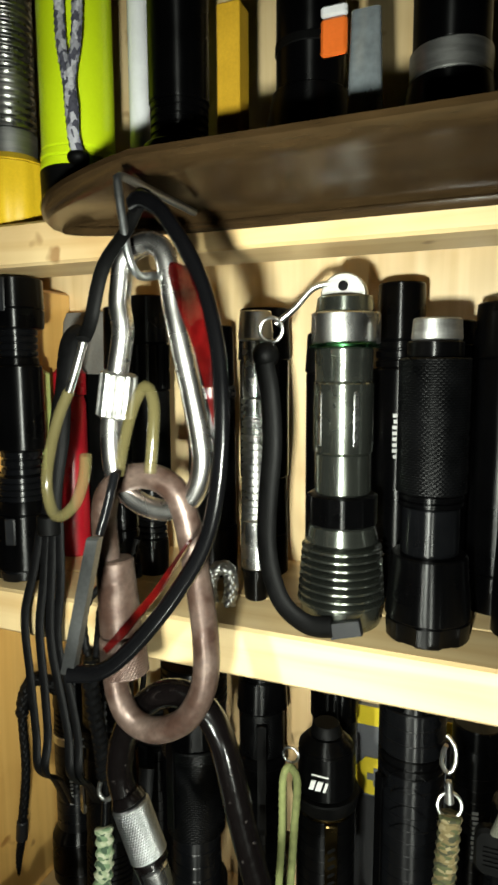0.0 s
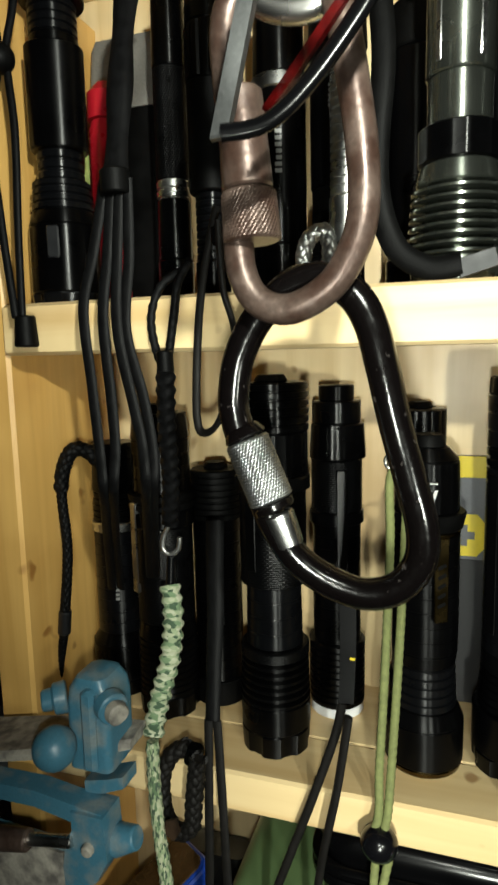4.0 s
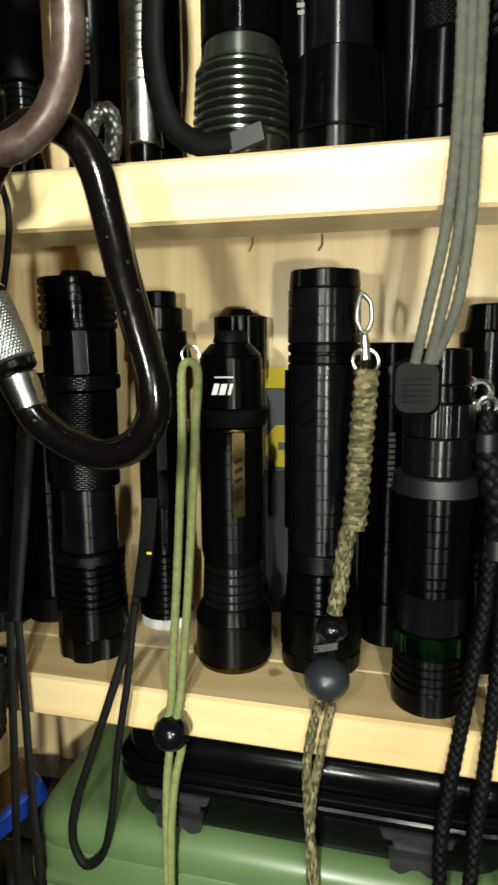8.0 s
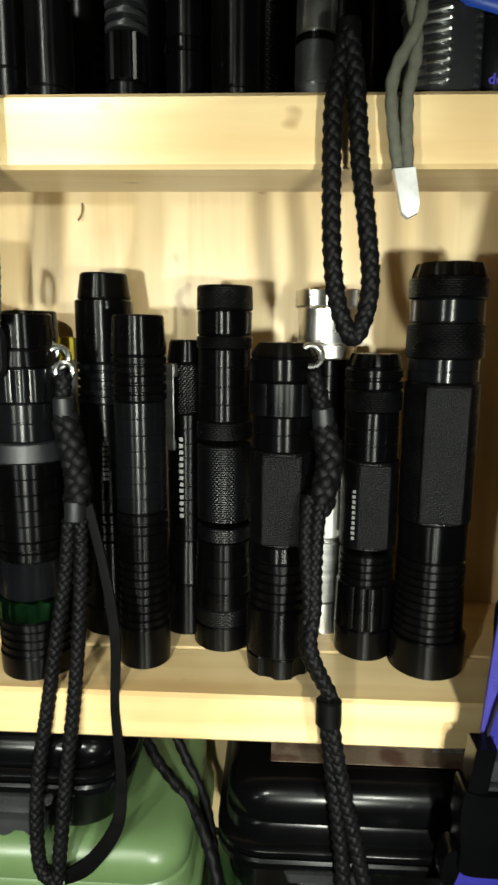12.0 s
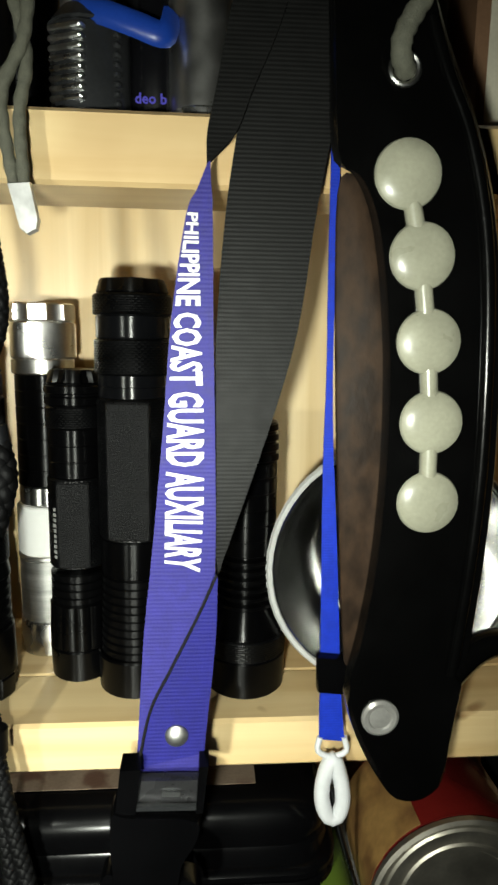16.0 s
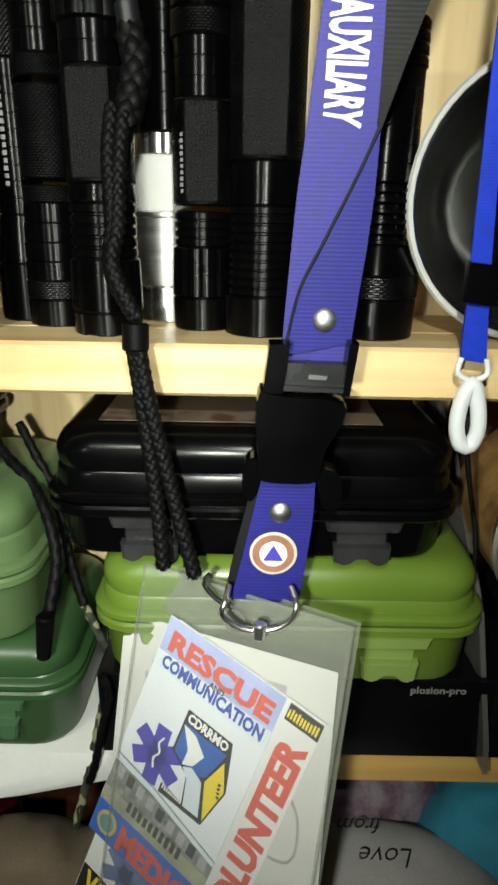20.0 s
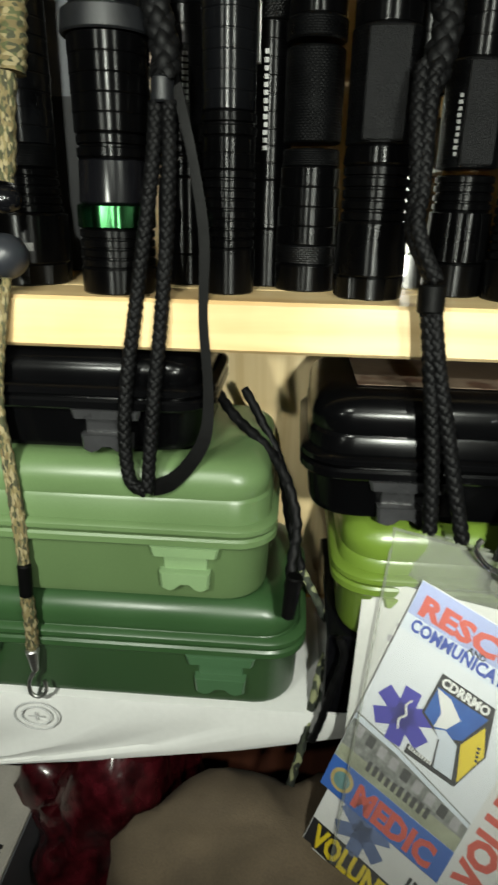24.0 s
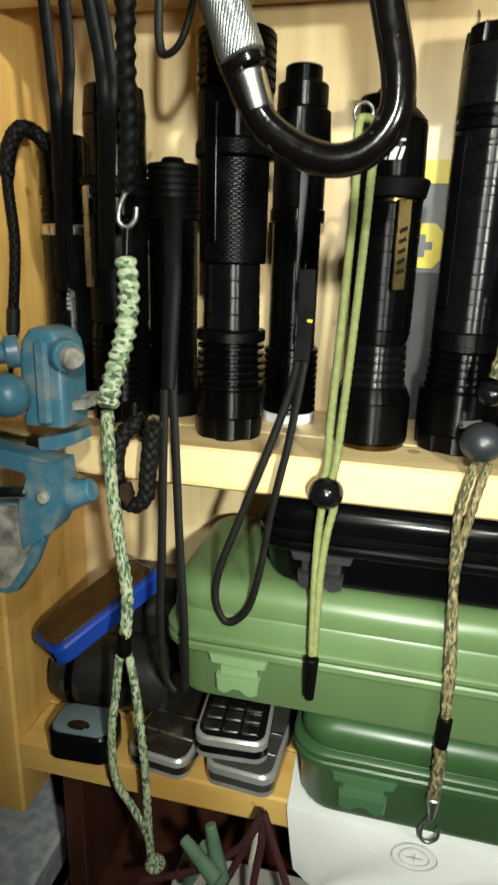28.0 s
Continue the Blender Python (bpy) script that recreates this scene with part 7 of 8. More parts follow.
put("round_seal", moved(lathe([(0.0048, 0.0004), (0.0048, 0.0006), (0.0001, 0.0006)], 24), pose(0.0070, -0.0866, 0)), material("seal_gold", (0.55, 0.42, 0.16), 0.5))
put("seal_face", moved(lathe([(0.0034, 0.0006), (0.0034, 0.0008), (0.0001, 0.0008)], 24), pose(0.0070, -0.0866, 0)), material("seal_green", (0.16, 0.30, 0.30), 0.5))

# thin ribbon with a plastic hook
rib = thing("ribbon", "thin bright blue satin ribbon with a white plastic hook", "ribbon")
part("satin_ribbon", tape(list(zip([(0.2272, 0.2095, 1.2364), (0.2238, 0.2095, 1.2171), (0.2214, 0.2095, 1.2065), (0.2216, 0.2095, 1.1840), (0.2219, 0.2095, 1.1549), (0.2225, 0.2095, 1.1258), (0.2224, 0.2095, 1.1020), (0.2227, 0.2095, 1.0807), (0.2238, 0.2095, 1.0334)], [(0.2285, 0.2095, 1.2364), (0.2263, 0.2095, 1.2172), (0.2226, 0.2095, 1.2065), (0.2242, 0.2095, 1.1841), (0.2241, 0.2095, 1.1550), (0.2244, 0.2095, 1.1258), (0.2255, 0.2095, 1.1020), (0.2271, 0.2095, 1.0807), (0.2303, 0.2095, 1.0333)])), 0.0008), SATIN, rib)
part("slider", flatplate([(0.2224, 0.2095, 1.0358), (0.2320, 0.2095, 1.0348), (0.2321, 0.2095, 1.0223), (0.2227, 0.2095, 1.0235)], 0.004), PLASTIC, rib)
part("satin_end", tape(list(zip([(0.2240, 0.2085, 1.0240), (0.2240, 0.2085, 1.0140), (0.2243, 0.2085, 1.0054)], [(0.2307, 0.2085, 1.0239), (0.2317, 0.2085, 1.0138), (0.2327, 0.2085, 1.0043)])), 0.0014), SATIN, rib)
cord("hook_eye", [(0.2245, 0.2080, 1.0061), (0.2239, 0.2080, 1.0010), (0.2286, 0.2080, 0.9987), (0.2335, 0.2080, 1.0007), (0.2325, 0.2080, 1.0059)], 0.0010, WHITEPLASTIC, rib)
cord("hook_ring", [(0.2290, 0.2080, 0.9977), (0.2264, 0.2080, 0.9915), (0.2259, 0.2080, 0.9830), (0.2281, 0.2080, 0.9765), (0.2314, 0.2080, 0.9763), (0.2331, 0.2080, 0.9827), (0.2315, 0.2080, 0.9924)], 0.0027, WHITEPLASTIC, rib, closed=True)
cord("wire", [(0.2293, 0.2090, 0.9864), (0.2324, 0.2117, 0.9710), (0.2368, 0.2145, 0.9549), (0.2417, 0.2172, 0.9381), (0.2449, 0.2200, 0.9205)], 0.0010, GREY, rib)

# sheath with pearl studs
sheath = thing("sheath", "glossy black curved leather sheath with milky round studs", "sheath")
part("brown_lining", flatplate(eased([(0.2180, 0.1835, 1.1767), (0.2236, 0.1835, 1.1756), (0.2287, 0.1835, 1.1634), (0.2316, 0.1835, 1.1473), (0.2332, 0.1835, 1.1291), (0.2337, 0.1835, 1.1026), (0.2327, 0.1835, 1.0761), (0.2293, 0.1835, 1.0548), (0.2254, 0.1835, 1.0422), (0.2235, 0.1835, 1.0648), (0.2203, 0.1835, 1.1115), (0.2186, 0.1835, 1.1470)]), 0.0015), BROWNLEATHER, sheath, "mottled brown leather lining")
part("leather_body", flatplate(eased([(0.2137, 0.1815, 1.2240), (0.2148, 0.1815, 1.2034), (0.2158, 0.1815, 1.1777), (0.2219, 0.1815, 1.1764), (0.2266, 0.1815, 1.1668), (0.2297, 0.1815, 1.1497), (0.2317, 0.1815, 1.1291), (0.2322, 0.1815, 1.1029), (0.2309, 0.1815, 1.0767), (0.2276, 0.1815, 1.0541), (0.2242, 0.1815, 1.0407), (0.2271, 0.1815, 1.0295), (0.2322, 0.1815, 1.0188), (0.2394, 0.1815, 1.0077), (0.2470, 0.1815, 1.0068), (0.2534, 0.1815, 1.0114), (0.2548, 0.1815, 1.0261), (0.2572, 0.1815, 1.0434), (0.2601, 0.1815, 1.0733), (0.2612, 0.1815, 1.1000), (0.2607, 0.1815, 1.1267), (0.2589, 0.1815, 1.1505), (0.2554, 0.1815, 1.1703), (0.2497, 0.1815, 1.1880), (0.2432, 0.1815, 1.2011), (0.2387, 0.1815, 1.2116), (0.2351, 0.1815, 1.2252)]), 0.006), LEATHER, sheath)
cord("piping", [(0.2369, 0.1755, 1.2084), (0.2413, 0.1755, 1.1972), (0.2474, 0.1755, 1.1845), (0.2523, 0.1755, 1.1674), (0.2550, 0.1755, 1.1495), (0.2564, 0.1755, 1.1267), (0.2568, 0.1755, 1.1010), (0.2556, 0.1755, 1.0754), (0.2529, 0.1755, 1.0467)], 0.0018, LEATHER, sheath)
dots = [(0.2332, 0.1752, 1.1744), (0.2377, 0.1752, 1.1559), (0.2406, 0.1752, 1.1358), (0.2425, 0.1752, 1.1158), (0.2429, 0.1752, 1.0952)]
for d in dots:
    part("stud", moved(lathe([(0.0078, 0), (0.0081, 0.0007), (0.0078, 0.0014), (0.0066, 0.0022), (0.0046, 0.0028), (0.0023, 0.0031), (0.0001, 0.0032)], 32), Matrix.Translation(d) @ pose(0, 0, 0, 90, 0, 0)), PEARL, sheath, "milky round stud")
for a, b in zip(dots, dots[1:]):
    a, b = Vector(a), Vector(b)
    tube("stud_link", a.lerp(b, 0.3), a.lerp(b, 0.7), 0.0022, 0.0022, PEARL, sheath)
part("eyelet", moved(lathe([(0.0052, 0), (0.0052, 0.0006), (0.0044, 0.0012), (0.0034, 0.0010), (0.0030, 0.0006), (0.0014, 0.0009), (0.0001, 0.0010)], 24), Matrix.Translation([(0.2339, 0.1755, 1.0345)][0]) @ pose(0, 0, 0, 90, 0, 0)), SILVERPAINT, sheath)
cord("buckle_tab", [(0.2534, 0.1775, 1.0456), (0.2590, 0.1800, 1.0492), (0.2651, 0.1825, 1.0513), (0.2710, 0.1850, 1.0509)], 0.0042, LEATHER, sheath)
cord("pull_cord", [(0.2376, 0.1700, 1.2159), (0.2346, 0.1712, 1.2119), (0.2319, 0.1718, 1.2076), (0.2297, 0.1722, 1.2031), (0.2295, 0.1728, 1.1996), (0.2312, 0.1748, 1.1972), (0.2330, 0.1800, 1.1975)], 0.0024, GREYCORD, sheath, weave=0.08, pitch=0.003)
ring("cord_eyelet", (0.2312, 0.1752, 1.1972), 0.0034, 0.0007, STEEL, sheath)

# ---- other things on the shelves ----
cup = thing("steel_cup", "bright steel cup standing on its side on the shelf", "cup")
prof = [(0.0465, -0.0008), (0.0470, 0.0004), (0.0462, 0.0016), (0.0444, 0.0014), (0.0420, -0.008), (0.034, -0.024), (0.022, -0.033), (0.0001, -0.036), (0.0001, -0.0375), (0.023, -0.0345), (0.0355, -0.025), (0.0438, -0.008), (0.0452, -0.001)]
part("bowl", moved(rings([[(r * math.cos(math.tau * j / 48), r * math.sin(math.tau * j / 48), z) for j in range(48)] for r, z in prof], closed=True), pose(0.2555, 0.236, 1.0545, 90, 0, 0)), material("polished_cup_steel", (0.86, 0.86, 0.84), 0.15, 1.0, 0.06, 30, 0.02, 400), cup)
part("rim", moved(rings([[(r * math.cos(math.tau * j / 48), r * math.sin(math.tau * j / 48), z) for j in range(48)] for r, z in ((0.0449, 0.0012), (0.0454, 0.0024), (0.0469, 0.0026), (0.0476, 0.0014), (0.0473, 0.0001))], closed=True), pose(0.2555, 0.236, 1.0545, 90, 0, 0)), material("satin_rim_steel", (0.85, 0.85, 0.83), 0.4, 0.5, 0.06, 60), cup)
can = thing("food_can", "red and tan printed food can lying on its side", "can")
CAN = pose(0.2765, 0.252, 0.9420, 90, 0, 0)
part("wall", moved(lathe([(0.0318, 0.0), (0.0322, 0.001), (0.0322, 0.0432), (0.0310, 0.0436)], 48), CAN), TIN, can)
tan = []
for k in range(25):
    a = radians(118 + 118 * k / 24)
    tan.append([(r * math.cos(a), r * math.sin(a), z) for r, z in ((0.03225, 0.0015), (0.03245, 0.0015), (0.03245, 0.0428), (0.03225, 0.0428))])
part("tan_panel", moved(rings(tan), CAN), material("tan_printed_paper", (0.30, 0.17, 0.055), 0.4, 0, 0.2, 70, 0.05, 300, second=(0.16, 0.08, 0.03), mix=(0.38, 0.6)), can, "tan printed panel")
part("lid", moved(lathe([(0.0322, 0.0442), (0.0332, 0.0450), (0.0332, 0.0470), (0.0318, 0.0476), (0.0308, 0.0470), (0.0302, 0.0450), (0.0282, 0.0448), (0.0275, 0.0456), (0.0259, 0.0456), (0.0252, 0.0446), (0.0222, 0.0446), (0.0215, 0.0454), (0.0201, 0.0454), (0.0193, 0.0444), (0.0001, 0.0442)], 48), CAN), material("tinned_lid", (0.66, 0.62, 0.53), 0.42, 1.0, 0.1, 60, 0.05, 700), can, "ringed steel lid")
bundle = thing("cable_bundle", "bundle of black cables under a food can", "cables")
for k in range(7):
    cord("cable", [(0.262 + 0.009 * k, 0.214 + 0.002 * (k % 3), SHELF_C + 0.0045), (0.2600 + 0.010 * k, 0.212, SHELF_C + 0.030), (0.268 + 0.008 * k, 0.222 + 0.003 * (k % 2), 0.9005 - 0.0035 * (k % 3)), (0.275 + 0.006 * k, 0.252, 0.9030), (0.264 + 0.009 * k, 0.268, 0.880)], 0.0042, CORD, bundle)
for k in range(3):
    cord("cable_loop", [(0.246, 0.262 + 0.006 * k, 0.945), (0.250, 0.264 + 0.006 * k, 0.974 + 0.003 * k), (0.270, 0.266 + 0.006 * k, 0.985), (0.300, 0.266 + 0.006 * k, 0.980), (0.318, 0.264 + 0.006 * k, 0.940), (0.300, 0.262 + 0.006 * k, 0.905)], 0.0022, CORD, bundle)
part("white_plug", moved(box(-0.0025, 0.0025, -0.002, 0.002, -0.007, 0.007, 0.0008), pose(0.262, 0.2085, 0.890, 10, 20, 0)), WHITEPLASTIC, bundle)
sheetp = thing("acrylic_sheet", "smoky clear plastic sheet leaning beside the cases", "plastic sheet")
sheet_edge = [Vector(v) for v in ((0.2375, 0.294, 0.986), (0.2415, 0.252, 0.956), (0.2500, 0.222, 0.900), (0.2535, 0.206, 0.850), (0.2545, 0.204, 0.8355), (0.2530, 0.294, 0.8355))]
part("sheet", rings([sheet_edge, [v + Vector((0.0022, 0, 0)) for v in sheet_edge]]), SMOKE, sheetp)
pack = thing("flashlight_carton", "slate grey and yellow product carton against the back board", "carton")
part("box", box(-0.076, 0.012, 0.2965, 0.2995, B + 0.0005, 1.128, 0.0003), SLATE, pack)
part("yellow_band", box(-0.076, 0.012, 0.2955, 0.2962, 1.118, 1.128, 0.0001), PRINTYELLOW, pack)
part("dark_panel", box(-0.076, 0.012, 0.2955, 0.2962, B + 0.0006, 1.079, 0.0001), INKDARK, pack)
part("hexagon_mark", moved(plate([(-0.011, -0.004), (-0.006, -0.010), (0.006, -0.010), (0.011, -0.004), (0.011, 0.004), (0.006, 0.010), (-0.006, 0.010), (-0.011, 0.004)], 0.0004), Matrix.Translation((-0.049, 0.2951, 1.091))), PRINTYELLOW, pack)
part("cross_mark", moved(joined(plate([(-0.005, -0.0018), (0.005, -0.0018), (0.005, 0.0018), (-0.005, 0.0018)], 0.0003), plate([(-0.0018, -0.005), (0.0018, -0.005), (0.0018, 0.005), (-0.0018, 0.005)], 0.00035)), Matrix.Translation((-0.049, 0.2945, 1.091))), SLATE, pack)

tin = thing("printed_tin", "pale green printed tin behind a black flashlight", "tin")
part("body", box(-0.2300, -0.2140, 0.2485, 0.2600, A + 0.0005, A + 0.100, 0.002), material("pale_green_print", (0.34, 0.40, 0.13), 0.4, 0, 0.1, 60, second=(0.07, 0.11, 0.04), mix=(0.34, 0.4)), tin)
part("blue_band", box(-0.2295, -0.2145, 0.2480, 0.2483, A + 0.056, A + 0.065, 0.00005), BLUEPLASTIC, tin)
lighter = thing("red_tube", "glossy red plastic tube behind the flashlights", "tube")
part("tube_body", moved(lathe([(0.0075, 0), (0.0082, 0.001), (0.0082, 0.082), (0.0070, 0.086)], 24), pose(-0.2110, 0.2700, A)), RED, lighter)
part("cap", moved(lathe([(0.0085, 0.0865), (0.0085, 0.098), (0.004, 0.103)], 24), pose(-0.2110, 0.2700, A)), RED, lighter)
pouch = thing("grey_pouch", "small dull grey cloth pouch at the back", "pouch")
part("dark_sleeve", moved(rings([rounded(0.017, 0.005, 0.004, 0), rounded(0.018, 0.006, 0.005, 0.02), rounded(0.018, 0.006, 0.005, 0.097)]), pose(-0.2090, 0.2905, A)), RUBBER, pouch)
part("bag", moved(rings([rounded(0.019, 0.0065, 0.005, 0.0972), rounded(0.020, 0.0065, 0.005, 0.11), rounded(0.019, 0.005, 0.004, 0.126), rounded(0.017, 0.003, 0.002, 0.131)]), pose(-0.2090, 0.2905, A)), material("dull_grey_pouch_cloth", (0.20, 0.19, 0.17), 0.9, 0, 0.12, 40, 0.4, 900), pouch)

cordset = thing("lanyard", "black strap looped round the olive-silver flashlight", "lanyard", "hanging lanyards")
ring("split_ring", [(-0.0816, 0.2260, 1.3135)][0], 0.0046, 0.0008, STEEL, cordset)
cord("snap", [(-0.0804, 0.2280, 1.3157), (-0.0731, 0.2293, 1.3218), (-0.0665, 0.2307, 1.3289), (-0.0608, 0.2320, 1.3304)], 0.0013, STEEL, cordset)
ball("bead", [(-0.0830, 0.2240, 1.3039)][0], 0.0052, RUBBER, cordset)
cord("strap", [(-0.0830, 0.2220, 1.3011), (-0.0803, 0.2211, 1.2890), (-0.0790, 0.2201, 1.2698), (-0.0805, 0.2192, 1.2481), (-0.0806, 0.2182, 1.2319), (-0.0780, 0.2173, 1.2187), (-0.0728, 0.2164, 1.2084), (-0.0630, 0.2154, 1.2027), (-0.0533, 0.2145, 1.2035)], 0.0040, RUBBER, cordset, flat=0.45)
part("strap_tab", flatplate([(-0.0548, 0.2165, 1.2048), (-0.0434, 0.2165, 1.2078), (-0.0421, 0.2165, 1.2022), (-0.0536, 0.2165, 1.1988)], 0.003), GREYRUB, cordset)
cord("coil", [(-0.1063, 0.2220, 1.2032), (-0.1068, 0.2220, 1.2106), (-0.1042, 0.2220, 1.2170), (-0.0989, 0.2220, 1.2181), (-0.0973, 0.2220, 1.2108), (-0.0987, 0.2220, 1.2034)], 0.0036, BRUSHED, thing("coiled_wire", "coil of silver and green wire on the shelf", "wire"), weave=0.2)

FINLIGHT = torch("grey flashlight with bright cooling fins down one side", (0.1505, 0.2325, A), [
    ("bezel", "c", 0, 3, 12, 12.4, SMOOTHGREY), ("head", "h", 3, 27, 12.6, 12.4, SMOOTHGREY), ("shoulder", "c", 27, 33, 12.2, 8.6, SMOOTHGREY), ("neck", "c", 33, 50, 8.2, 8.2, BRUSHED), ("body_tube", "c", 50, 96, 8, 8, BLACK), ("tail_cap", "c", 96, 108, 8.4, 8, BLACK)], ROW1)
for k in range(8):
    part("fin", moved(box(-0.0008, 0.0008, -0.0056, 0.0056, -0.0030, 0.0006, 0.0004), on_tube(0.0124, 0.0055 + 0.0027 * k, -114)), STEEL, FINLIGHT)
    part("fin", moved(box(-0.0008, 0.0008, -0.0012, 0.0012, -0.0016, 0.0006, 0.0004), on_tube(0.0122, 0.0055 + 0.0027 * k, -38)), SMOOTHGREY, FINLIGHT)
bottle = thing("spray_bottle", "black spray bottle with small blue lettering", "bottle")
part("body", moved(lathe([(0.0085, 0), (0.0095, 0.002), (0.0095, 0.085), (0.006, 0.1)], 32), pose(0.1705, 0.238, A)), GLOSSBLACK, bottle)
part("lettering", lettering("deo b", 0.0042, pose(0.1645, 0.2282, A + 0.0072, 90, 0, 0)), STARBLUE, bottle, "blue lettering")
round_tin = thing("steel_tumbler", "bright steel tumbler standing behind a blue strap", "tumbler")
part("body", moved(lathe([(0.0095, 0), (0.0108, 0.001), (0.0112, 0.05), (0.0118, 0.075), (0.0110, 0.076), (0.0104, 0.07), (0.0098, 0.004), (0.0001, 0.003)], 40), pose(0.1855, 0.2320, A)), CHROME, round_tin)
part("rim", moved(lathe([(0.0119, 0.0762), (0.0124, 0.0766), (0.0124, 0.0778), (0.0112, 0.0782), (0.0108, 0.0764)], 40), pose(0.1855, 0.2320, A)), STEEL, round_tin)
part("foot_ring", moved(lathe([(0.0109, 0.0012), (0.0114, 0.0018), (0.0115, 0.0044), (0.0110, 0.0050)], 40), pose(0.1855, 0.2320, A)), STEEL, round_tin)
cord("clip", [(0.148, 0.2265, 1.231), (0.156, 0.222, 1.2275), (0.166, 0.2195, 1.2235), (0.174, 0.2200, 1.2215), (0.176, 0.2240, 1.228)], 0.0036, BLUEPLASTIC, thing("blue_strap", "bright blue plastic strap in front of a bottle", "strap"), flat=0.5)
side_box = thing("small_carton", "brown printed carton on the middle shelf", "carton")
part("box", box(0.272, 0.330, 0.235, 0.290, A + 0.0005, A + 0.075, 0.001), material("brown_card", (0.20, 0.11, 0.06), 0.5, 0, 0.1, 60), side_box)
part("panel", box(0.276, 0.326, 0.2342, 0.2346, A + 0.006, A + 0.07, 0.0001), CREAM, side_box)
box2 = thing("battery_pack", "black and white packet beside a brown carton", "packet")
part("packet", box(0.244, 0.268, 0.250, 0.285, A + 0.0005, A + 0.06, 0.001), INKDARK, box2)
part("white_panel", box(0.247, 0.265, 0.2492, 0.2496, A + 0.008, A + 0.03, 0.0001), WHITE, box2)

# upper shelf
Z = SHELF_Z
torch("steel ribbed flashlight with a bulging yellow head", (-0.2140, 0.238, Z), [("yellow_bezel", "c", 0, 2, 15.5, 16, YELLOW), ("yellow_head", "w", 2, 31, 16.8, 16.8, YELLOW), ("yellow_rim", "c", 31, 35, 16, 13, YELLOW), ("neck", "c", 34, 46, 12, 12, BRUSHED), ("body_tube", "d", 46, 110, 12, 12, STEEL)], ROW0)
torch("fluorescent yellow flashlight with a black rubber foot", (-0.1775, 0.240, Z), [("rubber_foot", "c", 0, 25, 16.5, 17.0, RUBBER), ("rim", "g", 25, 33, 16.8, 16.4, LIME), ("body_tube", "c", 33, 120, 16, 16, LIME)], ROW0)
FLECK = camo("grey_flecked_cord", ((0.25, 0.25, 0.28), (0.05, 0.05, 0.07), (0.40, 0.40, 0.43)), (1, 1, 0.6), 500)
lan = thing("lanyard", "grey flecked paracord on a yellow flashlight", "lanyard", "hanging lanyards")
cord("cord", [(-0.1655, 0.2225, 1.386), (-0.1650, 0.2195, 1.392), (-0.1655, 0.2190, 1.402), (-0.1660, 0.2185, 1.414), (-0.1685, 0.2185, 1.430), (-0.1690, 0.2190, 1.450)], 0.0027, FLECK, lan, weave=0.18, pitch=0.008)
cord("cord", [(-0.1640, 0.2225, 1.386), (-0.1640, 0.2190, 1.393), (-0.1632, 0.2180, 1.403), (-0.1640, 0.2180, 1.414), (-0.1610, 0.2185, 1.430), (-0.1600, 0.2190, 1.450)], 0.0027, FLECK, lan, weave=0.18, pitch=0.008)
ball("knot", (-0.1650, 0.2225, 1.3855), 0.0046, RUBBER, lan, 0.7)
torch("black flashlight with a grey ringed body", (-0.1270, 0.240, Z), [("bezel", "c", 0, 12, 14, 15, BLACK), ("head", "c", 12, 30, 15, 15, GREY), ("neck", "g", 30, 46, 12, 12, BLACK), ("body_tube", "c", 46, 110, 12.5, 12.5, BLACK)], ROW0)
torch("large black flashlight with a broad cone head", (-0.0725, 0.246, Z), [("bezel", "c", 0, 10, 22, 22, BLACK), ("head", "c", 10, 44, 22, 15, BLACK), ("body_tube", "c", 44, 110, 13.5, 13.5, BLACK), ("switch_pad", "c", 58, 62, 13.9, 13.9, RUBBER)], ROW0)
tag = thing("orange_tag", "small orange plastic tag on a black flashlight", "tag")
part("orange_plate", box(-0.0845 + 0.0205, -0.0545, 0.2285, 0.2315, Z + 0.049, Z + 0.062, 0.001), ORANGE, tag)
part("white_edge", box(-0.0640, -0.0545, 0.2283, 0.2317, Z + 0.0622, Z + 0.0660, 0.0008), WHITEPLASTIC, tag)
torch("large black flashlight with a steel band", (-0.0205, 0.246, Z), [("bezel", "c", 0, 10, 21, 21, BLACK), ("head", "c", 10, 40, 21, 15, BLACK), ("band", "c", 40, 50, 14.5, 14.5, BRUSHED), ("body_tube", "c", 50, 110, 13.5, 13.5, BLACK)], ROW0)
white_can = thing("white_tube", "pale grey plastic tube on the upper shelf", "tube")
part("tube_body", moved(lathe([(0.0040, 0), (0.0046, 0.001), (0.0046, 0.10), (0.003, 0.102)], 24), pose(-0.1530, 0.252, Z)), WHITEPLASTIC, white_can)
amber = thing("amber_packet", "amber yellow card packet between black flashlights", "packet")
part("packet", box(-0.1045, -0.0950, 0.2280, 0.238, Z + 0.0005, Z + 0.075, 0.0006), AMBER, amber)
clip = thing("plastic_bag", "crumpled clear plastic bag corner between flashlights", "bag")
part("bag", moved(rings([rounded(0.003, 0.002, 0.001, 0), rounded(0.006, 0.003, 0.002, 0.012), rounded(0.0060, 0.003, 0.002, 0.03), rounded(0.005, 0.002, 0.0015, 0.06)], True), pose(-0.0470, 0.226, Z)), material("pale_plastic_bag", (0.22, 0.25, 0.27), 0.15, 0, 0.12, 150, 0.5, 300, alpha=0.7), clip)
mask = thing("cream_ornament", "cream ornament with black painted marks", "ornament")
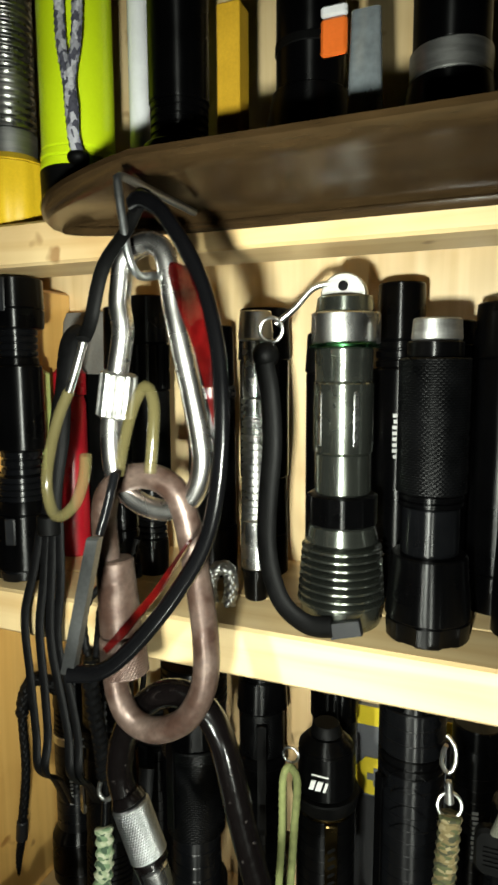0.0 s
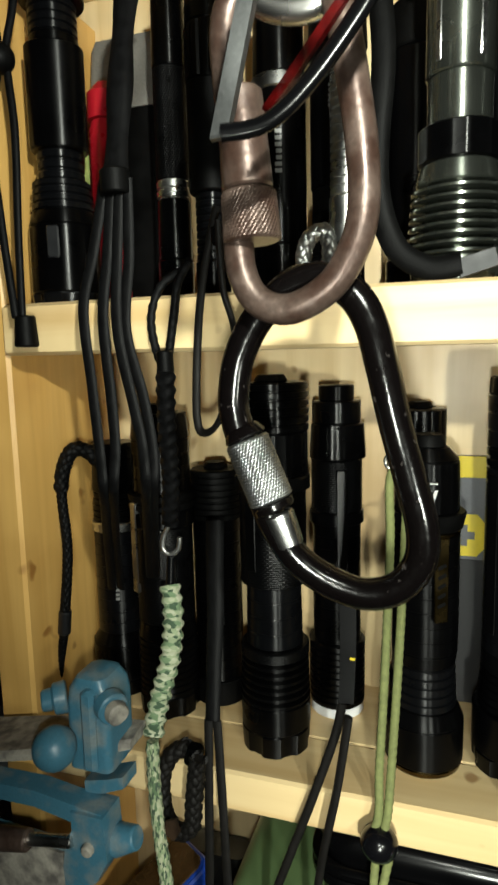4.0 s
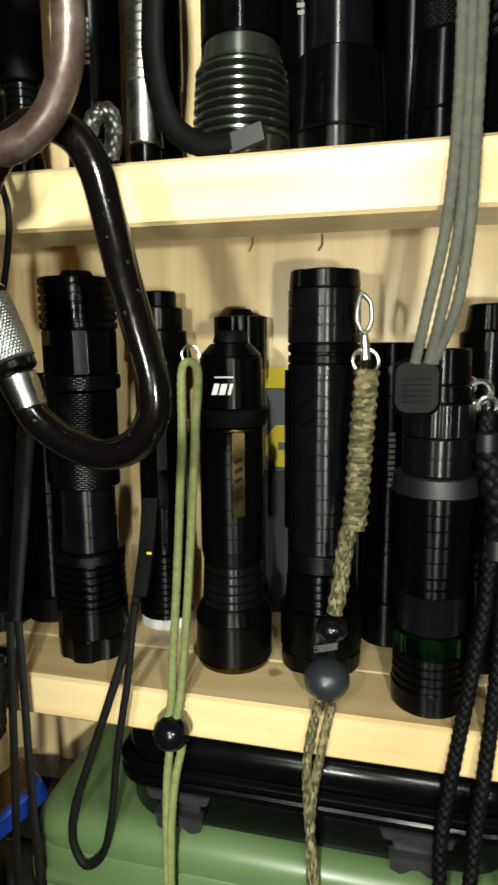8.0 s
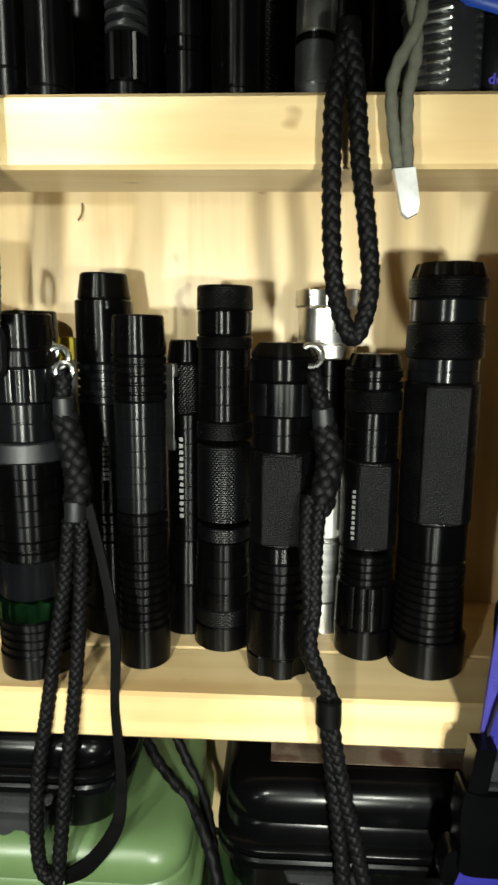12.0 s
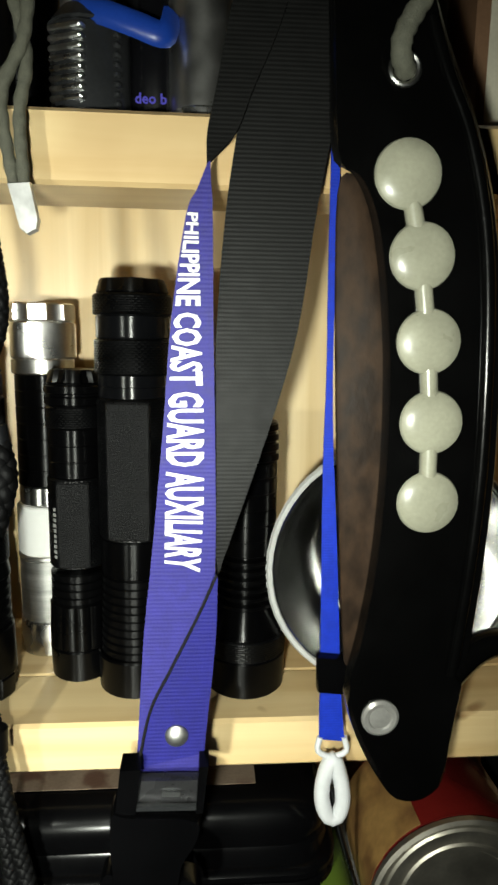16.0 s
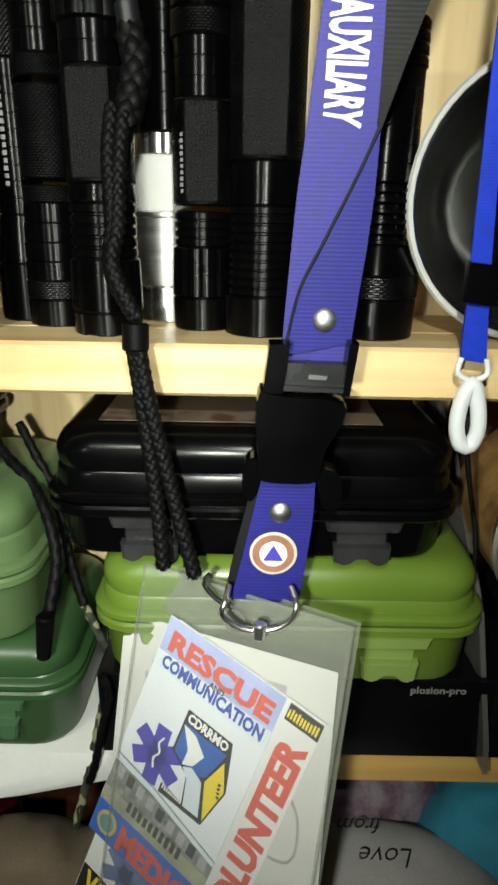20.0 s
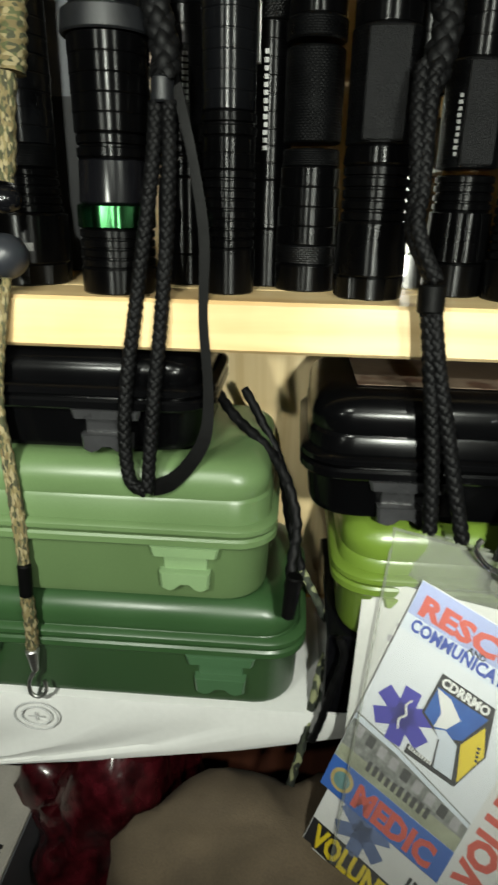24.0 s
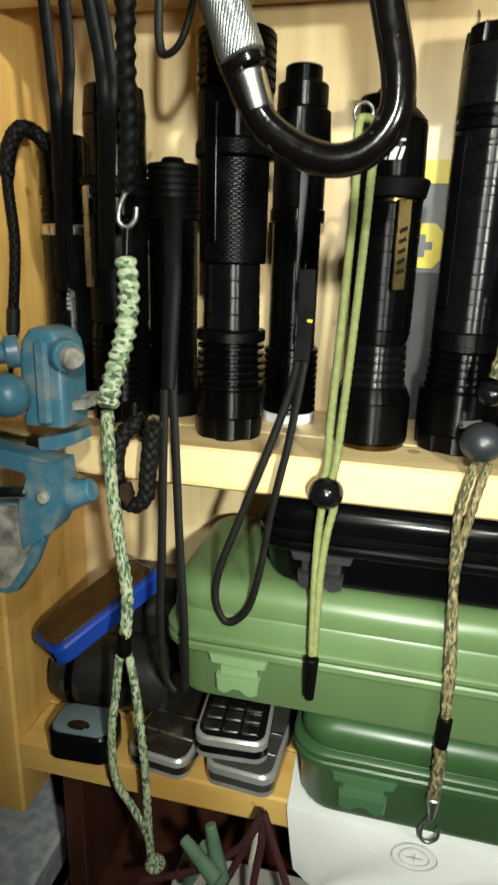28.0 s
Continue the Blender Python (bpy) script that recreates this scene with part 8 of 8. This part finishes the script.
part("body", moved(rings([rounded(0.013, 0.010, 0.006, 0), rounded(0.016, 0.013, 0.009, 0.02), rounded(0.017, 0.013, 0.010, 0.05), rounded(0.012, 0.010, 0.008, 0.066)]), pose(-0.2500, 0.268, Z)), CREAM, mask)
for dx, dz in ((-0.008, 0.040), (0.002, 0.034), (0.006, 0.046)):
    part("painted_mark", moved(lathe([(0.0022, 0), (0.0022, 0.0006), (0.0001, 0.0007)], 12), pose(-0.2500 + dx, 0.2555, Z + dz, 90, 0, 0)), INKDARK, mask)
knife = thing("black_knife", "small black flat tool with pale lettering bars", "tool")
part("body", box(-0.2465, -0.2345, 0.2225, 0.2285, Z + 0.0005, Z + 0.036, 0.002), PLASTIC, knife)
print_bars("print_bar", 6, 0.016, 0.0035, Matrix.Translation((-0.2375, 0.2224, Z + 0.003)) @ pose(0, 0, 0, 90, -90, 0), LETTER, knife, 8)

# bottom shelf, beside the side board
radio = thing("black_case", "dusty rounded black plastic case lying on the shelf", "case")
DUSTBLACK = material("dusty_black_plastic", (0.016, 0.0155, 0.015), 0.35, 0, 0.2, 70, 0.2, 500, second=(0.06, 0.055, 0.05), mix=(0.3, 0.42))
CYL = pose(-0.2275, 0.2560, SHELF_C + 0.0212, 0, 90, 4) @ Matrix.Diagonal((0.88, 0.88, 1, 1))
part("body", moved(lathe([(0.017, 0), (0.0205, 0.0012), (0.0228, 0.005), (0.0235, 0.010), (0.0235, 0.060), (0.0228, 0.066), (0.020, 0.069)], 40), CYL), DUSTBLACK, radio)
part("ridge", moved(lathe([(0.0236, 0.0115), (0.0241, 0.0120), (0.0241, 0.0155), (0.0236, 0.0160)], 40), CYL), PLASTIC, radio)
part("rear_body", moved(rings([rounded(0.024, 0.010, 0.006, 0), rounded(0.026, 0.0115, 0.008, 0.004), rounded(0.0255, 0.0110, 0.008, 0.066), rounded(0.022, 0.008, 0.006, 0.072)]), pose(-0.1775, 0.2870, SHELF_C + 0.0005)), DUSTBLACK, radio)


def handset(label, at, turn, w, l, t, mats, detail):
    ob = thing("mobile_phone", label, "phone", "old handsets", at, turn)
    part("shell", rings([rounded(w - 0.001, l - 0.001, 0.006, 0), rounded(w, l, 0.0068, 0.001), rounded(w, l, 0.0068, t - 0.0026), rounded(w - 0.0010, l - 0.0010, 0.0062, t - 0.0014)]), mats[0], ob)
    part("cover", rings([rounded(w - 0.0016, l - 0.0016, 0.0062, t - 0.0016), rounded(w - 0.0018, l - 0.0018, 0.0062, t - 0.0007), rounded(w - 0.0034, l - 0.0034, 0.005, t)]), mats[1], ob)
    if mats[0] is SILVERPAINT:
        part("side_band", rings([rounded(w + 0.0002, l + 0.0002, 0.0070, t * 0.42 - 0.0020), rounded(w + 0.0002, l + 0.0002, 0.0070, t * 0.42 + 0.0020)]), mats[1], ob)
    if detail == "keys":
        for i in range(3):
            for j in range(3):
                part("key", box(-w * 0.75 + i * w * 0.52, -w * 0.75 + i * w * 0.52 + w * 0.44, -l * 0.9 + j * 0.008, -l * 0.9 + j * 0.008 + 0.006, t + 0.0001, t + 0.0012, 0.0004), STEEL, ob)
    elif detail == "lens":
        part("lens", moved(lathe([(0.006, t + 0.0001), (0.0055, t + 0.0006), (0.0001, t + 0.0006)], 20), pose(-0.001, -l * 0.45, 0) @ Matrix.Diagonal((1, 0.55, 1, 1))), GLOSSBLACK, ob)
    elif detail == "rails":
        for dy in (0.10, 0.55):
            part("silver_rail", box(-w * 0.9, w * 0.9, -l * dy - 0.0008, -l * dy + 0.0008, t + 0.0001, t + 0.0008, 0.0003), STEEL, ob)
    elif detail == "screen":
        part("screen", rings([rounded(w - 0.0020, l - 0.0022, 0.006, t + 0.0001), rounded(w - 0.0024, l - 0.0026, 0.006, t + 0.0006)]), material("brown_glass", (0.085, 0.045, 0.018), 0.22, 0, 0.3, 60), ob)
        part("dark_end", box(-w * 0.72, w * 0.72, -l - 0.0006, -l + 0.002, 0.0015, t - 0.0035, 0.001), GLOSSBLACK, ob)
    return ob


handset("blue phone with a brown screen leaning on a black case", (-0.1925, 0.2430, 0.9010), (20, -8, -36), 0.0160, 0.033, 0.011, (BLUEPLASTIC, BLUEPLASTIC), "screen")
handset("blue-grey phone with a small dark lens", (-0.1945, 0.2215, SHELF_C + 0.0005), (0, 0, 3), 0.0170, 0.0120, 0.0175, (GLOSSBLACK, PHONEGREY), "lens")
handset("silver-framed folding phone lying closed", (-0.1500, 0.2440, SHELF_C + 0.0005), (0, 0, -6), 0.0165, 0.031, 0.013, (SILVERPAINT, material("smoked_brown_glass", (0.022, 0.018, 0.013), 0.14, 0, 0.1, 60, coat=0.4)), "rails")
handset("clear-backed phone under a keypad phone", (-0.1090, 0.2440, SHELF_C + 0.0005), (0, 0, -4), 0.0175, 0.031, 0.014, (SILVERPAINT, material("smoked_grey_glass", (0.05, 0.048, 0.044), 0.18, 0, 0.1, 60, coat=0.3)), "rails")
handset("silver keypad phone stacked on another", (-0.1178, 0.2460, SHELF_C + 0.0156), (0, 0, 4), 0.0180, 0.031, 0.014, (SILVERPAINT, GLOSSBLACK), "keys")

# blue table vise clamped at the shelf corner
vise = thing("table_vise", "small dusty blue table vise clamped to the shelf", "vise")
part("jaw_post", moved(joined(rings([rounded(0.0092, 0.010, 0.003, 0), rounded(0.0092, 0.010, 0.003, 0.026), rounded(0.0086, 0.0095, 0.0035, 0.032), rounded(0.0064, 0.008, 0.004, 0.0360), rounded(0.003, 0.005, 0.002, 0.0372)]), box(-0.0015, 0.0045, -0.0125, 0.0, 0.0005, 0.0335, 0.0015)), pose(-0.1845, 0.196, 1.0195)), BLUEVISE, vise)
for x, d in ((-0.1940, -1), (-0.1760, 1)):
    bolt = tube("jaw_bolt", (x, 0.1885, 1.0475), (x + d * 0.0042, 0.1855, 1.0470), 0.0062, 0.0060, BLUEVISE, vise)
    tube("bolt_head", (x + d * 0.0043, 0.1855, 1.0470), (x + d * 0.0078, 0.1830, 1.0467), 0.0046, 0.0042, DUSTY if d > 0 else BLUEVISE, bolt, "h")
ball("handle_ball", (-0.1935, 0.178, 1.0325), 0.0082, BLUEVISE, vise)
loops = []
for k in range(24):
    f = k / 23
    x = -0.250 + 0.079 * f
    z = 1.0150 + 0.006 * math.sin(f * 2.4) + 0.0080 * f * f
    w = 0.024 * (1 - 0.55 * f ** 3)
    loops.append([(x, 0.205 - w, z - 0.0016), (x, 0.205 - w, z + 0.0010), (x, 0.205 - w + 0.0015, z + 0.0022), (x, 0.207, z + 0.0030), (x, 0.207, z - 0.0018)])
part("base_plate", rings(loops), DUSTY, vise, "dusty iron plate")
part("plate_toe", flatplate([(-0.188, 0.197, 1.0140), (-0.178, 0.197, 1.0165), (-0.1705, 0.197, 1.0190), (-0.1705, 0.197, 1.0140), (-0.180, 0.197, 1.0100), (-0.188, 0.197, 1.0090)], 0.010), BLUEVISE, vise)
part("edge_rail", flatplate([(-0.250, 0.188, 1.0110), (-0.205, 0.188, 1.0120), (-0.186, 0.188, 1.0095), (-0.1755, 0.188, 1.0080), (-0.1745, 0.188, 1.0000), (-0.188, 0.188, 1.0020), (-0.206, 0.188, 1.0050), (-0.250, 0.188, 1.0040)], 0.009), BLUEVISE, vise)
part("clamp_arm", flatplate([(-0.1885, 0.190, 1.0080), (-0.1745, 0.190, 1.0080), (-0.1735, 0.190, 0.9900), (-0.1785, 0.190, 0.9800), (-0.1860, 0.190, 0.9740), (-0.1925, 0.190, 0.9700), (-0.1935, 0.190, 0.9830), (-0.1915, 0.190, 0.9950), (-0.1885, 0.190, 1.0000)], 0.0122), BLUEVISE, vise)
tube("arm_bolt", (-0.1815, 0.1785, 0.9940), (-0.1812, 0.1755, 0.9938), 0.0026, 0.0023, DUSTY, vise)
tube("clamp_nub", (-0.1745, 0.186, 0.9930), (-0.1650, 0.186, 0.9960), 0.0062, 0.0044, BLUEVISE, vise)
part("lower_jaw", flatplate([(-0.252, 0.186, 0.9900), (-0.1925, 0.186, 0.9880), (-0.1850, 0.186, 0.9740), (-0.1900, 0.186, 0.9620), (-0.1985, 0.186, 0.9490), (-0.2035, 0.186, 0.9465), (-0.252, 0.186, 0.9480)], 0.005), BLUEVISE, vise)
part("jaw_face", flatplate([(-0.252, 0.1808, 0.9890), (-0.1945, 0.1808, 0.9870), (-0.1890, 0.1808, 0.9740), (-0.1935, 0.1808, 0.9630), (-0.2010, 0.1808, 0.9515), (-0.2045, 0.1808, 0.9500), (-0.252, 0.1808, 0.9515)], 0.0014), DUSTY, vise, "dusty iron jaw face")
tube("spindle", (-0.222, 0.1745, 0.9920), (-0.1880, 0.1775, 0.9955), 0.0024, 0.0024, STEEL, vise)
tube("spindle_nut", (-0.222, 0.1740, 0.9920), (-0.2060, 0.1752, 0.9937), 0.0046, 0.0042, RUST, vise)

# ---- below the bottom shelf ----
D = SHELF_D
ebox = thing("product_box", "white product box with dark lettering bars", "box")
part("box", box(-0.149, -0.042, 0.165, 0.245, D + 0.0005, D + 0.052, 0.0008), material("pale_beige_card", (0.50, 0.47, 0.42), 0.5, 0, 0.08, 60), ebox)
print_bars("print_bar", 3, 0.016, 0.010, pose(-0.066, 0.178, D + 0.0526, 0, 0, 90), INKDARK, ebox, 2)
print_bars("print_bar", 8, 0.030, 0.005, pose(-0.047, 0.172, D + 0.0526, 0, 0, 90), INKDARK, ebox, 6)
part("end_panel", box(-0.0418, -0.0412, 0.168, 0.243, D + 0.003, D + 0.050, 0.0001), SLATE, ebox)


def sack(name, label, category, at, hx, hy, hz, mat, seed, turn=0, rough=1.0):
    ob = thing(name, label, category, "", at, (0, 0, turn))
    n, rows, loops = 40, 14, []
    for i in range(rows + 1):
        f = i / rows
        a = math.pi * f
        lp = []
        for j in range(n):
            b = math.tau * j / n
            s = max(0.02, math.sin(a)) ** 0.5
            v = Vector((hx * s * math.cos(b), hy * s * math.sin(b), hz * (1 - math.cos(a)) * 0.5))
            w = 1 + rough * (0.10 * noise.noise(v * 28 + Vector((seed, 0, 0))) + 0.04 * noise.noise(v * 90 + Vector((seed, 3, 0))))
            lp.append((v.x * w, v.y * w, max(0.0, v.z * (w if f > 0.1 else 1))))
        loops.append(lp)
    part("cloth", rings(loops), mat, ob, sharp=70)
    return ob


sack("cloth_bag", "brown taupe cloth bag lying under the shelf", "bag", (0.090, 0.185, D), 0.085, 0.050, 0.098, GREYCLOTH, 1.0)
sack("maroon_wrapper", "crumpled glossy maroon plastic wrapper under the shelf", "wrapper", (-0.004, 0.235, D), 0.046, 0.042, 0.086, material("maroon_plastic_film", (0.10, 0.008, 0.014), 0.25, 0, 0.4, 90, 0.8, 160, coat=0.4), 5.0, 0, 3.2)
sack("printed_pillow", "pale grey pillow with handwritten lettering", "pillow", (0.218, 0.188, D), 0.066, 0.052, 0.0890, PALECLOTH, 9.0, 0, 0.16)
sack("teal_cloth", "bright teal cloth bundle beside the pillow", "cloth", (0.288, 0.232, D), 0.046, 0.040, 0.097, TEALCLOTH, 13.0)
sack("purple_cloth", "dull purple patterned cloth behind the pillow", "cloth", (0.205, 0.258, D), 0.060, 0.030, 0.095, material("dull_purple_cloth", (0.16, 0.08, 0.12), 0.85, 0, 0.2, 70, 0.4, 700, second=(0.30, 0.24, 0.28), mix=(0.4, 0.6)), 17.0)
script = thing("handwriting", "dark handwritten words on the pillow", "writing")
SLANT = Matrix(((0.92, 0.42, 0, 0), (0, 1, 0, 0), (0, 0, 1, 0), (0, 0, 0, 1)))
part("love_lettering", lettering("Love", 0.0130, pose(0.2310, 0.2060, D + 0.0903, 0, 0, 178) @ SLANT, bold=-0.012), INKDARK, script)
part("from_lettering", lettering("from", 0.0110, pose(0.2205, 0.2210, D + 0.0895, 0, 0, 180) @ SLANT, bold=-0.012), INKDARK, script)
plant = thing("clothes_pegs", "pale green plastic pegs in a tangle of cords", "pegs")
for a, b in zip([(-0.1300, 0.1900, 0.8272), (-0.1188, 0.1950, 0.8333), (-0.1321, 0.2000, 0.7853)], [(-0.1108, 0.1800, 0.8200), (-0.1116, 0.1900, 0.8073), (-0.1213, 0.2000, 0.8133)]):
    tube("peg", b, a, 0.0040, 0.0026, material("pale_green_plastic", (0.11, 0.19, 0.12), 0.4) if "pale_green_plastic" not in bpy.data.materials else bpy.data.materials["pale_green_plastic"], plant)
strings = thing("cord_tangle", "dark maroon cords hanging under the shelf edge", "cords")
for pts in ([(-0.0955, 0.2000, 0.8412), (-0.1009, 0.1967, 0.8267), (-0.1103, 0.1933, 0.8036), (-0.1202, 0.1900, 0.7831)], [(-0.0955, 0.2000, 0.8412), (-0.0950, 0.1967, 0.8251), (-0.0969, 0.1933, 0.8080), (-0.0969, 0.1900, 0.7912)], [(-0.0947, 0.2000, 0.8414), (-0.0887, 0.1950, 0.8289), (-0.0821, 0.1900, 0.8169), (-0.0768, 0.1850, 0.8048)], [(-0.0960, 0.2000, 0.8410), (-0.1048, 0.1967, 0.8221), (-0.1242, 0.1933, 0.8062), (-0.1515, 0.1900, 0.7944)]):
    cord("cord", pts, 0.0022, REDCLOTH, strings, weave=0.15)
tube("toggle", [(-0.0988, 0.1990, 0.8109)][0], [(-0.0960, 0.2000, 0.8344)][0], 0.0024, 0.0024, CREAM, strings)
